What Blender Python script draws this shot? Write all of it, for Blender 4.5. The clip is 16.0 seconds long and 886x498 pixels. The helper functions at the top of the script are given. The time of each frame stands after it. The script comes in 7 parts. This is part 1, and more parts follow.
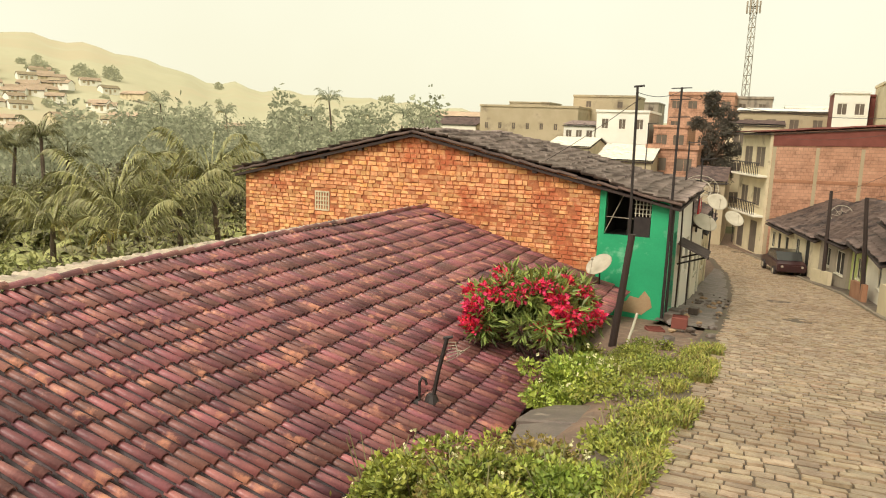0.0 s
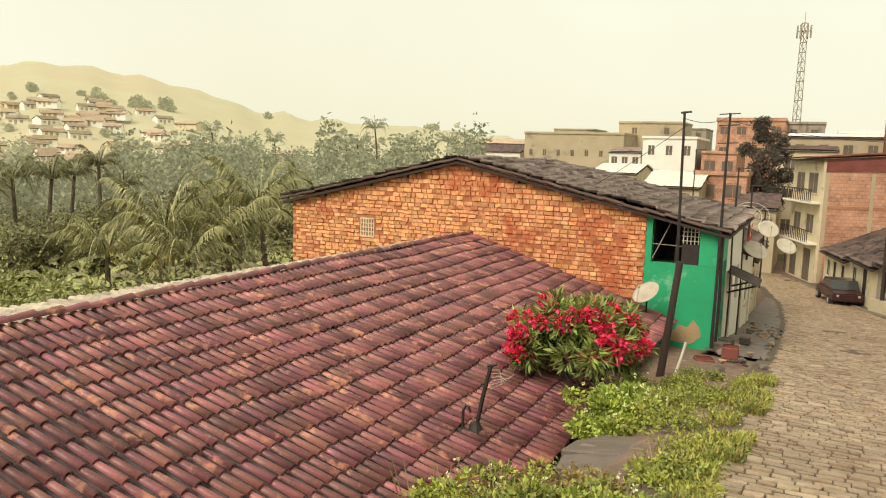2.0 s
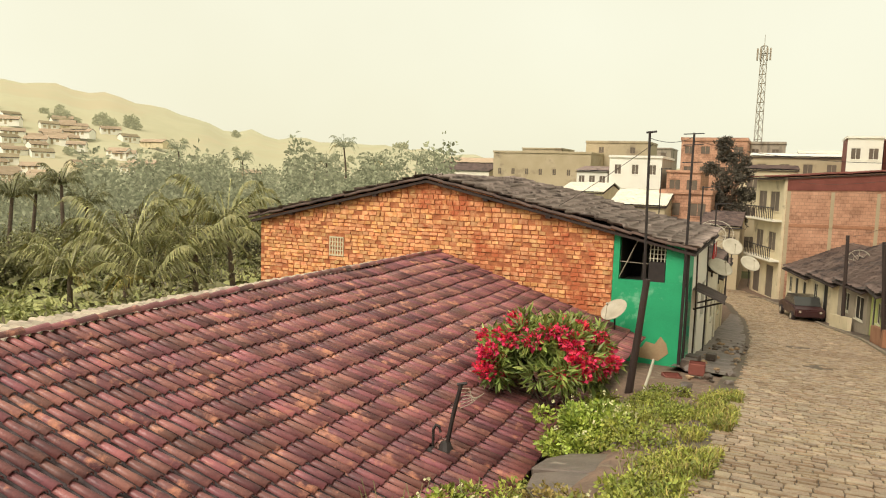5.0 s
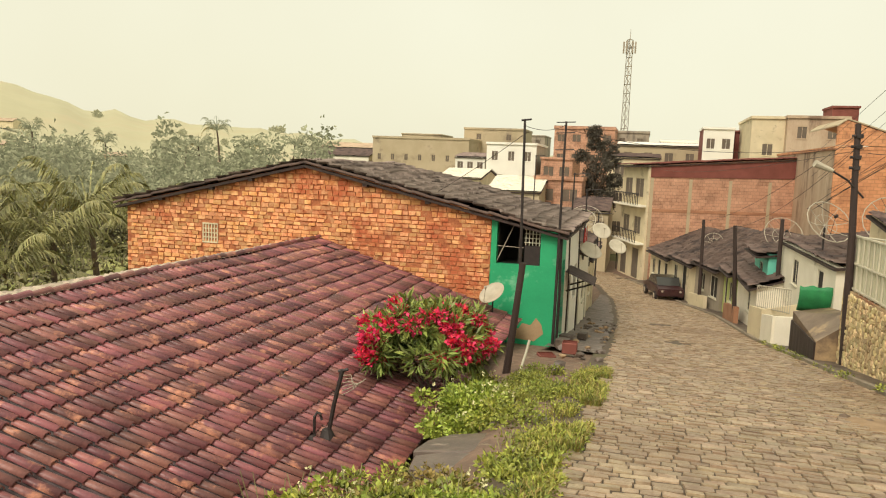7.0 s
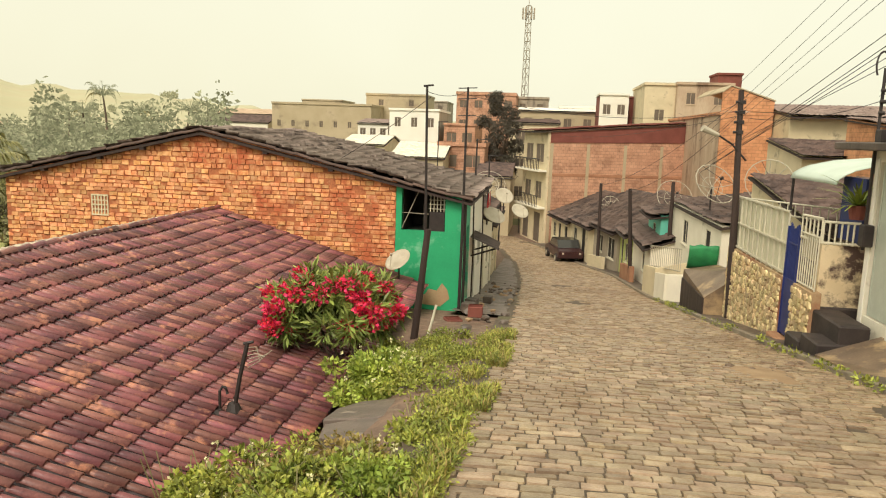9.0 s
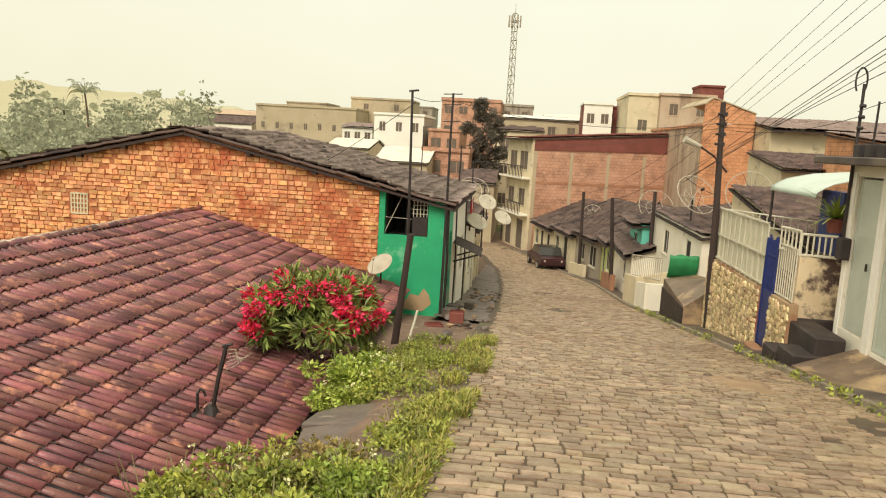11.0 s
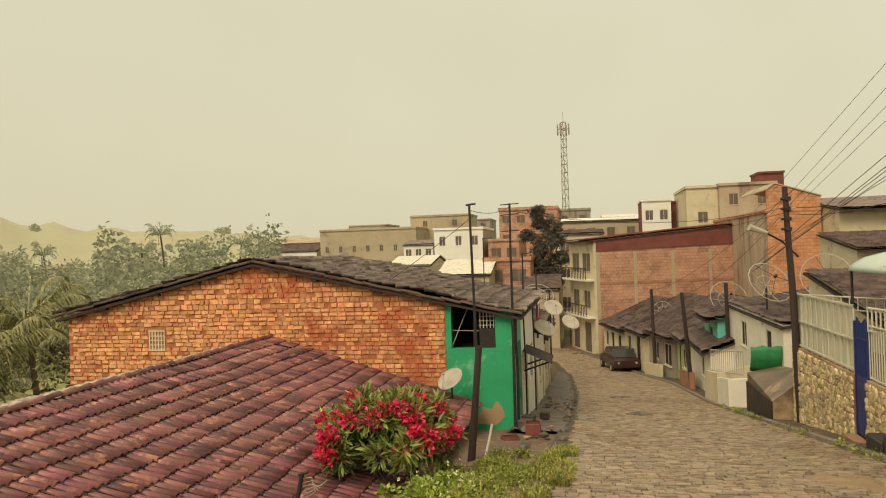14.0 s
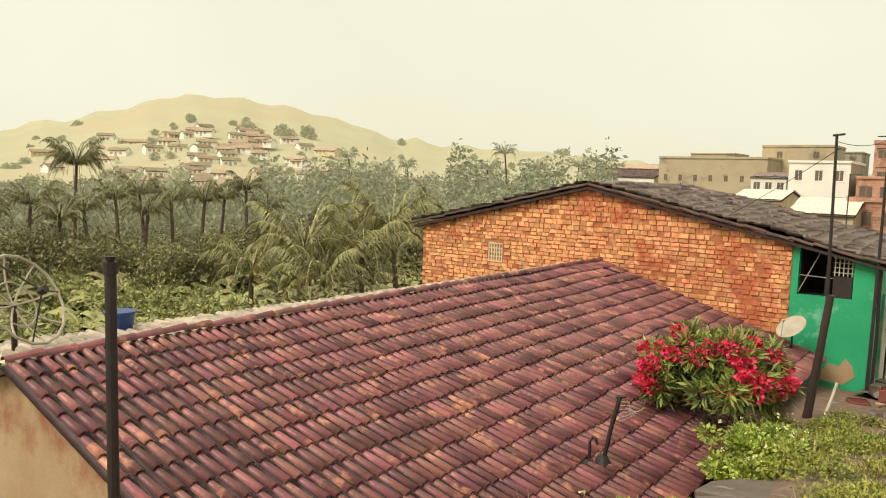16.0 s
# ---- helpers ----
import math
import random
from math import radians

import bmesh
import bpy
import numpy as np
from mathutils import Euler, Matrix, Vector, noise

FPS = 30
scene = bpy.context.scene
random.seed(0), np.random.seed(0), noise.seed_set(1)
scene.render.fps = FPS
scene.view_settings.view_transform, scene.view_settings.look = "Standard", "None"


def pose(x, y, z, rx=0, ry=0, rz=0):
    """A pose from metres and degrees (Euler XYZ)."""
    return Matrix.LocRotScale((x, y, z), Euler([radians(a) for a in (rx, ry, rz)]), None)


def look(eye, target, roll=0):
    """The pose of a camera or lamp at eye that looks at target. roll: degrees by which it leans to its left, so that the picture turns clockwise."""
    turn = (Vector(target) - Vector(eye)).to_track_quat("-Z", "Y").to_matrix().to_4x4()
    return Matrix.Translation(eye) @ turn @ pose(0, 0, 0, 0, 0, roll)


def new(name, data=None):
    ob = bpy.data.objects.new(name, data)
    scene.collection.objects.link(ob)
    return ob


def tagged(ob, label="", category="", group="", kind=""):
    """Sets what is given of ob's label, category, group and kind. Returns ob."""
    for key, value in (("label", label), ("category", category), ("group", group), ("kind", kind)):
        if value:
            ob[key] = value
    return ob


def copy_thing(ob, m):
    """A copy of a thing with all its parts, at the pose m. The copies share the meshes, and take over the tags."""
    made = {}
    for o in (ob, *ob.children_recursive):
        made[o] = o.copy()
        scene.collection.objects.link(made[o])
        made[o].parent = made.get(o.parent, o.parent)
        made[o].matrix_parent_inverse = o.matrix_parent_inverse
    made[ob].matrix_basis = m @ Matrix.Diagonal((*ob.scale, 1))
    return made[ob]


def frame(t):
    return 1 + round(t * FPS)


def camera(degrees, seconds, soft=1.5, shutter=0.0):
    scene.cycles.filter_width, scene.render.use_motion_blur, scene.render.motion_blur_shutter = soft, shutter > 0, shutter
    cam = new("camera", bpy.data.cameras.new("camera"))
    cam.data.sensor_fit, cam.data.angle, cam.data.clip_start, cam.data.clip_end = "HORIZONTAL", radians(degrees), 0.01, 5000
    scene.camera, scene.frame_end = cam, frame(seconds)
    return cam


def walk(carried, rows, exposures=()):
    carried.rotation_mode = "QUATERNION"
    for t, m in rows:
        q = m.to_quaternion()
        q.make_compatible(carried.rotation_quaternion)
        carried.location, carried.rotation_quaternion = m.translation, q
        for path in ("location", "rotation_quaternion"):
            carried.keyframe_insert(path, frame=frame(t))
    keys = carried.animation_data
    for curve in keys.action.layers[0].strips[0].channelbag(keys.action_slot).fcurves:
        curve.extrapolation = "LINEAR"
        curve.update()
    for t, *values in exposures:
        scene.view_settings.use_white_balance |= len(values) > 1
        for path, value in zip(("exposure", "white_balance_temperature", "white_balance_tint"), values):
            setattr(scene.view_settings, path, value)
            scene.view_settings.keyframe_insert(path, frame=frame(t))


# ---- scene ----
# ---- camera: it stands on the steep street and turns ----
cam = camera(62.19, 16.0, soft=1.1)
EYE = 1.65
TURNS = [
    (0.0, 23.41, -9.27, -1.98),
    (0.5, 24.87, -8.27, -2.15),
    (1.0, 25.97, -8.44, -2.08),
    (1.5, 27.22, -7.84, -1.95),
    (2.0, 26.85, -7.29, -1.71),
    (2.5, 26.53, -7.41, -1.49),
    (3.0, 25.97, -7.14, -1.41),
    (3.5, 25.58, -7.01, -1.70),
    (4.0, 24.69, -6.43, -1.68),
    (6.3, 24.27, -5.58, -1.75),
    (6.5, 22.90, -6.20, -1.88),
    (7.0, 15.14, -6.58, -2.27),
    (7.5, 8.79, -8.21, -1.69),
    (8.0, 6.38, -9.38, -1.32),
    (8.5, 8.70, -9.44, -1.40),
    (8.7, 8.12, -9.23, -1.40),
    (10.8, 6.69, -7.86, -3.26),
    (11.0, 6.46, -8.41, -3.20),
    (11.5, 1.72, -12.45, -2.75),
    (12.0, 0.47, -11.98, -2.69),
    (12.5, 2.89, -4.35, -1.88),
    (13.0, 4.76, 0.22, -0.70),
    (13.5, 6.56, -0.05, -0.59),
    (14.0, 11.14, 0.23, 1.83),
    (14.5, 14.40, 0.44, 1.81),
    (15.0, 23.83, -4.39, 0.21),
    (15.5, 30.62, -6.23, -1.80),
    (16.0, 36.87, -5.64, -1.71),
]
LIGHTNESS = [(0.0, 0.16, 6500, 13), (1.5, 0.12, 6500, 13), (4.0, 0.08, 6500, 13), (6.5, 0.08, 6500, 13), (7.5, -0.02, 6700, 12), (8.0, 0.17, 6600, 12), (8.5, 0.12, 6600, 12), (11.0, 0.1, 6500, 13), (11.4, 0.3, 6500, 13), (12.1, 0.32, 6500, 13), (12.5, 0.2, 6500, 13),
             (13.0, -0.4, 7200, 12), (14.6, -0.38, 7200, 12), (15.05, -0.3, 6900, 12), (15.5, -0.1, 6500, 13), (16.0, 0.04, 6500, 13)]
walk(cam, [(t, pose(0, 0, EYE, 90 + pitch, roll, yaw)) for t, yaw, pitch, roll in TURNS], LIGHTNESS)

# ---- overcast, hazy daylight ----
world = bpy.data.worlds.new("rain_haze_sky")
scene.world = world
world.use_nodes = True
wn = world.node_tree
wn.nodes.clear()
sky = wn.nodes.new("ShaderNodeTexSky")
sky.sky_type, sky.sun_disc = "NISHITA", False
sky.sun_elevation, sky.sun_rotation = radians(48), radians(200)
sky.air_density, sky.dust_density = 1.0, 6.0
bg_sky = wn.nodes.new("ShaderNodeBackground")
bg_sky.inputs[1].default_value = 0.02
wn.links.new(sky.outputs[0], bg_sky.inputs[0])
cloud = wn.nodes.new("ShaderNodeTexNoise")
cloud.inputs["Scale"].default_value, cloud.inputs["Detail"].default_value = 1.6, 4
ramp = wn.nodes.new("ShaderNodeValToRGB")
ramp.color_ramp.elements[0].position, ramp.color_ramp.elements[0].color = 0.3, (0.86, 0.84, 0.61, 1)
ramp.color_ramp.elements[1].position, ramp.color_ramp.elements[1].color = 0.7, (0.94, 0.94, 0.72, 1)
wn.links.new(cloud.outputs[0], ramp.inputs[0])
bg_cloud = wn.nodes.new("ShaderNodeBackground")
bg_cloud.inputs[1].default_value = 0.94
wn.links.new(ramp.outputs[0], bg_cloud.inputs[0])
both = wn.nodes.new("ShaderNodeAddShader")
wn.links.new(bg_sky.outputs[0], both.inputs[0])
wn.links.new(bg_cloud.outputs[0], both.inputs[1])
wout = wn.nodes.new("ShaderNodeOutputWorld")
wn.links.new(both.outputs[0], wout.inputs[0])
sun = new("sun", bpy.data.lights.new("sun", "SUN"))
sun.data.energy, sun.data.angle, sun.data.color = 2.5, radians(30), (1.0, 0.92, 0.80)
sun.matrix_world = look((0, 0, 50), (13, 42, 0))


# ---- materials ----
def mat(name, a, b, scale=6.0, rough=0.8, bump=0.3, grain=60.0, rand="", spread=0.25, stain=None, stain_at=0.62,
        stain_scale=0.8, metal=0.0, stretch=(1, 1, 1), glow=0.0, wet=0.0):
    """Two colours mixed by coarse and fine noise, with fine relief; rand varies it piece by piece ('object' or 'island')."""
    m = bpy.data.materials.new(name)
    m.use_nodes = True
    nt = m.node_tree
    L = nt.links.new
    bsdf = nt.nodes["Principled BSDF"]
    tc = nt.nodes.new("ShaderNodeTexCoord")
    mp = nt.nodes.new("ShaderNodeMapping")
    mp.inputs["Scale"].default_value = stretch
    geo = nt.nodes.new("ShaderNodeNewGeometry")
    L(geo.outputs["Position"], mp.inputs[0])
    n1 = nt.nodes.new("ShaderNodeTexNoise")
    n1.inputs["Scale"].default_value, n1.inputs["Detail"].default_value = scale, 5
    n2 = nt.nodes.new("ShaderNodeTexNoise")
    n2.inputs["Scale"].default_value, n2.inputs["Detail"].default_value = grain, 3
    L(mp.outputs[0], n1.inputs[0])
    L(mp.outputs[0], n2.inputs[0])
    mixf = nt.nodes.new("ShaderNodeMath")
    mixf.operation = "MULTIPLY_ADD"
    mixf.inputs[1].default_value, mixf.inputs[2].default_value = 0.35, -0.17
    L(n2.outputs[0], mixf.inputs[0])
    add = nt.nodes.new("ShaderNodeMath")
    L(n1.outputs[0], add.inputs[0])
    L(mixf.outputs[0], add.inputs[1])
    rmp = nt.nodes.new("ShaderNodeMapRange")
    rmp.inputs[1].default_value, rmp.inputs[2].default_value = 0.32, 0.68
    L(add.outputs[0], rmp.inputs[0])
    mix = nt.nodes.new("ShaderNodeMix")
    mix.data_type = "RGBA"
    mix.inputs[6].default_value, mix.inputs[7].default_value = (*a, 1), (*b, 1)
    L(rmp.outputs[0], mix.inputs[0])
    col = mix.outputs[2]
    if rand:
        hsv = nt.nodes.new("ShaderNodeHueSaturation")
        vr = nt.nodes.new("ShaderNodeMapRange")
        vr.inputs[3].default_value, vr.inputs[4].default_value = 1 - spread, 1 + spread
        if rand == "object":
            src = nt.nodes.new("ShaderNodeObjectInfo").outputs["Random"]
        else:
            src = geo.outputs["Random Per Island"]
        L(src, vr.inputs[0])
        L(vr.outputs[0], hsv.inputs["Value"])
        hr = nt.nodes.new("ShaderNodeMapRange")
        hr.inputs[3].default_value, hr.inputs[4].default_value = 0.5 - spread * 0.04, 0.5 + spread * 0.04
        wob = nt.nodes.new("ShaderNodeMath")
        wob.operation = "FRACT"
        w7 = nt.nodes.new("ShaderNodeMath")
        w7.operation = "MULTIPLY"
        w7.inputs[1].default_value = 7.31
        L(src, w7.inputs[0])
        L(w7.outputs[0], wob.inputs[0])
        L(wob.outputs[0], hr.inputs[0])
        L(hr.outputs[0], hsv.inputs["Hue"])
        L(col, hsv.inputs["Color"])
        col = hsv.outputs[0]
    if stain:
        n3 = nt.nodes.new("ShaderNodeTexNoise")
        n3.inputs["Scale"].default_value, n3.inputs["Detail"].default_value = stain_scale, 8
        n3.inputs["Roughness"].default_value = 0.65
        L(mp.outputs[0], n3.inputs[0])
        sr = nt.nodes.new("ShaderNodeMapRange")
        sr.inputs[1].default_value, sr.inputs[2].default_value = stain_at - 0.05, stain_at + 0.06
        L(n3.outputs[0], sr.inputs[0])
        sm = nt.nodes.new("ShaderNodeMix")
        sm.data_type = "RGBA"
        L(sr.outputs[0], sm.inputs[0])
        L(col, sm.inputs[6])
        sm.inputs[7].default_value = (*stain, 1)
        col = sm.outputs[2]
    L(col, bsdf.inputs["Base Color"])
    rr = nt.nodes.new("ShaderNodeMapRange")
    rr.inputs[3].default_value, rr.inputs[4].default_value = max(0.05, rough - 0.12 - wet), min(1, rough + 0.1)
    L(n1.outputs[0], rr.inputs[0])
    L(rr.outputs[0], bsdf.inputs["Roughness"])
    bsdf.inputs["Metallic"].default_value = metal
    if bump:
        bp = nt.nodes.new("ShaderNodeBump")
        bp.inputs["Strength"].default_value, bp.inputs["Distance"].default_value = bump, 0.02
        L(add.outputs[0], bp.inputs["Height"])
        L(bp.outputs[0], bsdf.inputs["Normal"])
    # emission in the surface colour, used only as painted haze on far things
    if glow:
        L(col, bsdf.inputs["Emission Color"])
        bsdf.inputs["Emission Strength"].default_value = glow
    return m


M = {}
M["stone"] = mat("granite_sett", (0.42, 0.315, 0.205), (0.26, 0.182, 0.115), 5, 0.5, 0.9, 40, "island", 0.26, stain=(0.255, 0.175, 0.108), stain_at=0.57, stain_scale=0.22, wet=0.2)
M["stone_piece"] = mat("granite_sett_piece", (0.42, 0.315, 0.205), (0.26, 0.182, 0.115), 5, 0.5, 0.9, 40, "object", 0.26, stain=(0.255, 0.175, 0.108), stain_at=0.57, stain_scale=0.22, wet=0.2)
M["joint"] = mat("dirt_joint", (0.075, 0.054, 0.036), (0.13, 0.095, 0.062), 4, 0.75, 0.5, 50, stain=(0.12, 0.105, 0.05), stain_at=0.6)
M["tile"] = mat("clay_roof_tile", (0.31, 0.112, 0.1), (0.135, 0.045, 0.048), 2.2, 0.5, 0.5, 40, "island", 0.45,
          stain=(0.62, 0.27, 0.17), stain_at=0.62, stain_scale=2.6, wet=0.12)
M["tile_piece"] = mat("clay_roof_tile_piece", (0.31, 0.112, 0.1), (0.135, 0.045, 0.048), 2.2, 0.5, 0.5, 40, "object", 0.45,
          stain=(0.62, 0.27, 0.17), stain_at=0.62, stain_scale=2.6, wet=0.12)
M["tile_dark"] = mat("weathered_tile", (0.175, 0.115, 0.092), (0.105, 0.068, 0.056), 2, 0.7, 0.5, 30, stain=(0.055, 0.036, 0.032), stain_at=0.55)
M["tile_grey"] = mat("weathered_grey_tile", (0.37, 0.285, 0.24), (0.215, 0.158, 0.135), 1.6, 0.65, 0.6, 25, stain=(0.10, 0.07, 0.06), stain_at=0.6, stain_scale=1.6)
M["brick"] = mat("orange_block", (0.82, 0.455, 0.22), (0.64, 0.245, 0.085), 6, 0.85, 0.7, 45, "island", 0.28,
           stain=(0.54, 0.145, 0.058), stain_at=0.57, stain_scale=0.75)
M["brick_piece"] = mat("orange_block_piece", (0.82, 0.455, 0.22), (0.64, 0.245, 0.085), 6, 0.85, 0.7, 45, "object", 0.28,
           stain=(0.54, 0.145, 0.058), stain_at=0.57, stain_scale=0.75)
M["mortar"] = mat("rough_mortar", (0.54, 0.2, 0.078), (0.33, 0.1, 0.045), 6, 0.9, 0.9, 40, stain=(0.64, 0.34, 0.16), stain_at=0.6, stain_scale=2.5)
M["car_paint"] = mat("maroon_car_paint", (0.055, 0.02, 0.02), (0.04, 0.015, 0.016), 2, 0.35, 0.1, 20)
M["brick_far"] = mat("brown_block", (0.40, 0.20, 0.11), (0.30, 0.145, 0.08), 1.2, 0.9, 0.4, 12, "island", 0.2)
M["brick_red"] = mat("dark_red_block", (0.24, 0.075, 0.055), (0.18, 0.055, 0.04), 1.2, 0.9, 0.4, 12)
M["green"] = mat("green_paint", (0.02, 0.40, 0.17), (0.015, 0.33, 0.14), 1.5, 0.6, 0.25, 30, stain=(0.22, 0.55, 0.34), stain_at=0.63, stain_scale=1.3)
M["mint"] = mat("pale_green_paint", (0.10, 0.50, 0.30), (0.06, 0.42, 0.24), 1.5, 0.7, 0.25, 30, stain=(0.4, 0.5, 0.35), stain_at=0.62)
M["turquoise"] = mat("turquoise_paint", (0.16, 0.60, 0.45), (0.13, 0.52, 0.4), 1.5, 0.7, 0.2, 30)
M["white"] = mat("white_wash", (0.84, 0.79, 0.65), (0.76, 0.71, 0.57), 1.2, 0.8, 0.25, 25, stain=(0.36, 0.31, 0.22), stain_at=0.66)
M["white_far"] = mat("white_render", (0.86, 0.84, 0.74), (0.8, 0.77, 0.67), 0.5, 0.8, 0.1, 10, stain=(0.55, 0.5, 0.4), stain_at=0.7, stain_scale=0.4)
M["cream"] = mat("cream_paint", (0.7, 0.6, 0.4), (0.6, 0.51, 0.33), 1.0, 0.8, 0.25, 25, stain=(0.30, 0.24, 0.16), stain_at=0.63)
M["yellow"] = mat("yellow_paint", (0.68, 0.52, 0.16), (0.60, 0.45, 0.13), 1.5, 0.75, 0.3, 25, stain=(0.22, 0.13, 0.07), stain_at=0.64, stain_scale=1.2)
M["lime"] = mat("lime_paint", (0.50, 0.55, 0.18), (0.42, 0.48, 0.16), 1.5, 0.75, 0.3, 25)
# lightened for the far buildings: haze put into the base colour
M["tan"] = mat("tan_render", (0.5, 0.41, 0.27), (0.43, 0.35, 0.22), 0.4, 0.85, 0.2, 8, stain=(0.30, 0.24, 0.16), stain_at=0.6, stain_scale=0.25)
M["grey"] = mat("grey_render", (0.4, 0.34, 0.26), (0.3, 0.255, 0.19), 0.5, 0.85, 0.3, 10, stain=(0.12, 0.10, 0.08), stain_at=0.6, stain_scale=0.4, stretch=(1, 1, 0.35))
M["concrete"] = mat("wet_concrete", (0.115, 0.085, 0.065), (0.06, 0.044, 0.036), 1.5, 0.6, 0.5, 30, stain=(0.16, 0.125, 0.09), stain_at=0.6, wet=0.2)
M["ramp"] = mat("worn_ramp", (0.21, 0.145, 0.092), (0.12, 0.08, 0.054), 1.5, 0.6, 0.3, 30, stain=(0.46, 0.32, 0.17), stain_at=0.56, stain_scale=0.7, wet=0.2)
M["plaster_old"] = mat("flaking_plaster", (0.76, 0.62, 0.40), (0.66, 0.52, 0.32), 2, 0.85, 0.4, 30, stain=(0.085, 0.05, 0.04), stain_at=0.52, stain_scale=2.2)
M["plaster_mud"] = mat("ochre_plaster", (0.46, 0.34, 0.19), (0.36, 0.22, 0.12), 1.0, 0.85, 0.4, 30, stain=(0.30, 0.12, 0.06), stain_at=0.56, stain_scale=0.8)
M["gate"] = mat("grey_green_steel", (0.54, 0.57, 0.48), (0.46, 0.49, 0.41), 2, 0.5, 0.1, 30, stain=(0.62, 0.62, 0.53), stain_at=0.68)
M["blue"] = mat("blue_paint_steel", (0.02, 0.035, 0.17), (0.016, 0.028, 0.13), 3, 0.5, 0.1, 30)
M["bluetub"] = mat("blue_plastic", (0.03, 0.07, 0.24), (0.025, 0.06, 0.2), 3, 0.45, 0.05, 30)
M["white_steel"] = mat("white_painted_steel", (0.66, 0.62, 0.48), (0.56, 0.52, 0.40), 3, 0.55, 0.1, 40)
M["sheet"] = mat("cream_sheet_metal", (0.60, 0.58, 0.43), (0.52, 0.50, 0.36), 1.5, 0.6, 0.1, 30, stretch=(1, 1, 0.4))
M["dark"] = mat("dark_wet_wood", (0.050, 0.030, 0.024), (0.032, 0.020, 0.016), 5, 0.7, 0.5, 40, stretch=(1, 1, 0.2))
M["black"] = mat("dark_metal", (0.035, 0.025, 0.022), (0.022, 0.016, 0.015), 6, 0.6, 0.2, 50)
# shade of rooms behind openings, put into a near-black colour
M["inside"] = mat("painted_room_shade", (0.035, 0.028, 0.022), (0.022, 0.018, 0.015), 2, 0.9, 0.1, 20)
M["dish"] = mat("dish_metal", (0.52, 0.47, 0.36), (0.42, 0.37, 0.28), 4, 0.55, 0.1, 30)
M["rust"] = mat("dark_corrugated_sheet", (0.075, 0.05, 0.04), (0.045, 0.03, 0.025), 3, 0.65, 0.3, 40)
M["cloth_green"] = mat("green_tarpaulin", (0.03, 0.30, 0.10), (0.02, 0.2, 0.07), 3, 0.6, 0.4, 30)
M["red"] = mat("red_cloth", (0.45, 0.03, 0.03), (0.36, 0.02, 0.025), 3, 0.8, 0.2, 30)
M["soil"] = mat("damp_soil", (0.23, 0.145, 0.098), (0.11, 0.07, 0.05), 3.5, 0.85, 1.0, 24, stain=(0.3, 0.23, 0.16), stain_at=0.6, stain_scale=3.5)
M["land"] = mat("scrub_land", (0.12, 0.12, 0.05), (0.085, 0.09, 0.035), 0.15, 0.95, 0.5, 3, stain=(0.18, 0.15, 0.07), stain_at=0.6, stain_scale=0.02)
# haze on the hill is painted: pale colour plus emission
M["hill"] = mat("painted_haze_hill", (0.372, 0.343, 0.208), (0.332, 0.312, 0.185), 0.02, 0.95, 0.0, 0.2, stain=(0.37, 0.318, 0.192), stain_at=0.55, stain_scale=0.01, glow=0.41)
# far foliage: haze put into a pale, glowing leaf colour
M["wood_far"] = mat("painted_haze_foliage", (0.235, 0.235, 0.14), (0.17, 0.175, 0.10), 0.3, 0.9, 0.0, 3, "island", 0.25, glow=0.55)
M["facing"] = mat("stone_facing", (0.66, 0.53, 0.30), (0.46, 0.34, 0.17), 4, 0.8, 0.5, 40, "object", 0.38)
# clay roof paled to paint the haze of distance
M["clay_far"] = mat("haze_pale_clay_roof", (0.62, 0.48, 0.34), (0.52, 0.39, 0.27), 0.5, 0.9, 0.2, 6)
M["leaf_bush"] = mat("shrub_leaf", (0.27, 0.32, 0.07), (0.12, 0.16, 0.035), 2, 0.5, 0.0, 20, "island", 0.5)
M["leaf_weed"] = mat("weed_leaf", (0.37, 0.385, 0.065), (0.155, 0.19, 0.03), 2, 0.6, 0.0, 20, "island", 0.5)
# hillside crowns: low contrast and glow paint the haze
M["hill_tree"] = mat("painted_haze_hill_tree", (0.30, 0.29, 0.175), (0.265, 0.26, 0.155), 0.1, 0.95, 0.0, 1, "island", 0.10, glow=0.55)
M["palm_leaf"] = mat("palm_leaf", (0.36, 0.34, 0.135), (0.21, 0.2, 0.08), 2, 0.55, 0.0, 20, "island", 0.4)
# far rooms: shade, lightened for haze, put into the pane colour
M["shade"] = mat("painted_room_shade_far", (0.17, 0.135, 0.10), (0.13, 0.10, 0.075), 1, 0.9, 0.0, 10)
M["tile_pale"] = mat("lichen_pale_tile", (0.52, 0.44, 0.33), (0.36, 0.29, 0.22), 2, 0.7, 0.4, 30, "island", 0.3)
M["slab"] = mat("old_cement_slab", (0.17, 0.13, 0.105), (0.1, 0.078, 0.066), 3, 0.6, 0.6, 30, stain=(0.30, 0.24, 0.19), stain_at=0.62, stain_scale=3, wet=0.2)
M["leaf_bright"] = mat("bright_leaf", (0.35, 0.41, 0.06), (0.18, 0.24, 0.035), 2, 0.55, 0.0, 20, "island", 0.4)
# wet steps and wall base; on the landing it paints deep shade
M["wet_and_shaded"] = mat("black_wet_and_shaded_concrete", (0.055, 0.04, 0.034), (0.03, 0.022, 0.02), 3, 0.7, 0.5, 30)
M["canopy"] = mat("pale_blue_sheet", (0.60, 0.70, 0.60), (0.54, 0.63, 0.54), 1.5, 0.45, 0.05, 30)
M["stained"] = mat("stained_plaster", (0.56, 0.44, 0.31), (0.43, 0.31, 0.21), 0.7, 0.85, 0.3, 10, stain=(0.24, 0.16, 0.11), stain_at=0.57, stain_scale=0.5, stretch=(1, 1, 0.3))
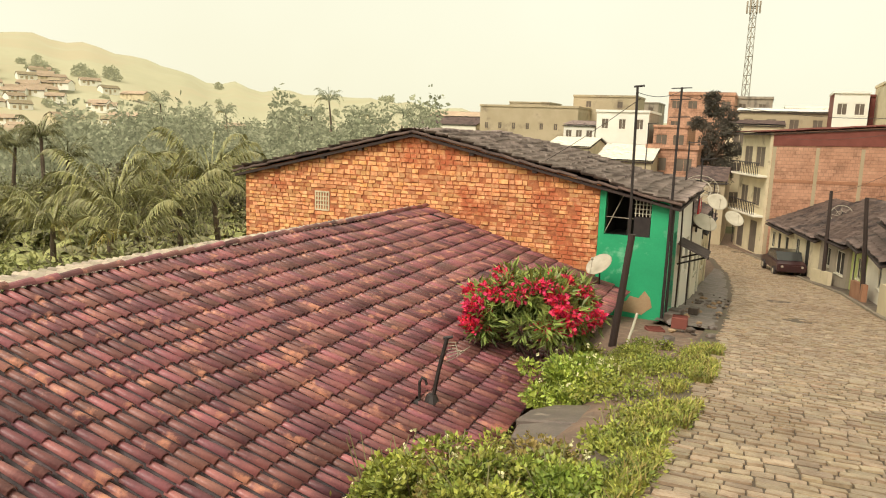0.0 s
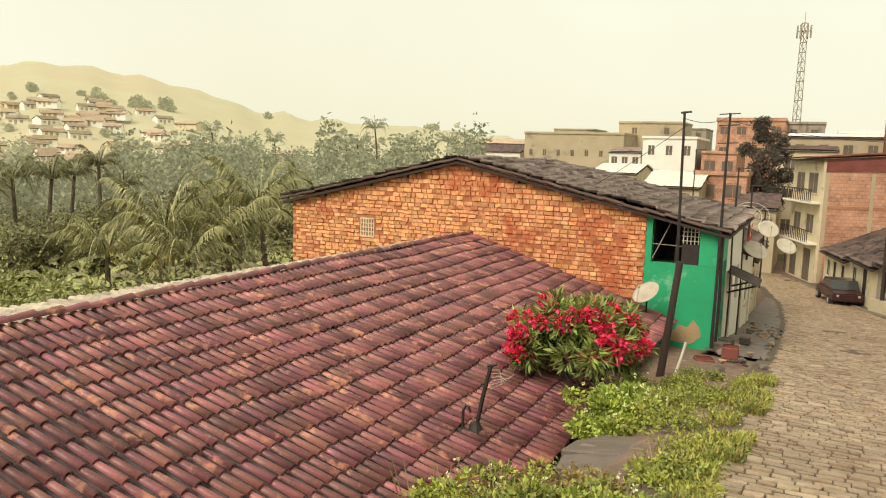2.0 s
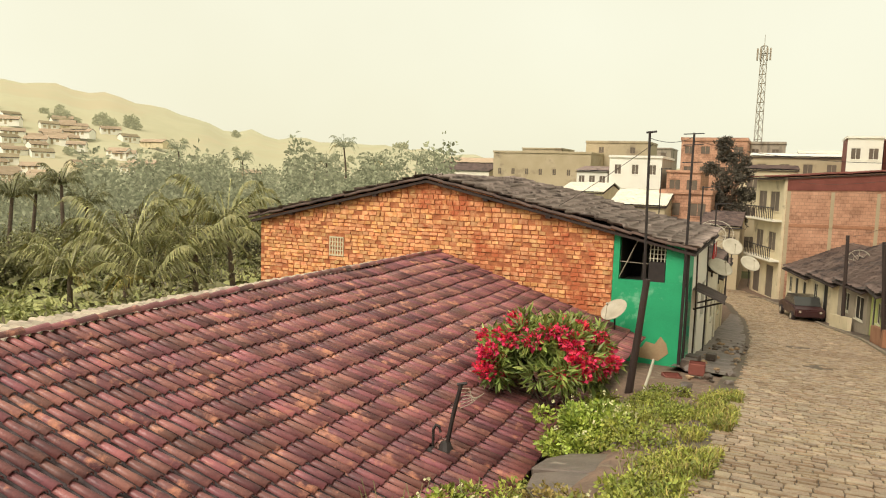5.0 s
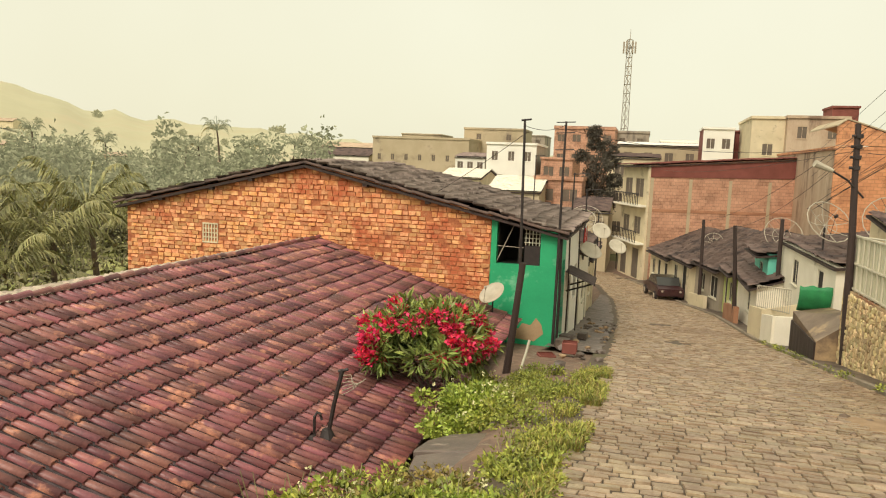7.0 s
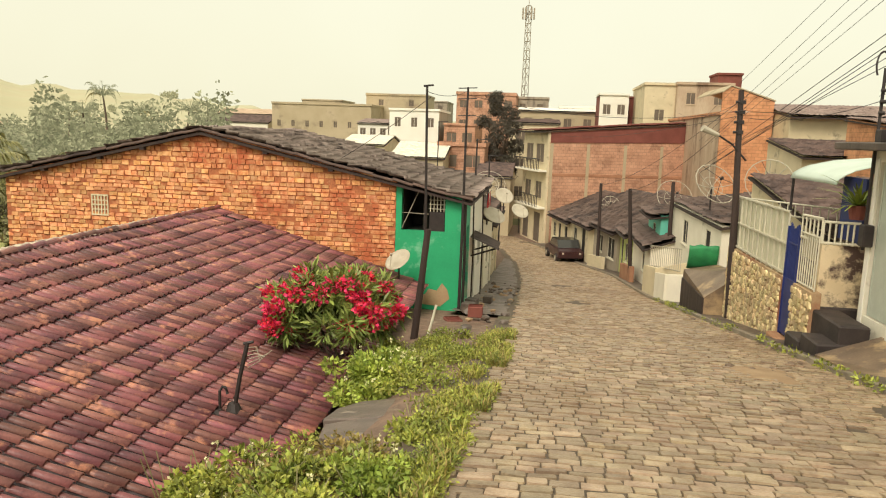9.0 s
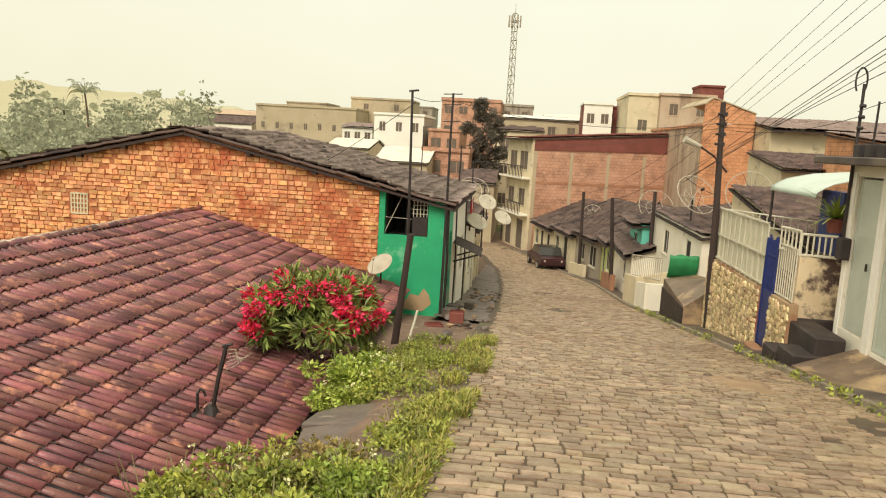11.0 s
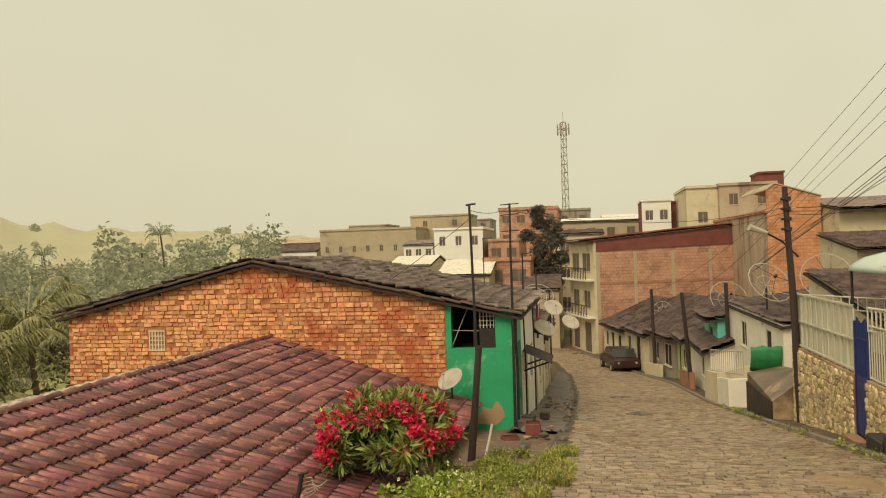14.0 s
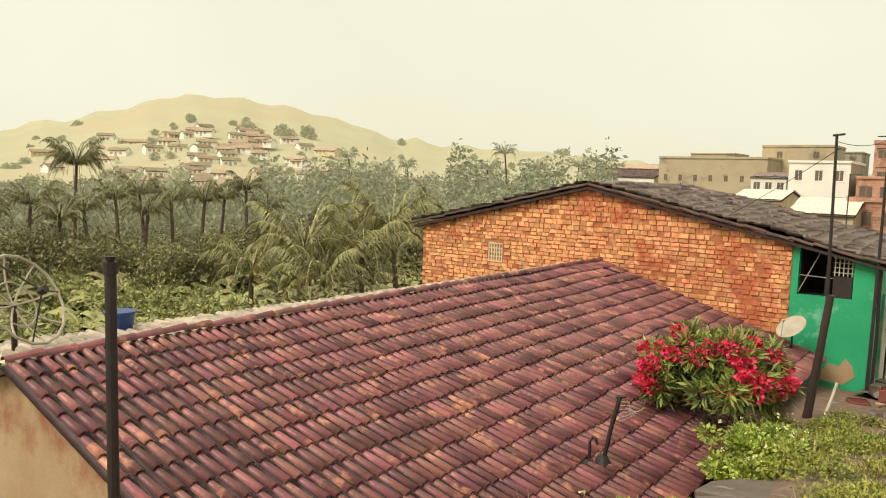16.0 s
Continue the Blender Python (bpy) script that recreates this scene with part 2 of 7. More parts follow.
M["bark_dark"] = mat("dark_crown_leaf", (0.10, 0.085, 0.06), (0.065, 0.056, 0.04), 2, 0.7, 0.0, 20, "island", 0.3)
# moss and dirt, plus the shade between caps put into the colour
M["tile_channel"] = mat("shaded_mossy_channel_tile", (0.06, 0.03, 0.028), (0.03, 0.016, 0.016), 3, 0.6, 0.4, 40, "island", 0.4)
M["earth"] = mat("washed_earth", (0.38, 0.26, 0.15), (0.28, 0.18, 0.1), 4, 0.8, 0.5, 40)
M["kerb"] = mat("worn_kerb", (0.30, 0.25, 0.18), (0.18, 0.15, 0.11), 4, 0.8, 0.5, 30)
M["trunk"] = mat("palm_trunk", (0.15, 0.105, 0.07), (0.09, 0.065, 0.045), 4, 0.9, 0.7, 30)
M["leaf"] = mat("green_leaf", (0.25, 0.235, 0.1), (0.15, 0.145, 0.062), 2, 0.6, 0.0, 20, "island", 0.35)
M["leaf_light"] = mat("light_green_leaf", (0.36, 0.365, 0.125), (0.225, 0.24, 0.08), 2, 0.6, 0.0, 20, "island", 0.35)
M["leaf_dark"] = mat("dark_green_leaf", (0.17, 0.15, 0.08), (0.105, 0.095, 0.05), 2, 0.65, 0.0, 20, "island", 0.4)
M["grass"] = mat("verge_grass", (0.36, 0.35, 0.06), (0.2, 0.205, 0.035), 2, 0.6, 0.0, 20, "island", 0.45)
M["grass_dry"] = mat("dry_weed", (0.32, 0.27, 0.07), (0.24, 0.18, 0.05), 2, 0.7, 0.0, 20, "island", 0.4)
M["petal"] = mat("crimson_petal", (0.80, 0.06, 0.13), (0.66, 0.025, 0.075), 3, 0.6, 0.0, 20, "island", 0.3)
M["petal_white"] = mat("cream_petal", (0.75, 0.72, 0.42), (0.65, 0.6, 0.3), 3, 0.6, 0.0, 20, "island", 0.15)
glass = bpy.data.materials.new("window_glass")
glass.use_nodes = True
gb = glass.node_tree.nodes["Principled BSDF"]
gb.inputs["Base Color"].default_value, gb.inputs["Roughness"].default_value = (0.05, 0.05, 0.045, 1), 0.12
M["glass"] = glass


# ---- small builders ----
def thing(name, label, category, at=(0, 0, 0), group="", kind="", rz=0):
    ob = new(name)
    ob.empty_display_size = 0.1
    ob.matrix_basis = pose(*at, 0, 0, rz)
    return tagged(ob, label, category, group, kind)


def part(name, bm, material, parent=None, label="", smooth=False):
    me = bpy.data.meshes.new(name)
    if smooth:
        for f in bm.faces:
            f.smooth = True
    bm.normal_update()
    bm.to_mesh(me)
    bm.free()
    me.materials.append(M[material])
    ob = new(name, me)
    ob.parent = parent
    return tagged(ob, label)


def pyd(name, verts, faces, material, parent=None, label="", smooth=False):
    me = bpy.data.meshes.new(name)
    me.from_pydata([tuple(v) for v in verts], [], faces)
    me.materials.append(M[material])
    if smooth:
        me.polygons.foreach_set("use_smooth", [True] * len(me.polygons))
    me.update()
    ob = new(name, me)
    ob.parent = parent
    return tagged(ob, label)


def box(bm, x0, x1, y0, y1, z0, z1, bevel=0.0):
    m = Matrix.Translation(((x0 + x1) / 2, (y0 + y1) / 2, (z0 + z1) / 2)) @ Matrix.Diagonal((abs(x1 - x0), abs(y1 - y0), abs(z1 - z0), 1))
    made = bmesh.ops.create_cube(bm, size=1, matrix=m)
    if bevel:
        edges = {e for v in made["verts"] for e in v.link_edges}
        bmesh.ops.bevel(bm, geom=list(edges), offset=bevel, segments=1, affect="EDGES")
    return bm


def tube(bm, p, q, r0, r1=None, seg=8):
    p, q = Vector(p), Vector(q)
    r1 = r0 if r1 is None else r1
    turn = (q - p).to_track_quat("Z", "Y").to_matrix().to_4x4()
    bmesh.ops.create_cone(bm, cap_ends=True, segments=seg, radius1=r0, radius2=r1, depth=(q - p).length,
                          matrix=Matrix.Translation((p + q) / 2) @ turn)
    return bm


def bars(bm, pts, r, seg=6):
    """One closed tube swept along a run of points."""
    pts = [Vector(p) for p in pts]
    rings = []
    for k, p in enumerate(pts):
        d = (pts[min(k + 1, len(pts) - 1)] - pts[max(k - 1, 0)]).normalized()
        side = d.cross(Vector((0, 0, 1)) if abs(d.z) < 0.95 else Vector((0, 1, 0))).normalized()
        if rings and side.dot(last) < 0:
            side = -side
        last = side
        over = side.cross(d)
        rings.append([bm.verts.new(p + r * (math.cos(2 * math.pi * q / seg) * side + math.sin(2 * math.pi * q / seg) * over)) for q in range(seg)])
    for a, b in zip(rings, rings[1:]):
        for q in range(seg):
            bm.faces.new((a[q], a[(q + 1) % seg], b[(q + 1) % seg], b[q]))
    bm.faces.new(rings[0][::-1])
    bm.faces.new(rings[-1])
    bmesh.ops.recalc_face_normals(bm, faces=bm.faces[:])
    return bm


def prism(bm, outline, y0, y1):
    """A slab with an outline in x and z, from y0 to y1."""
    front = [bm.verts.new((x, y0, z)) for x, z in outline]
    back = [bm.verts.new((x, y1, z)) for x, z in outline]
    bm.faces.new(front)
    bm.faces.new(back[::-1])
    n = len(outline)
    for i in range(n):
        j = (i + 1) % n
        bm.faces.new((front[j], front[i], back[i], back[j]))
    bmesh.ops.recalc_face_normals(bm, faces=bm.faces[:])
    return bm


def new_bm():
    return bmesh.new()


# ---- the lie of the land ----
_ys = np.linspace(-60, 260, 1281)
_zs = np.interp(_ys, [-60, 0, 28, 46, 60, 90, 260], [9, 0, -4.2, -6.1, -6.7, -7.0, -7.0])
_zs = np.convolve(np.pad(_zs, 8, mode="edge"), np.ones(17) / 17, mode="valid")


def road_z(y):
    return np.interp(y, _ys, _zs)


def road_left(y):
    return np.interp(y, [-60, 0, 4, 8, 18, 31, 44, 52, 60, 70, 90], [-0.8, -0.8, -0.6, -0.38, -0.3, -0.4, -1.0, -2.2, -5.0, -10, -22])


def road_right(y):
    return np.interp(y, [-60, 0, 12, 24, 30, 38, 46, 54, 60, 70, 90], [4.7, 4.6, 4.5, 4.3, 4.15, 3.85, 2.6, 0.6, -1.2, -5.5, -16])


def brick_mat(name, a, b, mortar, w, h):
    """Far brickwork: courses in the material, laid along the wall and up."""
    m = mat(name, a, b, 0.7, 0.9, 0.0, 8, stain=tuple(0.55 * q for q in b), stain_at=0.54, stain_scale=0.9)
    nt = m.node_tree
    geo = nt.nodes.new("ShaderNodeNewGeometry")
    sep = nt.nodes.new("ShaderNodeSeparateXYZ")
    nt.links.new(geo.outputs["Position"], sep.inputs[0])
    add = nt.nodes.new("ShaderNodeMath")
    nt.links.new(sep.outputs[0], add.inputs[0])
    nt.links.new(sep.outputs[1], add.inputs[1])
    com = nt.nodes.new("ShaderNodeCombineXYZ")
    nt.links.new(add.outputs[0], com.inputs[0])
    nt.links.new(sep.outputs[2], com.inputs[1])
    br = nt.nodes.new("ShaderNodeTexBrick")
    br.inputs["Scale"].default_value = 1.0
    br.inputs["Brick Width"].default_value, br.inputs["Row Height"].default_value, br.inputs["Mortar Size"].default_value = w, h, 0.02
    br.inputs["Color1"].default_value, br.inputs["Color2"].default_value, br.inputs["Mortar"].default_value = (*a, 1), (*b, 1), (*mortar, 1)
    nt.links.new(com.outputs[0], br.inputs["Vector"])
    bsdf = nt.nodes["Principled BSDF"]
    old = bsdf.inputs["Base Color"].links[0].from_socket
    mx_ = nt.nodes.new("ShaderNodeMix")
    mx_.data_type = "RGBA"
    mx_.inputs[0].default_value = 0.5
    nt.links.new(old, mx_.inputs[6])
    nt.links.new(br.outputs[0], mx_.inputs[7])
    nt.links.new(mx_.outputs[2], bsdf.inputs["Base Color"])
    bp = nt.nodes.new("ShaderNodeBump")
    bp.inputs["Strength"].default_value, bp.inputs["Distance"].default_value = 0.5, 0.02
    bp.invert = True
    nt.links.new(br.outputs["Fac"], bp.inputs["Height"])
    nt.links.new(bp.outputs[0], bsdf.inputs["Normal"])
    return m


M["brickwall"] = brick_mat("brown_brickwork", (0.66, 0.375, 0.245), (0.48, 0.25, 0.155), (0.27, 0.15, 0.095), 0.44, 0.25)
M["brickorange"] = brick_mat("orange_brickwork", (0.72, 0.36, 0.18), (0.54, 0.235, 0.11), (0.34, 0.165, 0.085), 0.4, 0.22)


def smooth01(v, a, b):
    t = np.clip((v - a) / (b - a), 0, 1)
    return t * t * (3 - 2 * t)


def land_z(x, y):
    """Height of the ground: the street on its slope, the bank and the valley beside it."""
    x, y = np.asarray(x, float), np.asarray(y, float)
    base = road_z(np.clip(y, -60, 200))
    left = np.minimum(road_left(np.clip(y, -60, 60)), -0.3)
    side = left - x
    drop = np.maximum(base + 2.25, 0) * smooth01(side, 1.15, 2.3) + 1.6 * smooth01(-x, 3.2, 4.5) * (1 - smooth01(y, 12, 16))
    z = base - 0.06 - drop - 0.9 * smooth01(side, 3, 9) * smooth01(y, 17.5, 19)
    valley = -7.6 - 2.9 * smooth01(np.hypot(x, y), 55, 150) + 0.7 * np.sin(x * 0.05) * np.cos(y * 0.04)
    k = smooth01(-x, 10, 30)
    return z * (1 - k) + valley * k


HILL_AZ = [-100, -75, -67.8, -66.1, -63.5, -61.2, -58.3, -55.7, -51.3, -46.8, -43.2, -40.4, -39.1, -37.6, -35, -29.5, -20, 0, 20, 50]
HILL_EL = [1.0, 1.4, 2.0, 2.6, 3.0, 3.65, 4.55, 5.2, 4.95, 4.3, 3.4, 2.5, 2.65, 2.3, 2.2, 2.0, 1.2, 0.9, 1.0, 1.0]



def hill_z(x, y):
    """Height of the hills that close the valley."""
    r, az = np.hypot(x, y), np.degrees(np.arctan2(x, y))
    top = 1.65 + 620 * np.tan(np.radians(np.interp(az, HILL_AZ, HILL_EL) + 0.12 * np.sin(az * 1.9)))
    return -11.5 + (top + 11.5) * smooth01(r, 200, 620)


# ground: one sheet, finer near the street
ring = np.concatenate([np.linspace(0, 40, 61), np.geomspace(41, 2500, 60)])
axis = np.concatenate([-ring[::-1], ring[1:]])
gx, gy = np.meshgrid(axis, axis, indexing="ij")
gz = land_z(gx, gy)
na = len(axis)
verts = np.stack([gx, gy, gz], -1).reshape(-1, 3)
idx = np.arange(na * na).reshape(na, na)
quads = np.stack([idx[:-1, :-1], idx[1:, :-1], idx[1:, 1:], idx[:-1, 1:]], -1).reshape(-1, 4)
ground = pyd("ground", verts.tolist(), quads.tolist(), "land", None, "", True)
ground.data.materials.append(M["soil"])
cx_, cy_ = verts[quads, 0].mean(1), verts[quads, 1].mean(1)
ground.data.polygons.foreach_set("material_index", ((np.abs(cx_) < 9) & (cy_ > -20) & (cy_ < 70)).astype(int).tolist())
tagged(ground, "scrubby green ground of the valley and its hills", "ground", kind="structure")

# hills far behind everything, rain haze painted as pale colour and emission
haz, hr = np.radians(np.linspace(-100, 50, 151)), np.linspace(200, 640, 34)
ha, hd = np.meshgrid(haz, hr, indexing="ij")
hx, hy = hd * np.sin(ha), hd * np.cos(ha)
hz = hill_z(hx, hy) + 1.4 * np.sin(hx * 0.09) * np.sin(hy * 0.11) * smooth01(hd, 240, 400)
idx = np.arange(151 * 34).reshape(151, 34)
quads = np.stack([idx[:-1, :-1], idx[:-1, 1:], idx[1:, 1:], idx[1:, :-1]], -1).reshape(-1, 4)
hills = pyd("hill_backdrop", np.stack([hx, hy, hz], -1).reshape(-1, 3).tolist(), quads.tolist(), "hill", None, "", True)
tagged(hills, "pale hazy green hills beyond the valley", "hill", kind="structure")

# road bed
ry = np.arange(-14, 76, 0.5)
rv, rf = [], []
for y in ry:
    z = float(road_z(y))
    a, b = float(road_left(y)) - 0.5, float(road_right(y)) + 0.25
    for k in range(9):
        u = k / 8
        rv.append((a + (b - a) * u, y, z - 0.012 + 0.05 * (1 - (2 * u - 1) ** 2)))
for i in range(len(ry) - 1):
    for k in range(8):
        rf.append((i * 9 + k, i * 9 + k + 1, i * 9 + 10 + k, i * 9 + 9 + k))
road = pyd("road", rv, rf, "joint", None, "", True)
tagged(road, "steep street paved with worn stone setts, wet", "road", kind="structure")


def crown_z(x, y):
    a, b = float(road_left(y)) - 0.5, float(road_right(y)) + 0.25
    u = (x - a) / (b - a)
    return float(road_z(y)) - 0.012 + 0.05 * (1 - (2 * u - 1) ** 2)


def sett(w, d, h, rot):
    """One sett: an uneven rounded outline, a smaller and slightly domed top."""
    c, s = math.cos(rot), math.sin(rot)
    rim = []
    for ax, ay in ((-0.5, -0.42), (-0.42, -0.5), (0.42, -0.5), (0.5, -0.4), (0.5, 0.42), (0.4, 0.5), (-0.43, 0.5), (-0.5, 0.4)):
        rim.append((ax * w * random.uniform(0.95, 1.06), ay * d * random.uniform(0.86, 1.1)))
    tip, lean = random.uniform(-0.004, 0.004), random.uniform(-0.004, 0.004)
    out = [(px * c - py * s, px * s + py * c, -0.03) for px, py in rim]
    out += [(px * 0.93 * c - py * 0.92 * s, px * 0.93 * s + py * 0.92 * c, h + (tip if px > 0 else -tip) + (lean if py > 0 else -lean)) for px, py in rim]
    return out


SETT_FACES = [tuple(range(8, 16))] + [(k, (k + 1) % 8, 8 + (k + 1) % 8, 8 + k) for k in range(8)]
sv, sf = [], []
near_setts = []
y = -7.0
row = 0
while y < 62:
    depth = random.uniform(0.125, 0.165) * (1 if y < 30 else 1.5)
    xa, xb = float(road_left(y)) - 0.12, float(road_right(y)) - 0.05
    x = xa + random.uniform(-0.1, 0.05)
    lean = float(road_right(y + 0.5) - road_right(y)) * 0.6
    while x < xb:
        w = random.uniform(0.13, 0.27) * (1 if y < 30 else 1.4)
        cx, cy = x + w / 2, y + depth / 2 + random.uniform(-0.012, 0.012) + 0.10 * math.sin(x * 0.9 + row * 0.05)
        worn = noise.noise((cx * 0.35, cy * 0.35, 3.0))
        h = 0.015 + random.uniform(-0.008, 0.008)
        pts = sett(w - 0.004, depth - 0.024, h, lean * 0.1 + random.uniform(-0.06, 0.06))
        z = crown_z(cx, cy)
        slope = (crown_z(cx, cy + 0.2) - crown_z(cx, cy - 0.2)) / 0.4
        tilt = random.uniform(-0.05, 0.05)
        moved = [(px + cx, py + cy, pz + z + py * (slope + tilt)) for px, py, pz in pts]
        if (worn < 0.62 and random.random() > 0.005) or random.random() < 0.2:
            if 3.4 < y < 6.6 and len(near_setts) < 300 and 0.2 < cx < 4.4:
                near_setts.append((cx, cy, z, slope + tilt, w, depth, h))
            else:
                o = len(sv)
                sv.extend(moved)
                sf.extend([tuple(o + q for q in f) for f in SETT_FACES])
        x += w
    y += depth
    row += 1
tagged(pyd("setts", sv, sf, "stone", road, "worn granite setts"), kind="stuff")
SETT_MESH = []
for k in range(12):
    me = bpy.data.meshes.new("sett")
    me.from_pydata(sett(1, 1, 0.03, 0), [], SETT_FACES)
    me.materials.append(M["stone_piece"])
    SETT_MESH.append(me)
for k, (cx, cy, z, s, w, dp, h) in enumerate(near_setts):
    ob = new("sett", SETT_MESH[k % 12])
    ob.parent = road
    ob.matrix_basis = Matrix.Translation((cx, cy, z + h - 0.03)) @ Euler((math.atan(s), 0, random.uniform(-0.05, 0.05))).to_matrix().to_4x4() @ Matrix.Diagonal((w - 0.004, dp - 0.024, 1, 1))

# ---- the tiled house below the street ----
RX, RZ, EX, SLOPE = -8.05, -0.40, -2.80, 0.31
Y0, Y1 = 3.25, 17.75


def roof_z(x):
    return RZ - SLOPE * abs(x - RX)


tiled = thing("tiled_house", "low house with a dark red clay tile roof below the street", "house", (-5.4, 10.5, float(road_z(10.5)) - 1.9))
HB = Vector((-5.4, 10.5, float(road_z(10.5)) - 1.9))


def cap_profile(n, r, a0, a1):
    return [(r * math.cos(a0 + (a1 - a0) * i / (n - 1)), r * math.sin(a0 + (a1 - a0) * i / (n - 1))) for i in range(n)]


def tile_verts(length, r0, r1, lift, n=7, t=0.014):
    """A tapered half-round tile along +x (down the slope), convex up: outer and inner rim so that it has thickness."""
    vs = []
    for x, r, z in ((0, r0, 0.0), (length, r1, lift)):
        for c, s in cap_profile(n, 1, 0, math.pi):
            vs.append((x, c * r, s * r * 0.95 + z))
        for c, s in cap_profile(n, 1, 0, math.pi):
            vs.append((x, c * (r - t), s * (r - t) * 0.95 + z))
    fs = []
    for i in range(n - 1):
        fs.append((i, i + 1, 2 * n + i + 1, 2 * n + i))
        fs.append((2 * n + i, 2 * n + i + 1, 3 * n + i + 1, 3 * n + i))
    return vs, fs


PITCH, ROW = 0.152, 0.375
ncol = int((Y1 - Y0) / PITCH)
slope_len = math.hypot(EX - RX, SLOPE * (EX - RX))
nrow = int(slope_len / ROW + 0.6)
dirx, dirz = 1 / math.hypot(1, SLOPE), -SLOPE / math.hypot(1, SLOPE)
TILE_MESH = []
for k in range(6):
    v, f = tile_verts(ROW * 1.07, 0.042, 0.054, 0.03)
    me = bpy.data.meshes.new("roof_tile")
    me.from_pydata([(a + random.uniform(-0.004, 0.004), b, c + random.uniform(-0.003, 0.003)) for a, b, c in v], [], f)
    me.materials.append(M["tile_piece"])
    me.polygons.foreach_set("use_smooth", [True] * len(me.polygons))
    TILE_MESH.append(me)
tilt = math.atan(SLOPE)
gv, gf = [], []
roofpart = None
bm = new_bm()
prism(bm, [(RX, RZ - 0.06), (EX - 0.12, roof_z(EX - 0.12) - 0.06), (EX - 0.12, roof_z(EX - 0.12) - 0.12), (RX, RZ - 0.12)], Y0 + 0.05, Y1)
prism(bm, [(RX, RZ - 0.06), (RX, RZ - 0.12), (RX - 1.95, RZ - 0.68), (RX - 1.95, RZ - 0.62)], Y0 + 0.05, Y1)
for v in bm.verts:
    v.co -= HB
roofpart = part("roof", bm, "dark", tiled, "roof of weathered clay tiles")
single = []
cv, cf = tile_verts(ROW * 1.07, 0.042, 0.054, 0.03)
for j in range(ncol):
    yc = Y0 + PITCH * (j + 0.5)
    for i in range(nrow):
        s = ROW * i + 0.02 + 0.05 * noise.noise((j * 0.11, i * 0.2, 8)) + random.uniform(-0.012, 0.012)
        wob = 0.010 * noise.noise((j * 0.4, i * 0.5, 0)) + random.uniform(-0.004, 0.004)
        px, pz = RX + dirx * s, RZ + dirz * s + wob + 0.03 * noise.noise((yc * 0.4, s * 0.4, 5)) - 0.012
        dy, yaw = random.uniform(-0.006, 0.006), random.uniform(-0.018, 0.018)
        skip = 0.012 < (j / ncol - 0.93) < 0.03 and i == 1
        if skip:
            continue
        m = Matrix.Translation((px, yc + dy, pz)) @ Euler((0, tilt, yaw)).to_matrix().to_4x4()
        if yc < 9.5 and i >= 4 and len(single) < 300:
            single.append(m)
        else:
            o = len(gv)
            gv.extend([(m @ Vector(v)) - HB for v in cv])
            gf.extend([tuple(o + q for q in f) for f in cf])
tagged(pyd("roof_tiles", gv, gf, "tile", roofpart, "rows of half-round clay tiles", True), kind="stuff")
for k, m in enumerate(single):
    ob = new("roof_tile", TILE_MESH[k % 6])
    ob.parent = roofpart
    ob.matrix_basis = Matrix.Translation(-HB) @ m
# channels between the caps, the gaps' shade painted in along with dirt
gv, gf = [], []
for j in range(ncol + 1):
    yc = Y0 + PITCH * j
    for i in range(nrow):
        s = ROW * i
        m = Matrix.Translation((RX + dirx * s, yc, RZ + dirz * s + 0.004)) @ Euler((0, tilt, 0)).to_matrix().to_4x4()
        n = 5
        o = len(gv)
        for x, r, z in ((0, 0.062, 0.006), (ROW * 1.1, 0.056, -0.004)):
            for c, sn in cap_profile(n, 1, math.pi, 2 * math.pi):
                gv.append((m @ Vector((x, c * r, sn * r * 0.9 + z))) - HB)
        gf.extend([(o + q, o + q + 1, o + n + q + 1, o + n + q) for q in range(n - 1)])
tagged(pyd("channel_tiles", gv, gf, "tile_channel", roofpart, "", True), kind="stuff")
# ridge caps
gv, gf = [], []
rv_, rf_ = tile_verts(0.40, 0.058, 0.075, 0.016)
for k in range(int((Y1 - Y0) / 0.35)):
    m = Matrix.Translation((RX + random.uniform(-.01, .01), Y0 + 0.35 * k, RZ + 0.015 + 0.02 * noise.noise((k * 0.3, 0, 9)))) @ Euler((0, 0, math.pi / 2 + random.uniform(-0.03, 0.03))).to_matrix().to_4x4()
    me = bpy.data.meshes.new("ridge_tile")
    me.from_pydata(rv_, [], rf_)
    me.materials.append(M["tile_piece"])
    ob = new("ridge_tile", me)
    ob.parent = roofpart
    ob.matrix_basis = Matrix.Translation(-HB) @ m
# the far slope, seen over the ridge at the near end
gv, gf = [], []
for j in range(ncol):
    yc = Y0 + PITCH * (j + 0.5)
    for i in range(5):
        s = ROW * i + 0.02
        m = Matrix.Translation((RX - s, yc, RZ - 0.03 - (0.13 + 0.15 * (yc - Y0) / (Y1 - Y0)) * s + random.uniform(-.02, .012))) @ Euler((0, 0, math.pi + random.uniform(-.06, .06))).to_matrix().to_4x4() @ Euler((0, 0.1, 0)).to_matrix().to_4x4()
        o = len(gv)
        gv.extend([(m @ Vector(v)) - HB for v in cv])
        gf.extend([tuple(o + q for q in f) for f in cf])
tagged(pyd("far_roof_tiles", gv, gf, "tile_pale", roofpart, "pale lichen-covered tiles", True), kind="stuff")
# walls under the roof
bm = new_bm()
prism(bm, [(EX - 0.45, -4.6), (EX - 0.45, roof_z(EX - 0.45) - 0.14), (RX, RZ - 0.14), (RX - 1.8, RZ - 0.66), (RX - 1.8, -5.5)], Y0 + 0.22, Y0 + 0.42)
for v in bm.verts:
    v.co -= HB
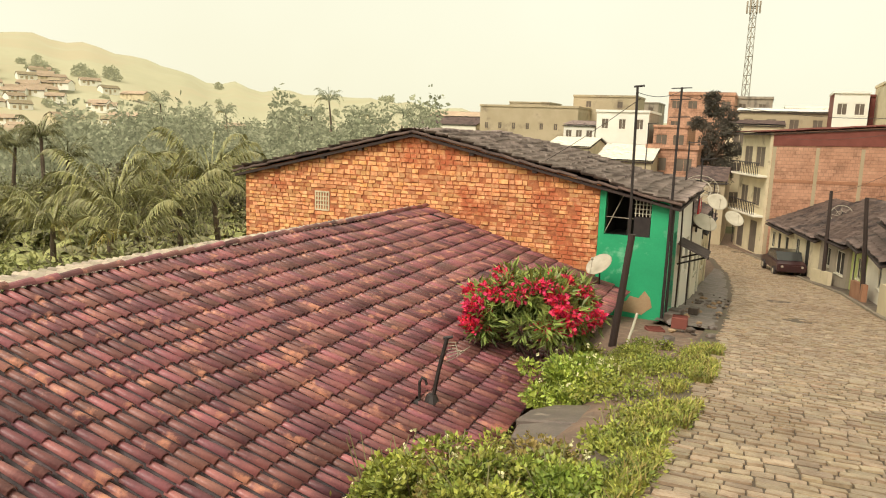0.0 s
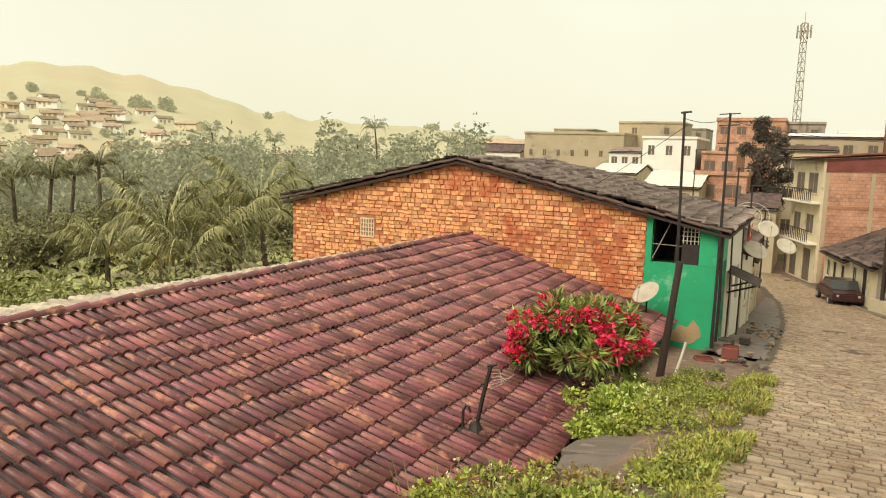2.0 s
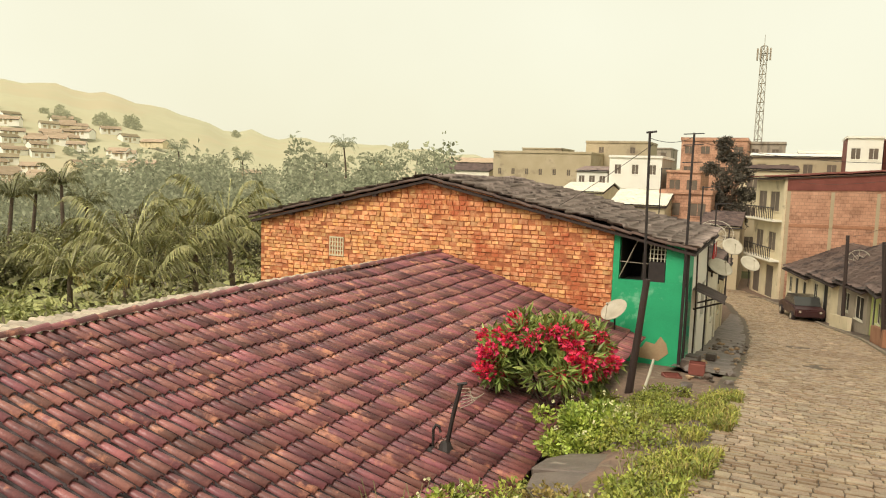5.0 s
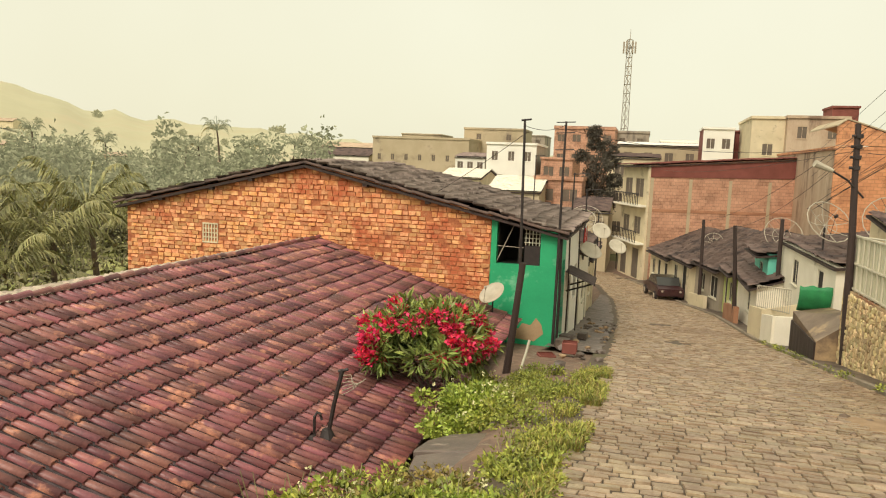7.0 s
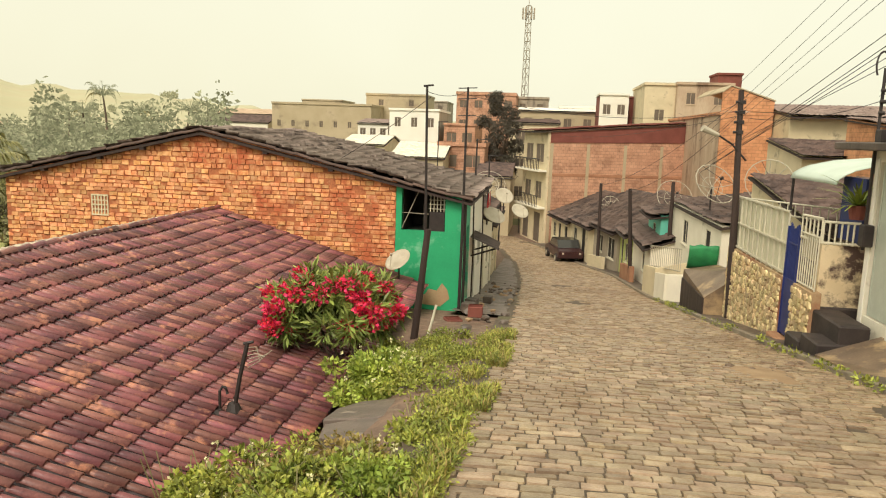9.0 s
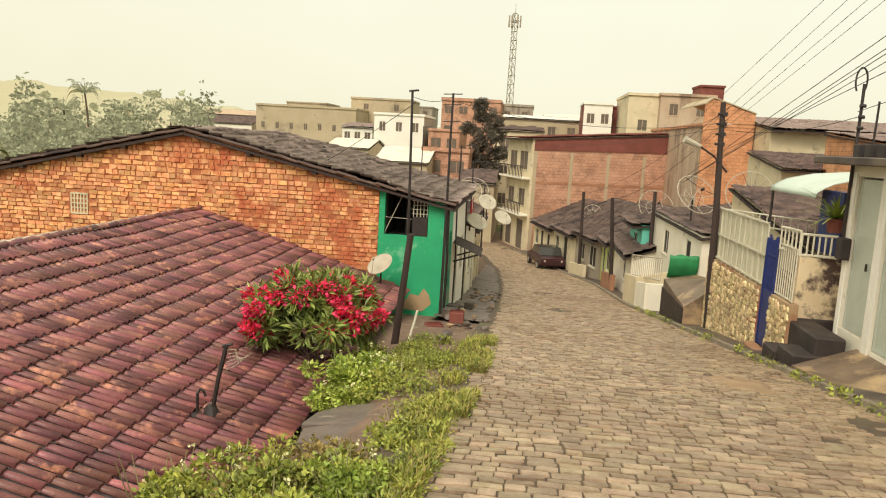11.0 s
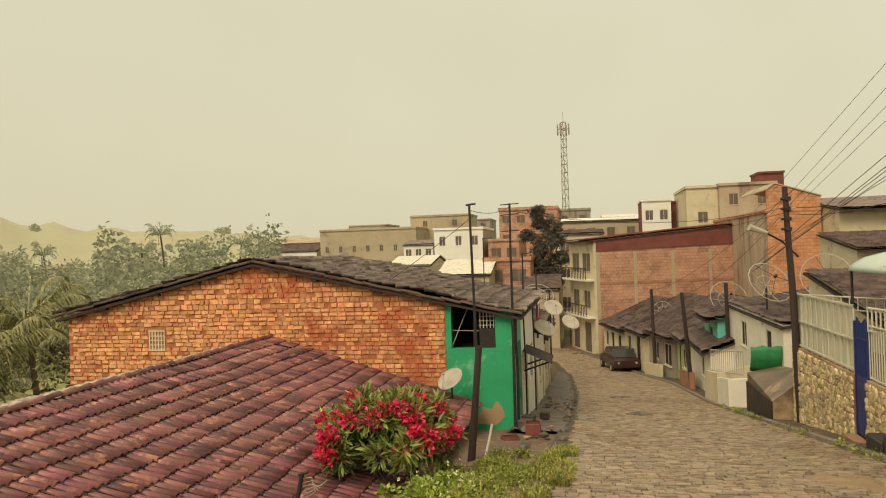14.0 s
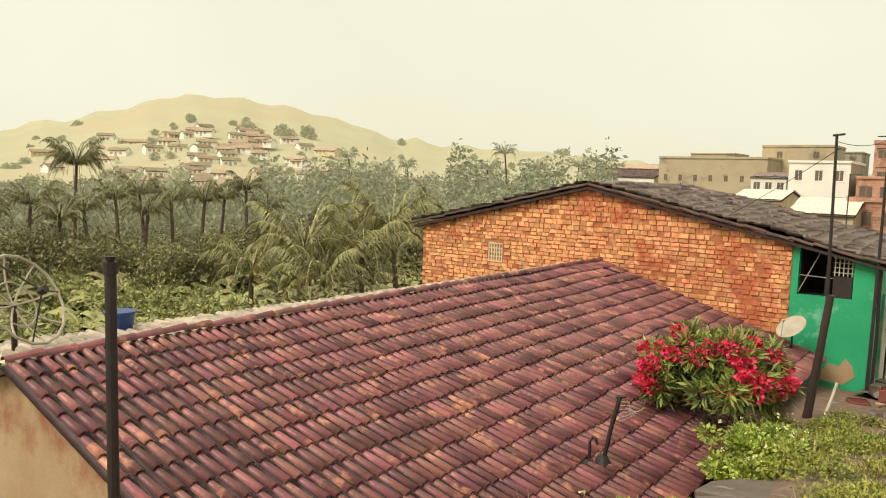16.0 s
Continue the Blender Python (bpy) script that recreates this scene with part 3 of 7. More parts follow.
part("gable_wall", bm, "plaster_mud", tiled, "ochre plaster gable wall, stained")
bm = new_bm()
box(bm, EX - 0.65, EX - 0.45, Y0 + 0.43, Y1, -4.6, roof_z(EX - 0.45) - 0.15)
for v in bm.verts:
    v.co -= HB
part("street_wall", bm, "plaster_old", tiled)

# ---- the brick house beyond it ----
BY = 18.0
BH = Vector((-8.0, 21.5, float(road_z(21.5)) - 1.2))
brick_house = thing("brick_house", "house with a bare orange brick gable and grey tile roof", "house", BH)
AX, AZ, LX, LZ, BX, BZ = -8.6, 1.60, -14.35, 0.27, -1.75, 0.14


def gable_z(x):
    return AZ - (AZ - LZ) * (AX - x) / (AX - LX) if x < AX else AZ - (AZ - BZ) * (x - AX) / (BX - AX)


bm = new_bm()
prism(bm, [(-14.2, -5.0), (-3.55, -4.0), (-3.55, gable_z(-3.55) - 0.08), (AX, AZ - 0.08), (-14.2, gable_z(-14.2) - 0.08)], BY + 0.010, BY + 0.2)
for v in bm.verts:
    v.co -= BH
gable = part("gable_wall", bm, "mortar", brick_house, "bare orange brick gable wall")
BF = [(0, 1, 2, 3), (0, 4, 5, 1), (1, 5, 6, 2), (2, 6, 7, 3), (3, 7, 4, 0)]
BRICK_MESH = []
for k in range(8):
    me = bpy.data.meshes.new("brick")
    q = [(sx * 0.5 + random.uniform(-.05, .05), -0.05, sz * 0.5 + random.uniform(-.06, .06)) for sx, sz in ((-1, -1), (1, -1), (1, 1), (-1, 1))]
    q += [(x, 0.0, z) for x, _, z in q]
    me.from_pydata(q, [], [f[::-1] for f in BF])
    me.materials.append(M["brick_piece"])
    BRICK_MESH.append(me)
gv, gf, nb = [], [], 0
course, z = 0, -2.6
while z < 1.7:
    hgt = (0.112 if z < 0.2 else 0.135) + random.uniform(-0.006, 0.006)
    x = -14.2 + (0.12 if course % 2 else 0.0)
    while x < -3.6:
        w = (random.choice((0.17, 0.2, 0.22, 0.24)) if z < 0.2 else random.choice((0.14, 0.16, 0.2, 0.26))) + random.uniform(-0.02, 0.02)
        w = min(w, -3.55 - x)
        cx = x + w / 2
        vent = -11.75 < cx < -11.25 and -0.78 < z < -0.22
        if z + hgt < gable_z(cx) - 0.1 and z + hgt > roof_z(cx) - 0.25 and w > 0.08 and not vent and random.random() > 0.045:
            jut = random.uniform(-0.016, 0.016) + (-0.014 if random.random() < 0.08 else 0)
            if nb < 300 and -6.9 < cx < -3.9 and z > -1.5:
                ob = new("brick", BRICK_MESH[nb % 8])
                ob.parent = gable
                ob.matrix_basis = Matrix.Translation(Vector((cx, BY + 0.04 - jut, z + hgt / 2)) - BH) @ Matrix.Diagonal((w - 0.028, 1, hgt - 0.03, 1))
                nb += 1
            else:
                o = len(gv)
                a, b, c, d = x + 0.012, x + w - 0.012, z + 0.014, z + hgt - 0.014
                r = lambda: random.uniform(-0.016, 0.016)
                q = [(a + r(), c + r()), (b + r(), c + r()), (b + r(), d + r()), (a + r(), d + r())]
                gv.extend([Vector((u, BY - 0.012 - jut, v)) - BH for u, v in q])
                gv.extend([Vector((u, BY + 0.042, v)) - BH for u, v in q])
                gf.extend([tuple(o + i for i in f[::-1]) for f in BF])
        x += w
    z += hgt
    course += 1
tagged(pyd("bricks", gv, gf, "brick", gable, "orange hollow bricks"), kind="stuff")


def tiled_sheet(w, l, pitch=0.2, row=0.4, sag=0.03, lift=0.045, seed=0.0):
    """A roof surface: x along the eave, y up the slope, with rounded columns and stepped rows."""
    nx, rows = int(w / pitch) * 4, max(1, int(l / row))
    vs, fs = [], []
    for i in range(rows):
        y0, y1 = i * l / rows, (i + 1) * l / rows + 0.03
        o = len(vs)
        for yy, dz in ((y0, 0.055), (y1, 0.0)):
            for k in range(nx + 1):
                x = w * k / nx
                ph = (k % 4) / 4 * 2 * math.pi
                vs.append((x, yy + 0.07 * noise.noise((k // 4 * 0.7, i * 3.1, seed)), dz + lift * (0.5 + 0.5 * math.cos(ph)) + sag * noise.noise((x * 0.5, yy * 0.6, seed)) + 0.035 * noise.noise((k // 4 * 1.7, i * 2.3, seed + 4))))
        fs.extend([(o + k, o + k + 1, o + nx + 2 + k, o + nx + 1 + k) for k in range(nx)])
        if i:
            fs.extend([(o - nx - 1 + k, o - nx + k, o + k + 1, o + k) for k in range(nx)])
    return vs, fs


def lay_sheet(name, parent, material, eave, ridge, depth_y, base, label="", **kw):
    """Lays a tiled sheet between an eave and a ridge (x, z), running along y from depth_y[0] to depth_y[1]."""
    (ex, ez), (rx, rz) = eave, ridge
    l, w = math.hypot(rx - ex, rz - ez), depth_y[1] - depth_y[0]
    vs, fs = tiled_sheet(w, l, **kw)
    ux, uz = (rx - ex) / l, (rz - ez) / l
    sgn = 1 if ux < 0 else -1
    out = []
    for x, y, z in vs:
        yy = depth_y[0] + (x if sgn > 0 else w - x)
        nxv, nzv = (-uz * sgn * -1, abs(ux))
        out.append(Vector((ex + ux * y + (uz if sgn > 0 else -uz) * -z * -1 * (1 if sgn > 0 else 1) * 0 , yy, ez + uz * y + z * 1.0)) - base)
    return pyd(name, out, fs, material, parent, label, True)


BY1 = 25.3
bm = new_bm()
prism(bm, [(LX - 0.1, LZ - 0.15), (AX, AZ - 0.10), (BX + 0.12, BZ - 0.14), (BX + 0.12, BZ - 0.2), (AX, AZ - 0.17), (LX - 0.1, LZ - 0.22)], BY - 0.18, BY1)
for v in bm.verts:
    v.co -= BH
bh_roof = part("roof", bm, "dark", brick_house, "uneven grey weathered tile roof")
lay_sheet("roof_tiles", bh_roof, "tile_grey", (BX + 0.2, BZ - 0.05), (AX, AZ), (BY - 0.22, BY1 + 0.1), BH, pitch=0.2, row=0.36, sag=0.09, lift=0.06, seed=2.0)
lay_sheet("roof_tiles", bh_roof, "tile_grey", (LX - 0.2, LZ - 0.05), (AX, AZ), (BY - 0.22, BY1 + 0.1), BH, pitch=0.2, row=0.36, sag=0.09, lift=0.06, seed=7.0)


# ---- houses: a general builder ----
def wall_cells(bm, u0, u1, v0, v1, holes, y0, y1):
    """A wall in x and z between y0 and y1 with rectangular holes (u0, u1, v0, v1) cut through it."""
    us = sorted({u0, u1, *[h[0] for h in holes], *[h[1] for h in holes]})
    us = [u for u in us if u0 <= u <= u1]
    for a, b in zip(us, us[1:]):
        c = (a + b) / 2
        cuts = sorted([(h[2], h[3]) for h in holes if h[0] < c < h[1]])
        z = v0
        for lo, hi in cuts:
            if lo > z:
                box(bm, a, b, y0, y1, z, lo)
            z = max(z, hi)
        if v1 > z:
            box(bm, a, b, y0, y1, z, v1)
    bmesh.ops.remove_doubles(bm, verts=bm.verts[:], dist=0.0005)


def opening_parts(house, holes, y, turn, frame_mat="white_steel", fill="inside"):
    """Frame, pane and sill for each hole of a wall; turn carries wall coordinates to the house."""
    for kind, a, b, lo, hi in holes:
        f = 0.05
        bm = new_bm()
        box(bm, a, a + f, y + 0.03, y + 0.09, lo, hi)
        box(bm, b - f, b, y + 0.03, y + 0.09, lo, hi)
        box(bm, a + f, b - f, y + 0.03, y + 0.09, hi - f, hi)
        if kind != "door":
            box(bm, a + f, b - f, y + 0.03, y + 0.09, lo, lo + f)
            box(bm, (a + b) / 2 - 0.02, (a + b) / 2 + 0.02, y + 0.035, y + 0.085, lo + f, hi - f)
        bm.transform(turn)
        name = "door" if kind == "door" else "window"
        fr = part(name, bm, frame_mat, house)
        bm = new_bm()
        box(bm, a + f, b - f, y + 0.05, y + 0.065, lo + (0.01 if kind == "door" else f), hi - f)
        if kind == "door":
            for k in range(3):
                box(bm, a + f + 0.08, b - f - 0.08, y + 0.04, y + 0.05, lo + 0.15 + k * (hi - lo) * 0.3, lo + 0.05 + (k + 1) * (hi - lo) * 0.29)
        bm.transform(turn)
        # default fill paints the dark of the room on panes and leaves
        part("leaf" if kind == "door" else "pane", bm, {"door": fill, "glass": "glass"}.get(kind, fill), fr)
        if kind != "door":
            bm = new_bm()
            box(bm, a - 0.06, b + 0.06, y - 0.05, y + 0.03, lo - 0.06, lo - 0.002)
            bm.transform(turn)
            part("sill", bm, frame_mat, fr)


def house(name, label, at, rz, w, d, h, front=(), left=(), right=(), wall="white", side=None, roof="gable", rise=0.9,
          tiles="tile_dark", over=0.35, foot=1.2, group="", frame_mat="white_steel", fill="inside", front_low=None):
    """A house with its front along x at y = 0, body behind it. roof: gable (ridge along x), shed (falls to the front), flat, cross (ridge along y).
    Openings are (kind, u0, u1, v0, v1)."""
    e = thing(name, label, "house" if "building" not in name else "building", at, group, "", rz)
    t = 0.18
    side = side or wall
    bm = new_bm()
    wall_cells(bm, 0, w, -foot, h, [o[1:] for o in front], 0, t)
    part("front_wall", bm, wall, e)
    opening_parts(e, front, 0, Matrix(), frame_mat, fill)
    lt = Matrix(((0, 1, 0, 0), (-1, 0, 0, d + t), (0, 0, 1, 0), (0, 0, 0, 1)))
    rt = Matrix(((0, -1, 0, w), (1, 0, 0, 0), (0, 0, 1, 0), (0, 0, 0, 1)))
    hb = h + (rise if roof == "shed" else 0)
    for nm, holes, m in (("side_wall", left, lt), ("side_wall", right, rt)):
        bm = new_bm()
        wall_cells(bm, t, d, -foot, h, [o[1:] for o in holes], 0, t)
        if roof in ("gable", "shed"):
            peak = d / 2 if roof == "gable" else (0.0 if m is lt else d)
            pts = [(t, h), (d, h), (peak, h + rise)] if roof == "gable" else ([(t, h), (d, h), (t, h + rise)] if m is lt else [(t, h), (d, h), (d, h + rise)])
            prism(bm, pts, 0.001, t - 0.001)
        bm.transform(m)
        part(nm, bm, side, e)
        opening_parts(e, holes, 0, m, frame_mat, fill)
    bm = new_bm()
    box(bm, t, w - t, d - t, d, -foot, hb)
    part("back_wall", bm, side, e)
    # ceiling and back panel in near-black: the room's shade as colour
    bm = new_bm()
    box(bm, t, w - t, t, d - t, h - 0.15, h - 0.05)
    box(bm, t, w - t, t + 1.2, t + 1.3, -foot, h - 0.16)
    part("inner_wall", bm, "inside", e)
    if roof == "flat":
        bm = new_bm()
        box(bm, -0.1, w + 0.1, -over, d + 0.1, h + 0.002, h + 0.16)
        box(bm, -0.1, w + 0.1, -over, -over + 0.14, h + 0.16, h + 0.16 + rise)
        box(bm, -0.1, 0.04, -over + 0.14, d + 0.1, h + 0.16, h + 0.16 + rise)
        box(bm, w - 0.04, w + 0.1, -over + 0.14, d + 0.1, h + 0.16, h + 0.16 + rise)
        part("roof", bm, tiles, e)
        return e
    planes = []
    if roof == "gable":
        k = rise / (d / 2)
        planes = [((-over, h - k * over), (d / 2, h + rise)), ((d + over, h - k * over), (d / 2, h + rise))]
    else:
        k = rise / d
        planes = [((-over, h - k * over), (d + 0.1, h + rise + k * 0.1))]
    for n, ((y0, z0), (y1, z1)) in enumerate(planes):
        l = math.hypot(y1 - y0, z1 - z0)
        vs, fs = tiled_sheet(w + 0.3, l, 0.2 if w < 12 else 0.3, 0.36, 0.06, 0.035, seed=at[1] + n)
        uy, uz = (y1 - y0) / l, (z1 - z0) / l
        if uy > 0:
            out = [(-0.15 + x, y0 + uy * y, z0 + uz * y + z + 0.05) for x, y, z in vs]
        else:
            out = [(w + 0.15 - x, y0 + uy * y, z0 + uz * y + z + 0.05) for x, y, z in vs]
        rp = pyd("roof", out, fs, tiles, e, "", True)
        bm = new_bm()
        c = [(-0.13, y0, z0), (w + 0.13, y0, z0), (w + 0.13, y1, z1), (-0.13, y1, z1)]
        top = [bm.verts.new((x, y, z - 0.05)) for x, y, z in c]
        low = [bm.verts.new((x, y, z - 0.12)) for x, y, z in c]
        bm.faces.new(top)
        bm.faces.new(low[::-1])
        for i in range(4):
            j = (i + 1) % 4
            bm.faces.new((top[j], top[i], low[i], low[j]))
        part("roof_deck", bm, "dark", rp)
    return e


# ---- green corner of the brick house ----
def rel(bm):
    for v in bm.verts:
        v.co -= BH
    return bm


bm = new_bm()
wall_cells(bm, -3.548, -1.9, -4.0, -0.76, [], BY + 0.02, BY + 0.2)
box(bm, -2.30, -1.9, BY + 0.02, BY + 0.2, -0.758, 0.16)
box(bm, -3.548, -3.40, BY + 0.02, BY + 0.2, -0.758, 0.35)
green_wall = part("green_wall", rel(bm), "green", brick_house, "green painted wall, paint peeling near its foot")
bm = new_bm()
pts = [(-2.86, -2.62), (-2.35, -2.66), (-2.12, -2.45), (-2.18, -2.22), (-2.32, -2.06), (-2.45, -2.26), (-2.66, -2.22), (-2.74, -2.36), (-2.9, -2.42)]
prism(bm, pts, BY + 0.012, BY + 0.02)
part("bare_plaster", rel(bm), "plaster_mud", green_wall, "bare ochre plaster where paint has peeled")
# recess panels hold the veranda's shade in their near-black colour
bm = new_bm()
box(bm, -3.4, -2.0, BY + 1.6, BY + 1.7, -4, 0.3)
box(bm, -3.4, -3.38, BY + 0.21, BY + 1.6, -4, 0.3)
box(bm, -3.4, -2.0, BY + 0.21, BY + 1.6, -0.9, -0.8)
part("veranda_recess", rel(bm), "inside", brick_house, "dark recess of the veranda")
bm = new_bm()
box(bm, -2.70, -2.32, BY + 0.06, BY + 0.12, -0.757, -0.28)
part("shutter", rel(bm), "black", brick_house, "dark shutter board")
bm = new_bm()
for k in range(5):
    tube(bm, (-2.68 + k * 0.085, BY + 0.08, -0.27), (-2.68 + k * 0.085, BY + 0.08, 0.16), 0.012)
for k in range(4):
    tube(bm, (-2.72, BY + 0.1, -0.2 + k * 0.11), (-2.31, BY + 0.1, -0.2 + k * 0.11), 0.01)
part("grille", rel(bm), "white_steel", brick_house, "white steel grille")
bm = new_bm()
bars(bm, [(-3.4, BY + 0.08, -0.72), (-2.98, BY + 0.1, 0.25)], 0.012)
bars(bm, [(-3.4, BY + 0.08, -0.32), (-2.72, BY + 0.1, -0.34)], 0.01)
part("veranda_rail", rel(bm), "grey", brick_house)
# brick vent
bm = new_bm()
box(bm, -11.74, -11.26, BY - 0.02, BY + 0.03, -0.78, -0.74)
box(bm, -11.74, -11.26, BY - 0.02, BY + 0.03, -0.26, -0.22)
for k in range(6):
    x = -11.74 + k * 0.089
    box(bm, x, x + 0.035, BY - 0.015, BY + 0.03, -0.74, -0.26)
for k in range(1, 4):
    box(bm, -11.735, -11.265, BY - 0.012, BY + 0.028, -0.74 + k * 0.12 - 0.012, -0.74 + k * 0.12 + 0.018)
part("vent_block", rel(bm), "cream", brick_house, "pale pierced vent block")
# beam ends under the verge
for x in (-13.0, -11.4, -10.2, -6.9, -5.2):
    bm = new_bm()
    z = gable_z(x) - 0.24
    box(bm, x - 0.06, x + 0.06, BY - 0.16, BY + 0.04, z, z + 0.13)
    part("beam_end", rel(bm), "dark", brick_house)
bm = new_bm()
for (xa, xb) in ((LX - 0.15, AX), (AX, BX + 0.15)):
    n = 14
    for k in range(n):
        a, b = xa + (xb - xa) * k / n, xa + (xb - xa) * (k + 1) / n
        tube(bm, (a, BY - 0.2, gable_z(a) - 0.02 + random.uniform(-0.03, 0.02)), (b, BY - 0.2, gable_z(b) - 0.02 + random.uniform(-0.03, 0.02)), 0.038, 0.036, 6)
part("verge_tiles", rel(bm), "tile_dark", bh_roof, "dark uneven verge tiles")
# street facade
bm = new_bm()
holes = [(18.5, 19.3, -0.9, -0.15), (19.6, 20.3, -2.9, -0.8), (21.6, 22.4, -3.3, -1.5), (23.3, 24.4, -2.5, -1.4)]
m = Matrix(((0, -1, 0, -1.9), (1, 0, 0, 0), (0, 0, 1, 0), (0, 0, 0, 1)))
wall_cells(bm, 18.201, 20.45, -4.2, 0.02, holes, 0, 0.18)
bm.transform(m)
part("street_wall", rel(bm), "mint", brick_house, "faded pale green street wall")
bm = new_bm()
wall_cells(bm, 20.452, 25.3, -5.2, 0.0, holes, 0, 0.18)
bm.transform(m)
part("street_wall", rel(bm), "white_far", brick_house, "whitewashed street wall")
# backing panel, coloured with the shade of the room
bm = new_bm()
box(bm, -2.9, -2.8, 18.3, 25.2, -5.0, -0.1)
part("inner_wall", rel(bm), "inside", brick_house)
bm = new_bm()
box(bm, -14.2, -2.1, 25.1, 25.3, -5.5, 0.2)
box(bm, -14.2, -14.0, BY + 0.2, 25.1, -6.5, 0.2)
part("back_wall", rel(bm), "mortar", brick_house)
bm = new_bm()
for a, b in ((18.45, 18.5), (19.3, 19.35)):
    box(bm, -1.93, -1.89, a, b, -0.95, -0.1)
for k in range(7):
    tube(bm, (-1.91, 18.55 + k * 0.115, -0.9), (-1.91, 18.55 + k * 0.115, -0.15), 0.012)
part("window_grille", rel(bm), "black", brick_house)


def awning(at, w, d, name="awning", label="dark corrugated sheet awning on the facade"):
    e = thing(name, label, "awning", at)
    vs, fs = [], []
    n = int(w / 0.05)
    for k in range(n + 1):
        for j in range(3):
            vs.append((d * j / 2, w * k / n, -0.16 * j + 0.03 * (k % 2) + random.uniform(-0.01, 0.01)))
    for k in range(n):
        for j in range(2):
            fs.append((k * 3 + j, k * 3 + j + 1, k * 3 + j + 4, k * 3 + j + 3))
    sh = pyd("sheet", vs, fs, "rust", e)
    for y in (0.15, w - 0.15):
        bm = new_bm()
        tube(bm, (0.02, y, -0.55), (d - 0.05, y, -0.3), 0.025)
        part("bracket", bm, "black", e)
    return e


awning((-1.89, 20.6, -1.22), 1.5, 0.8)
for k, (y, z0, z1) in enumerate(((18.12, -2.8, 0.05), (20.5, -3.2, -0.1), (23.9, -3.7, -0.2))):
    bm = new_bm()
    bars(bm, [(-1.80, y, z0), (-1.79, y + 0.03, (z0 + z1) / 2), (-1.82, y, z1)], 0.035 if k < 1 else 0.022)
    part("pipe", rel(bm), "black" if k % 2 == 0 else "dark", brick_house)

# row of houses below it on the same side
def zs(y):
    return float(road_z(y))


house("row_house", "whitewashed terraced house with dark tiles, stained wall", (-1.95, 25.4, zs(28)), 90, 6.0, 7, 3.1,
      front=[("door", 0.8, 1.7, -0.2, 1.9), ("win", 2.8, 3.8, 0.8, 1.9), ("door", 4.6, 5.4, -0.5, 1.6)], wall="white", tiles="tile_dark", rise=1.0, group="row houses", foot=2)
house("row_house", "low pale house with a brown tile roof", (-2.1, 31.5, zs(34)), 90, 7.0, 7, 2.8,
      front=[("door", 1.0, 1.9, -0.3, 1.8), ("win", 3.0, 4.0, 0.7, 1.8), ("door", 5.2, 6.0, -0.6, 1.5)], wall="cream", tiles="tile_dark", rise=1.0, group="row houses", foot=2)
house("row_house", "grey rendered house with a brown tile roof", (-2.7, 38.6, zs(42)), 96, 8.0, 7, 2.9,
      front=[("door", 1.0, 1.9, -0.3, 1.8), ("win", 3.4, 4.6, 0.7, 1.8), ("win", 6.0, 7.0, 0.6, 1.7)], wall="white", tiles="tile_grey", rise=0.9, group="row houses", foot=2)
house("row_house", "cream house with a low tile roof at the bend", (-4.0, 47.0, zs(50)), 112, 8.0, 7, 3.0,
      front=[("door", 1.0, 1.9, -0.2, 1.9), ("win", 3.4, 4.6, 0.8, 1.9)], wall="cream", tiles="tile_dark", rise=0.9, group="row houses", foot=2)

# pavement, steps and debris on the low side
pv, pf = [], []
ysl = np.arange(17.0, 47, 0.5)
for y in ysl:
    a, b = -2.05 if y > 18 else -2.0, float(road_left(y)) - 0.35
    z = zs(y)
    for x, dz in ((a, 0.05), (b, 0.02), (b + 0.04, -0.1), (a, -0.3)):
        pv.append((x + random.uniform(-.04, .04) * (dz > 0), y, z + dz + random.uniform(-.05, .03)))
for i in range(len(ysl) - 1):
    for k in range(3):
        pf.append((i * 4 + k, i * 4 + k + 1, i * 4 + 5 + k, i * 4 + 4 + k)[::-1])
pave = pyd("pavement", pv, pf, "slab", None)
tagged(pave, "narrow broken concrete pavement, dark with rain", "pavement", kind="structure")
# near-black landing: the deep shadow before the wall put into its colour
bm = new_bm()
box(bm, -3.5, -1.3, 15.9, BY + 0.01, -3.8, -2.86, 0.04)
box(bm, -2.6, -1.2, 14.9, 15.88, -3.8, -2.62, 0.04)
st = part("concrete_step", bm, "wet_and_shaded")
tagged(st, "wet concrete landing before the green wall, deep shade in its colour", "step", kind="structure")
for n, (x, y, s) in enumerate(((-1.75, 15.7, 0.36), (-1.3, 16.2, 0.33), (-1.55, 17.2, 0.3), (-1.6, 18.6, 0.3), (-1.3, 20.4, 0.25))):
    bm = new_bm()
    box(bm, -s / 2, s / 2, -s / 2, s / 2, 0, s * 0.75, 0.015)
    if n < 2:
        bmesh.ops.delete(bm, geom=[f for f in bm.faces if f.normal.z > 0.9], context="FACES")
        box(bm, -s / 2 + 0.03, s / 2 - 0.03, -s / 2 + 0.03, s / 2 - 0.03, s * 0.3, s * 0.35)
    ob = part("concrete_block" if n > 1 else "clay_trough", bm, "concrete" if n > 1 else "brick_red")
    ob.matrix_basis = pose(x, y, (zs(y) + 0.03 if y > 16 else -2.62), 0, 0, random.uniform(-25, 25))
    tagged(ob, "grey concrete block lying on the pavement" if n > 1 else "worn clay trough on the concrete landing", "block" if n > 1 else "trough")

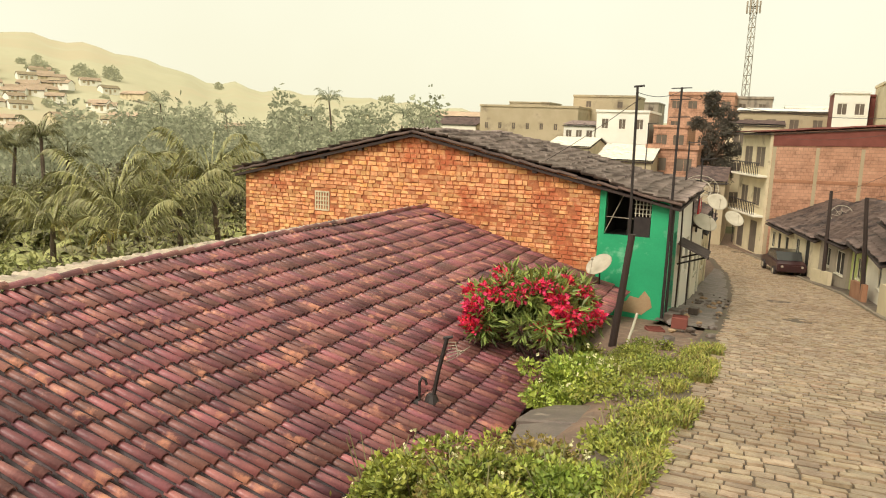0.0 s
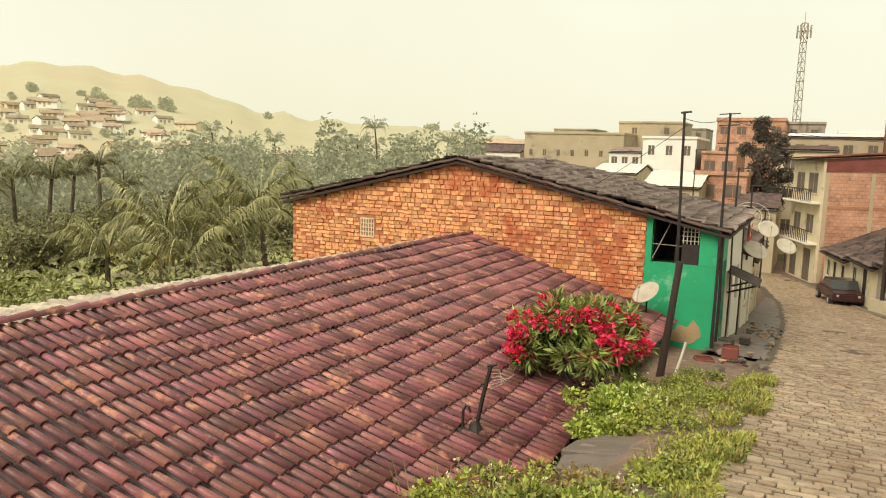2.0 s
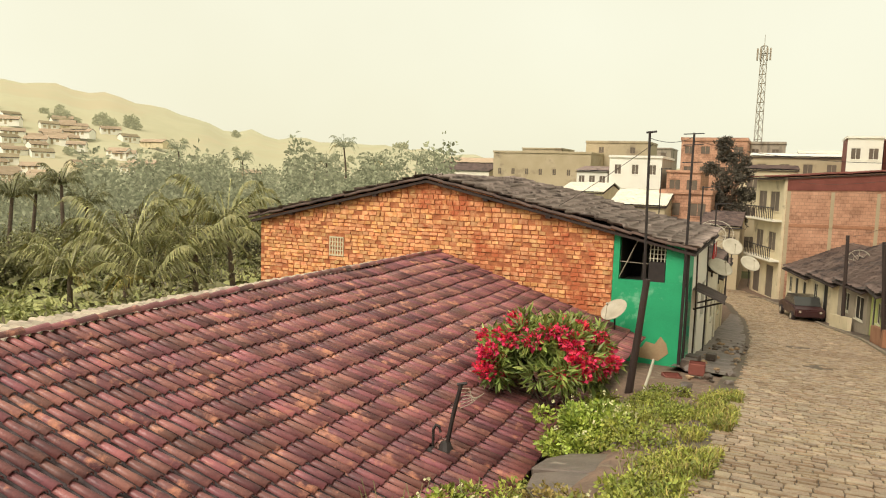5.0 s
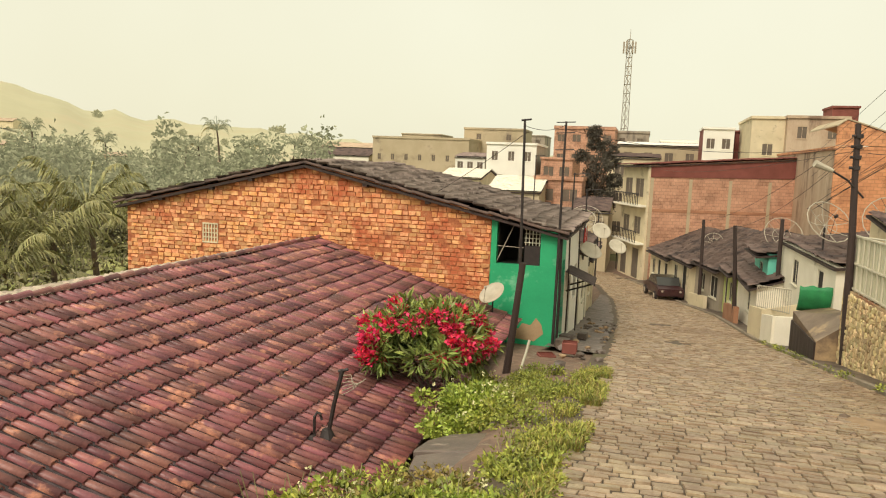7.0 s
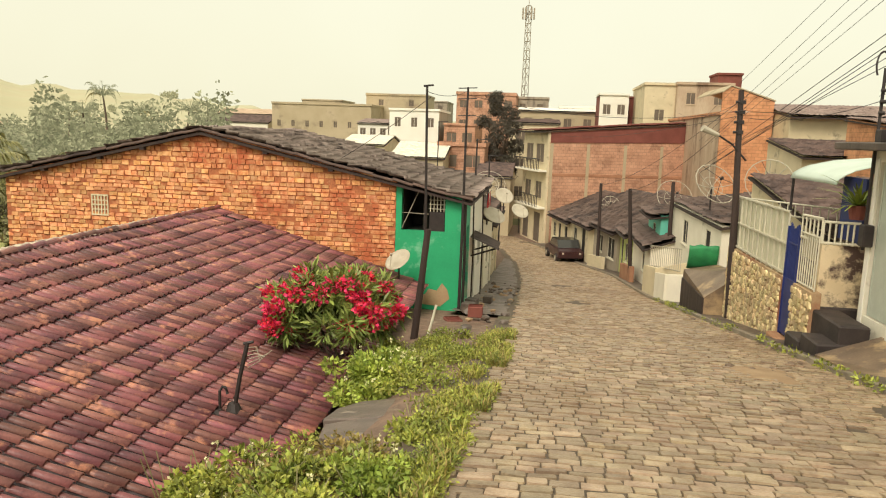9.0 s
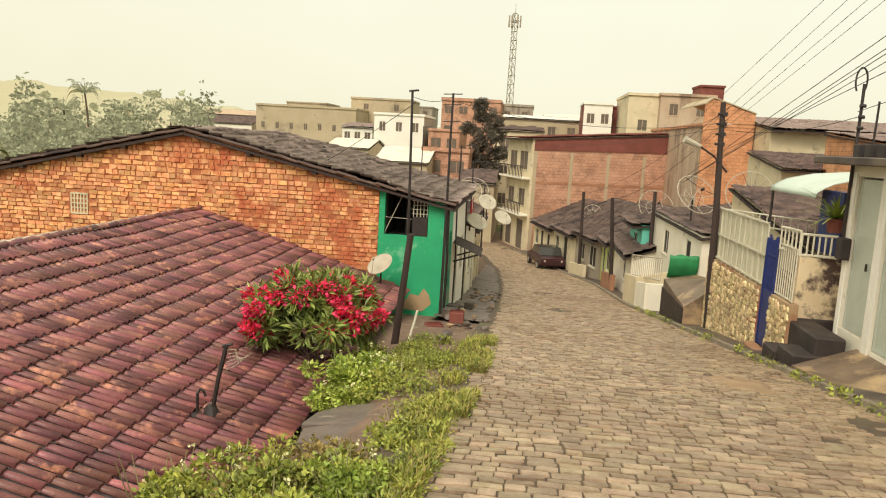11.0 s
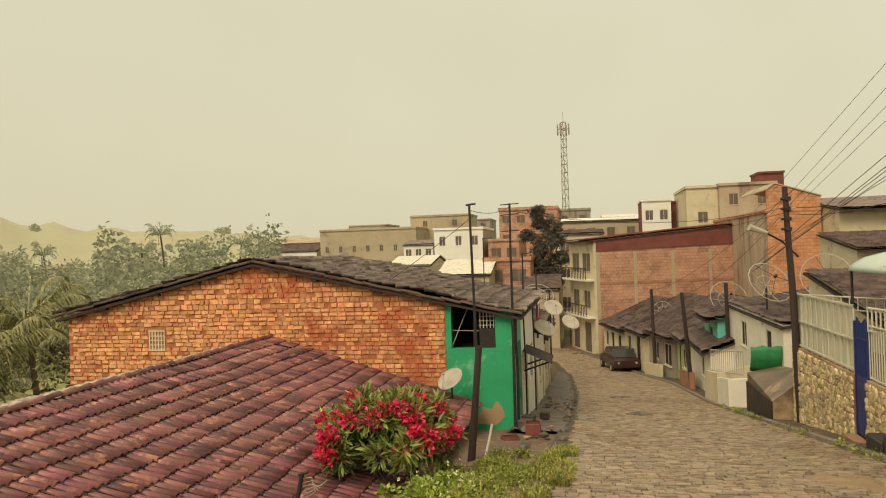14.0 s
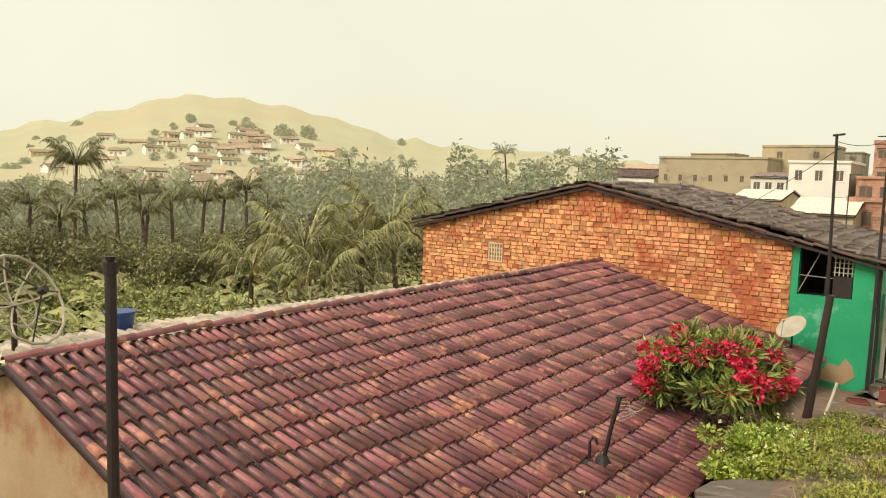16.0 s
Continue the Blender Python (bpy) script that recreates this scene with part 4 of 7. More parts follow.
# ---- high side of the street: kerb and pavement ----
def strip(name, material, label, category, ys, inner, outer, top, low, kind="structure"):
    vs, fs = [], []
    for y in ys:
        z = zs(y)
        for x, dz in ((inner(y), low), (inner(y) + 0.015, top), (outer(y), top), (outer(y), low)):
            vs.append((x + random.uniform(-.012, .012), y, z + dz + random.uniform(-.008, .008)))
    for i in range(len(ys) - 1):
        for k in range(3):
            fs.append((i * 4 + k, i * 4 + k + 1, i * 4 + 5 + k, i * 4 + 4 + k)[::-1])
    ob = pyd(name, vs, fs, material)
    return tagged(ob, label, category, kind=kind)


strip("kerb", "kerb", "worn pale stone kerb along the high side", "kerb", np.arange(-8, 58, 0.45), lambda y: float(road_right(y)) - 0.02, lambda y: float(road_right(y)) + 0.13, 0.09, -0.15)
strip("pavement_high", "concrete", "wet broken concrete pavement by the houses", "pavement", np.arange(-8, 58, 0.5), lambda y: float(road_right(y)) + 0.132, lambda y: float(road_right(y)) + 1.9, 0.075, -0.3)

# ---- shop with the big steel gate ----
SX = 5.7
shop = thing("garage", "white garage with a tall grey-green steel gate and flat roof", "garage", (SX, 11.5, -1.45))
SB = Vector((SX, 11.5, -1.45))


def relb(bm, b):
    for v in bm.verts:
        v.co -= b
    return bm


mx = Matrix(((0, 1, 0, SX), (1, 0, 0, 0), (0, 0, 1, 0), (0, 0, 0, 1)))


def along(bm, b):
    """From wall coordinates (x along the street, y into the house) to the house."""
    bm.transform(mx)
    bmesh.ops.reverse_faces(bm, faces=bm.faces[:])
    return relb(bm, b)


bm = new_bm()
wall_cells(bm, 9.55, 13.6, -2.6, 1.62, [(9.75, 12.2, -1.32, 1.40), (12.5, 13.38, -1.22, 1.44)], 0, 0.2)
part("front_wall", along(bm, SB), "white", shop)
bm = new_bm()
box(bm, SX + 0.2, SX + 6, 13.4, 13.6, -3, 1.62)
box(bm, SX + 0.2, SX + 6, 9.55, 9.75, -2.6, 1.62)
box(bm, SX + 5.8, SX + 6, 9.75, 13.4, -2.6, 1.62)
part("side_wall", relb(bm, SB), "white", shop)
bm = new_bm()
box(bm, SX - 0.45, SX + 6.1, 9.3, 14.3, 1.622, 1.76, 0.02)
part("roof", relb(bm, SB), "concrete", shop, "stained concrete roof slab")
for k in range(9):
    bm = new_bm()
    y = 9.75 + k * 0.44
    box(bm, SX - 0.1, SX + 0.12, y, y + 0.26, 1.762, 1.98, 0.015)
    part("parapet_block", relb(bm, SB), "black", shop, "dark block along the roof edge")
# gate: two leaves with ribs and a barred top
for a, b in ((9.77, 10.96), (10.99, 12.18)):
    bm = new_bm()
    n = int((b - a) / 0.055)
    for k in range(n):
        u = a + (b - a) * k / n
        box(bm, u, u + (b - a) / n, 0.05 + (0.006 if k % 2 else 0), 0.075, -1.3, 0.80)
    leaf = part("gate_leaf", along(bm, SB), "gate", shop, "ribbed grey-green steel gate leaf")
    bm = new_bm()
    for u in (a, b - 0.05):
        box(bm, u, u + 0.05, 0.03, 0.09, -1.3, 1.38)
    for v in (-1.3, 0.8, 1.33):
        box(bm, a + 0.05, b - 0.05, 0.03, 0.09, v, v + 0.05)
    part("gate_frame", along(bm, SB), "gate", leaf)
    for k in range(11):
        bm = new_bm()
        u = a + 0.09 + k * (b - a - 0.18) / 10
        box(bm, u - 0.013, u + 0.013, 0.05, 0.075, 0.85, 1.33)
        part("bar", along(bm, SB), "gate", leaf)
    bm = new_bm()
    for v in (-0.9, -0.2, 0.45):
        tube(bm, (10.975, 0.02, v), (10.975, 0.02, v + 0.12), 0.025)
    part("hinge", along(bm, SB), "black", leaf)
# near-black backing: shade behind the gate bars, painted
bm = new_bm()
box(bm, 9.75, 12.2, 1.2, 1.25, -1.32, 1.5)
part("inner_wall", along(bm, SB), "inside", shop)
# torn paper on the gate
for y, z, w, h in ((10.35, 0.1, 0.10, 0.16), (11.3, -0.06, 0.14, 0.09), (11.15, 0.2, 0.07, 0.13), (11.75, 0.42, 0.035, 0.04)):
    bm = new_bm()
    n = 11
    pts = [(y + w * (0.35 + random.uniform(0, .75)) * math.cos(a * 2 * math.pi / n), z + h * (0.35 + random.uniform(0, .75)) * math.sin(a * 2 * math.pi / n)) for a in range(n)]
    prism(bm, pts, 0.044, 0.048)
    part("torn_poster", along(bm, SB), "white_far", shop, "scrap of torn pale paper")
bm = new_bm()
box(bm, 12.55, 13.33, 0.05, 0.08, -1.2, 1.40)
box(bm, 12.55, 12.6, 0.04, 0.05, -1.2, 1.40)
box(bm, 13.28, 13.33, 0.04, 0.05, -1.2, 1.40)
box(bm, 12.6, 13.28, 0.04, 0.05, 0.4, 0.45)
dr = part("door", along(bm, SB), "gate", shop, "narrow grey-green steel door")
bm = new_bm()
tube(bm, (12.68, 0.0, -0.1), (12.68, 0.0, 0.02), 0.02)
part("handle", along(bm, SB), "black", dr)
for u in (12.2, 12.32, 13.4):
    bm = new_bm()
    box(bm, u, u + 0.11, -0.03, -0.002, -1.6, 1.5, 0.004)
    part("pilaster", along(bm, SB), "white_far", shop)
bm = new_bm()
bars(bm, [(SX - 0.06, 13.55, -0.1), (SX - 0.06, 13.55, 1.62)], 0.03)
part("downpipe", relb(bm, SB), "black", shop)
bm = new_bm()
box(bm, SX - 0.18, SX - 0.004, 13.3, 13.52, -0.02, 0.36, 0.02)
part("meter_box", relb(bm, SB), "black", shop, "dark meter box")
# ramp and threshold
bm = new_bm()
vs = [(SX - 1.0, 9.2, zs(9.2) + 0.02), (SX - 1.0, 12.6, zs(12.6) + 0.12), (SX, 12.6, -1.40), (SX, 9.2, -1.33)]
top = [bm.verts.new(v) for v in vs]
low = [bm.verts.new((x, y, -2.6)) for x, y, z in vs]
bm.faces.new(top[::-1])
for i in range(4):
    j = (i + 1) % 4
    bm.faces.new((top[i], top[j], low[j], low[i]))
bmesh.ops.recalc_face_normals(bm, faces=bm.faces[:])
tagged(part("ramp", bm, "ramp"), "worn cement ramp with rain water before the gate", "ramp", kind="structure")
# dark steps beside the ramp
for k, (x0, x1, y0, y1, zt) in enumerate(((4.75, 5.55, 12.7, 13.5, -1.62), (4.72, 5.5, 13.5, 14.2, -1.78), (5.1, 5.6, 12.75, 14.1, -1.3))):
    bm = new_bm()
    box(bm, x0, x1, y0, y1, -2.9, zt, 0.03)
    tagged(part("step_%d" % (k + 1), bm, "wet_and_shaded"), "dark mossy concrete step", "step", kind="structure")
# yellow wall next to the gate
yel = thing("yellow_house", "yellow painted house wall with mouldy base and green sign", "house", (SX - 0.06, 6.5, -1.2))
YB = Vector((SX - 0.06, 6.5, -1.2))
bm = new_bm()
box(bm, SX - 0.06, SX + 0.2, 3.0, 9.5, -2.4, 0.62)
part("front_wall", relb(bm, YB), "yellow", yel)
bm = new_bm()
box(bm, SX - 0.07, SX + 0.2, 3.0, 9.5, 0.622, 0.95)
part("window_base", relb(bm, YB), "brick_red", yel)
for k in range(12):
    bm = new_bm()
    tube(bm, (SX + 0.02, 9.3 - k * 0.15, 0.95), (SX + 0.02, 9.3 - k * 0.15, 1.6), 0.016)
    part("bar", relb(bm, YB), "black", yel)
# wall behind the bars, with the room's shade put into its colour
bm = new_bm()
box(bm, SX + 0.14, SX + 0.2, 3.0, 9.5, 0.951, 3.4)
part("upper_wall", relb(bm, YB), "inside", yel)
bm = new_bm()
box(bm, 5.0, 5.12, 7.3, 9.05, 1.37, 1.92, 0.01)
part("sign_panel", relb(bm, YB), "green", yel, "plain dark green panel")
bm = new_bm()
box(bm, 5.0, 5.12, 7.3, 9.0, 2.05, 4.4, 0.01)
part("upper_panel", relb(bm, YB), "brick_red", yel, "dark red panel")
bm = new_bm()
tube(bm, (4.94, 8.7, 2.3), (4.998, 8.7, 2.3), 0.08, 0.08, 14)
part("lamp_disc", relb(bm, YB), "red", yel)

# ---- flaking wall with white balustrade, facing down the street ----
fl = thing("terrace_wall", "flaking white terrace wall with mould and a white balustrade", "wall", (5.6, 14.3, -2.2))
FB = Vector((5.6, 14.3, -2.2))
bm = new_bm()
box(bm, 5.2, 7.5, 14.2, 14.4, -1.28, -0.12)
part("wall", relb(bm, FB), "plaster_old", fl)
bm = new_bm()
box(bm, 5.16, 7.5, 14.15, 14.4, -3.0, -1.282, 0.03)
part("base", relb(bm, FB), "wet_and_shaded", fl, "black mouldy base of the wall")


def balustrade(parent, base, p, q, n, h, material="white_steel", r=0.018):
    p, q = Vector(p), Vector(q)
    for k in range(n + 1):
        a = p.lerp(q, k / n)
        bm = new_bm()
        tube(bm, a, a + Vector((0, 0, h)), r, r, 6)
        part("baluster", relb(bm, base), material, parent)
    for dz in (0.03, h):
        bm = new_bm()
        tube(bm, p + Vector((0, 0, dz)), q + Vector((0, 0, dz)), r * 1.4, r * 1.4, 6)
        part("rail", relb(bm, base), material, parent)


balustrade(fl, FB, (5.22, 14.25, -0.12), (5.8, 14.12, -0.12), 6, 0.42)
balustrade(fl, FB, (5.08, 14.95, -0.1), (5.2, 14.27, -0.1), 5, 0.45)
# terrace behind, floor and far balustrade, low tiled roof
bm = new_bm()
box(bm, 5.15, 9.0, 14.42, 20.2, -1.2, -1.05)
part("terrace_floor", relb(bm, FB), "concrete", fl)

# ---- stone-faced wall, fence and blue gate ----
sw = thing("stone_wall", "garden wall faced with irregular yellow stone, sheet metal fence above", "wall", (5.0, 17.5, -3.2))
WB = Vector((5.0, 17.5, -3.2))
bm = new_bm()
for a, b in ((15.72, 20.1), (14.0, 14.98)):
    box(bm, 5.03, 5.22, a, b, -3.6, -1.0)
wl = part("wall", relb(bm, WB), "plaster_mud", sw)
stone_meshes = []
for k in range(10):
    bm = new_bm()
    n = 6
    bmesh.ops.create_circle(bm, cap_ends=True, segments=n, radius=0.5)
    for v in bm.verts:
        v.co.x *= random.uniform(0.75, 1.2)
        v.co.y *= random.uniform(0.75, 1.2)
    ex = bmesh.ops.extrude_face_region(bm, geom=bm.faces[:])
    for v in [g for g in ex["geom"] if isinstance(g, bmesh.types.BMVert)]:
        v.co *= 0.8
        v.co.z += 0.25
    bmesh.ops.recalc_face_normals(bm, faces=bm.faces[:])
    me = bpy.data.meshes.new("wall_stone")
    bm.to_mesh(me)
    bm.free()
    me.materials.append(M["facing"])
    stone_meshes.append(me)
placed = 0
for a, b in ((15.76, 20.05), (14.04, 14.95)):
    u = a
    while u < b:
        v = -3.0
        while v < -1.03:
            if v > zs(u) - 0.15 and placed < 520:
                s = random.uniform(0.115, 0.17)
                ob = new("wall_stone", stone_meshes[placed % 10])
                ob.parent = wl
                ob.matrix_basis = Matrix.Translation(Vector((5.03, u + random.uniform(-.04, .04), v + random.uniform(-.03, .03))) - WB) @ Euler((0, -math.pi / 2, 0)).to_matrix().to_4x4() @ Euler((0, 0, random.uniform(0, 6))).to_matrix().to_4x4() @ Matrix.Diagonal((s * random.uniform(1, 1.5), s, 0.12, 1))
                placed += 1
            v += 0.125
        u += 0.15
# fence panel of thin sheet between rails
fn = thing("sheet_fence", "cream sheet metal and bar fence on the stone wall", "fence", (5.1, 17.7, -1.0))
NB = Vector((5.1, 17.7, -1.0))
vs = [Vector((5.105 + (0.012 if (k // 2) % 2 else 0), 15.75 + 0.094 * ((k + 1) // 2), z)) - NB for z in (-0.98, 0.30) for k in range(84)]
pyd("sheet", vs, [(k, k + 1, 85 + k, 84 + k) for k in range(83)], "sheet", fn).modifiers.new("thick", "SOLIDIFY").thickness = 0.006
for u in np.arange(15.72, 19.8, 0.4):
    bm = new_bm()
    box(bm, 5.07, 5.098, u, u + 0.035, -1.0, 0.36)
    part("post", relb(bm, NB), "white_steel", fn)
for z in (-0.95, -0.35, 0.31):
    bm = new_bm()
    box(bm, 5.06, 5.098, 15.72, 19.75, z, z + 0.04)
    part("rail", relb(bm, NB), "white_steel", fn)
gt = thing("blue_gate", "narrow dark blue steel gate, sheet below and bars above", "gate", (5.1, 15.35, -2.2))
GB = Vector((5.1, 15.35, -2.2))
bm = new_bm()
box(bm, 5.08, 5.12, 15.02, 15.68, -2.15, -1.0)
for u in (15.0, 15.66):
    box(bm, 5.06, 5.13, u, u + 0.04, -2.2, 0.05)
part("leaf", relb(bm, GB), "blue", gt)
for k in range(9):
    bm = new_bm()
    u = 15.06 + k * 0.07
    tube(bm, (5.1, u, -1.0), (5.1, u, 0.08 + 0.05 * math.sin(k)), 0.013)
    part("bar", relb(bm, GB), "blue", gt)
bm = new_bm()
box(bm, 5.09, 5.11, 15.04, 15.66, -0.3, -0.26)
part("rail", relb(bm, GB), "blue", gt)
balustrade(fn, NB, (5.1, 14.05, -0.98), (5.1, 14.98, -0.98), 8, 1.0, r=0.014)
balustrade(fn, NB, (5.3, 20.0, -0.05), (7.4, 16.4, -0.05), 18, 0.33, r=0.014)
for k, (x0, x1, zt) in enumerate(((4.7, 5.05, -2.33), (4.85, 5.1, -2.18))):
    bm = new_bm()
    box(bm, x0, x1, 14.9, 15.75, -2.9, zt, 0.03)
    tagged(part("gate_step_%d" % (k + 1), bm, "brick_far"), "broken brick step before the blue gate", "step", kind="structure")


# ---- house with a parapet, and the lower row ----
house("parapet_house", "white house with a parapet front and dark openings", (5.7, 32.4, zs(28) + 1.35), -90, 8.7, 6, 1.95,
      front=[("win", 2.4, 3.4, 0.55, 1.5), ("door", 6.4, 7.2, -0.35, 1.6)], wall="white", roof="shed", rise=0.9, over=0.1, foot=2.6, group="row houses", tiles="tile_dark")
house("turquoise_house", "small turquoise house set back behind steps", (5.3, 36.4, zs(33) + 0.9), -90, 3.6, 6, 2.3,
      front=[("win", 1.4, 2.3, 0.8, 1.8)], wall="turquoise", roof="shed", rise=0.9, foot=2.5, group="row houses", over=0.5)
house("cottage", "low white cottage with a brown tile roof", (4.75, 37.2, zs(34.5)), -90, 5.8, 6, 2.2,
      front=[("win", 3.4, 4.2, 0.8, 1.8)], right=[("win", 1.0, 1.8, 0.8, 1.8)], wall="white", roof="gable", rise=1.1, foot=2, group="row houses")
house("porch_house", "lime and cream house with a porch", (4.5, 40.6, zs(39)), -88, 3.3, 7, 2.4,
      front=[("door", 0.4, 1.2, 0, 2.0), ("win", 1.8, 2.8, 0.8, 1.8)], right=[("win", 1.0, 2.0, 0.8, 1.8)], wall="lime", side="cream", roof="gable", rise=1.6, foot=2, group="row houses")
house("cottage", "grey rendered cottage with a brown tile roof", (3.4, 45.0, zs(42.5)), -78, 4.5, 8, 2.5,
      front=[("win", 0.8, 1.8, 0.9, 1.9), ("win", 2.8, 4.0, 0.8, 2.0)], wall="grey", roof="gable", rise=1.9, foot=2, group="row houses")
house("cottage", "cream cottage with a tall door and brown tile roof", (2.25, 50.4, zs(47.5)), -78, 5.45, 8, 2.6,
      front=[("win", 0.7, 1.5, 0.9, 2.0), ("door", 2.7, 3.6, 0, 2.2)], wall="cream", roof="gable", rise=1.9, foot=2, group="row houses")
house("cottage", "cream cottage with two openings and a brown roof", (1.0, 56.3, zs(53)), -78, 5.95, 8, 2.5,
      front=[("win", 0.7, 1.5, 0.8, 1.9), ("door", 2.3, 3.1, 0, 2.0), ("door", 4.2, 5.0, 0, 2.0)], wall="cream", roof="gable", rise=1.7, foot=2, group="row houses")


def garden_wall(name, label, pts, h, t, material):
    e = thing(name, label, "wall", pts[0])
    b = Vector(pts[0])
    for p, q in zip(pts, pts[1:]):
        p, q = Vector(p), Vector(q)
        n = (q - p).cross(Vector((0, 0, 1))).normalized() * t / 2
        bm = new_bm()
        lo = [p - n, q - n, q + n, p + n]
        vv = [bm.verts.new(v - b - Vector((0, 0, 0.5))) for v in lo] + [bm.verts.new(v - b + Vector((0, 0, h))) for v in lo]
        for f in ((3, 2, 1, 0), (4, 5, 6, 7), (0, 1, 5, 4), (1, 2, 6, 5), (2, 3, 7, 6), (3, 0, 4, 7)):
            bm.faces.new([vv[i] for i in f])
        bmesh.ops.recalc_face_normals(bm, faces=bm.faces[:])
        part("panel", bm, material, e)
    return e


garden_wall("stair_wall", "cream stair wall beside the pavement", [(4.35, 29.8, zs(29.8)), (4.45, 27.6, zs(27.6)), (5.6, 27.4, zs(27.4) + 0.3)], 1.15, 0.15, "cream")
garden_wall("stair_wall", "pale wall with a white rail", [(4.4, 27.2, zs(27.2)), (4.45, 25.4, zs(25.4)), (5.7, 25.3, zs(25))], 1.0, 0.15, "white")
garden_wall("low_wall", "low brown wall before the cottages", [(4.2, 36.5, zs(36.5)), (4.35, 33.8, zs(33.8))], 0.8, 0.2, "brick_far")
garden_wall("low_wall", "low stone wall before the cottages", [(3.15, 44.7, zs(44.7)), (3.75, 41.8, zs(41.8))], 0.75, 0.2, "cream")
rl = thing("stair_rail", "thin grey steel stair rail", "rail", (4.5, 27.5, zs(27.5) + 1))
balustrade(rl, Vector((4.5, 27.5, zs(27.5) + 1)), (4.45, 29.4, zs(29.4) + 1.15), (4.9, 25.6, zs(25.6) + 1.1), 16, 0.8, "dish", 0.014)
# brown ramp wall with a green tarpaulin
rw = thing("ramp_wall", "dark brown retaining wall with a sloping cement top", "wall", (4.9, 22.0, zs(22)))
RB = Vector((4.9, 22.0, zs(22)))
bm = new_bm()
vs = [(4.62, 23.6, zs(23.6) + 1.25), (4.62, 20.5, zs(20.5) + 0.55), (5.6, 20.5, zs(20.5) + 1.3), (5.6, 23.6, zs(23.6) + 1.45)]
top = [bm.verts.new(v) for v in vs]
low = [bm.verts.new((x, y, zs(y) - 0.4)) for x, y, z in vs]
bm.faces.new(top)
for i in range(4):
    j = (i + 1) % 4
    bm.faces.new((top[i], low[i], low[j], top[j]))
bmesh.ops.recalc_face_normals(bm, faces=bm.faces[:])
part("wall", relb(bm, RB), "ramp", rw)
bm = new_bm()
box(bm, 4.58, 4.618, 20.5, 23.6, zs(22) - 0.6, zs(22) + 0.75)
part("face_board", relb(bm, RB), "dark", rw)
vs, fs = [], []
for i in range(15):
    for k in range(7):
        u, v = i / 14, k / 6
        vs.append((4.75 + 0.9 * u, 23.9 - 0.25 * math.sin(v * 2), zs(23.8) + 1.3 + 0.75 * v + 0.05 * noise.noise((u * 4, v * 4, 1))))
for i in range(14):
    for k in range(6):
        fs.append((i * 7 + k, i * 7 + k + 1, i * 7 + k + 8, i * 7 + k + 7))
tp = pyd("tarpaulin", vs, fs, "cloth_green", None, "", True)
tagged(tp, "green tarpaulin hung over the retaining wall", "tarpaulin")
so = tp.modifiers.new("thick", "SOLIDIFY")
so.thickness = 0.03

# ---- the town behind ----
def ray(az, dist):
    return dist * math.sin(radians(az)), dist * math.cos(radians(az))


def up(el, dist):
    return EYE + dist * math.tan(radians(el))


bb = house("brick_building", "three-storey building with a bare brown brick flank and balconies", (-1.55, 64.0, -6.7), -71.6, 6.3, 12.7, 8.9,
           front=[("door", 0.6, 2.2, 0, 2.3), ("door", 3.6, 5.2, 0, 2.4), ("win", 0.8, 2.4, 3.5, 4.9), ("win", 3.6, 5.2, 3.5, 4.9), ("win", 0.8, 2.6, 6.4, 7.9), ("win", 3.4, 5.4, 6.4, 7.9)],
           wall="cream", side="brickwall", roof="shed", rise=1.0, tiles="brick_red", over=0.6, fill="shade", frame_mat="tan")
for z in (2.8, 5.7):
    bm = new_bm()
    box(bm, 0, 6.3, -0.7, -0.002, z, z + 0.14)
    part("balcony_slab", bm, "white", bb)
    for k in range(16):
        bm = new_bm()
        tube(bm, (0.1 + k * 0.4, -0.65, z + 0.14), (0.1 + k * 0.4, -0.65, z + 1.0), 0.03)
        part("baluster", bm, "black", bb)
    bm = new_bm()
    tube(bm, (0, -0.65, z + 1.0), (6.3, -0.65, z + 1.0), 0.04)
    part("rail", bm, "black", bb)
bm = new_bm()
prism(bm, [(0.2, 8.0), (12.7, 8.3), (12.7, 9.75), (0.2, 8.75)], -0.05, -0.002)
rt_ = Matrix(((0, -1, 0, 6.3), (1, 0, 0, 0), (0, 0, 1, 0), (0, 0, 0, 1)))
bm.transform(rt_)
part("top_band", bm, "brick_red", bb, "dark red brick band under the roof")
for u in (0.2, 3.2, 6.3, 9.4, 12.4):
    bm = new_bm()
    box(bm, u, u + 0.25, -0.03, -0.002, -0.5, 7.95)
    bm.transform(rt_)
    part("column", bm, "tan", bb)
for z in (2.6, 5.4):
    bm = new_bm()
    box(bm, 0.46, 12.4, -0.028, -0.002, z, z + 0.22)
    bm.transform(rt_)
    part("beam", bm, "brick_far", bb)

W2 = lambda w, n, z0, z1, ww=1.0: [("win", w * (k + 0.5) / n - ww / 2, w * (k + 0.5) / n + ww / 2, z0, z1) for k in range(n)]


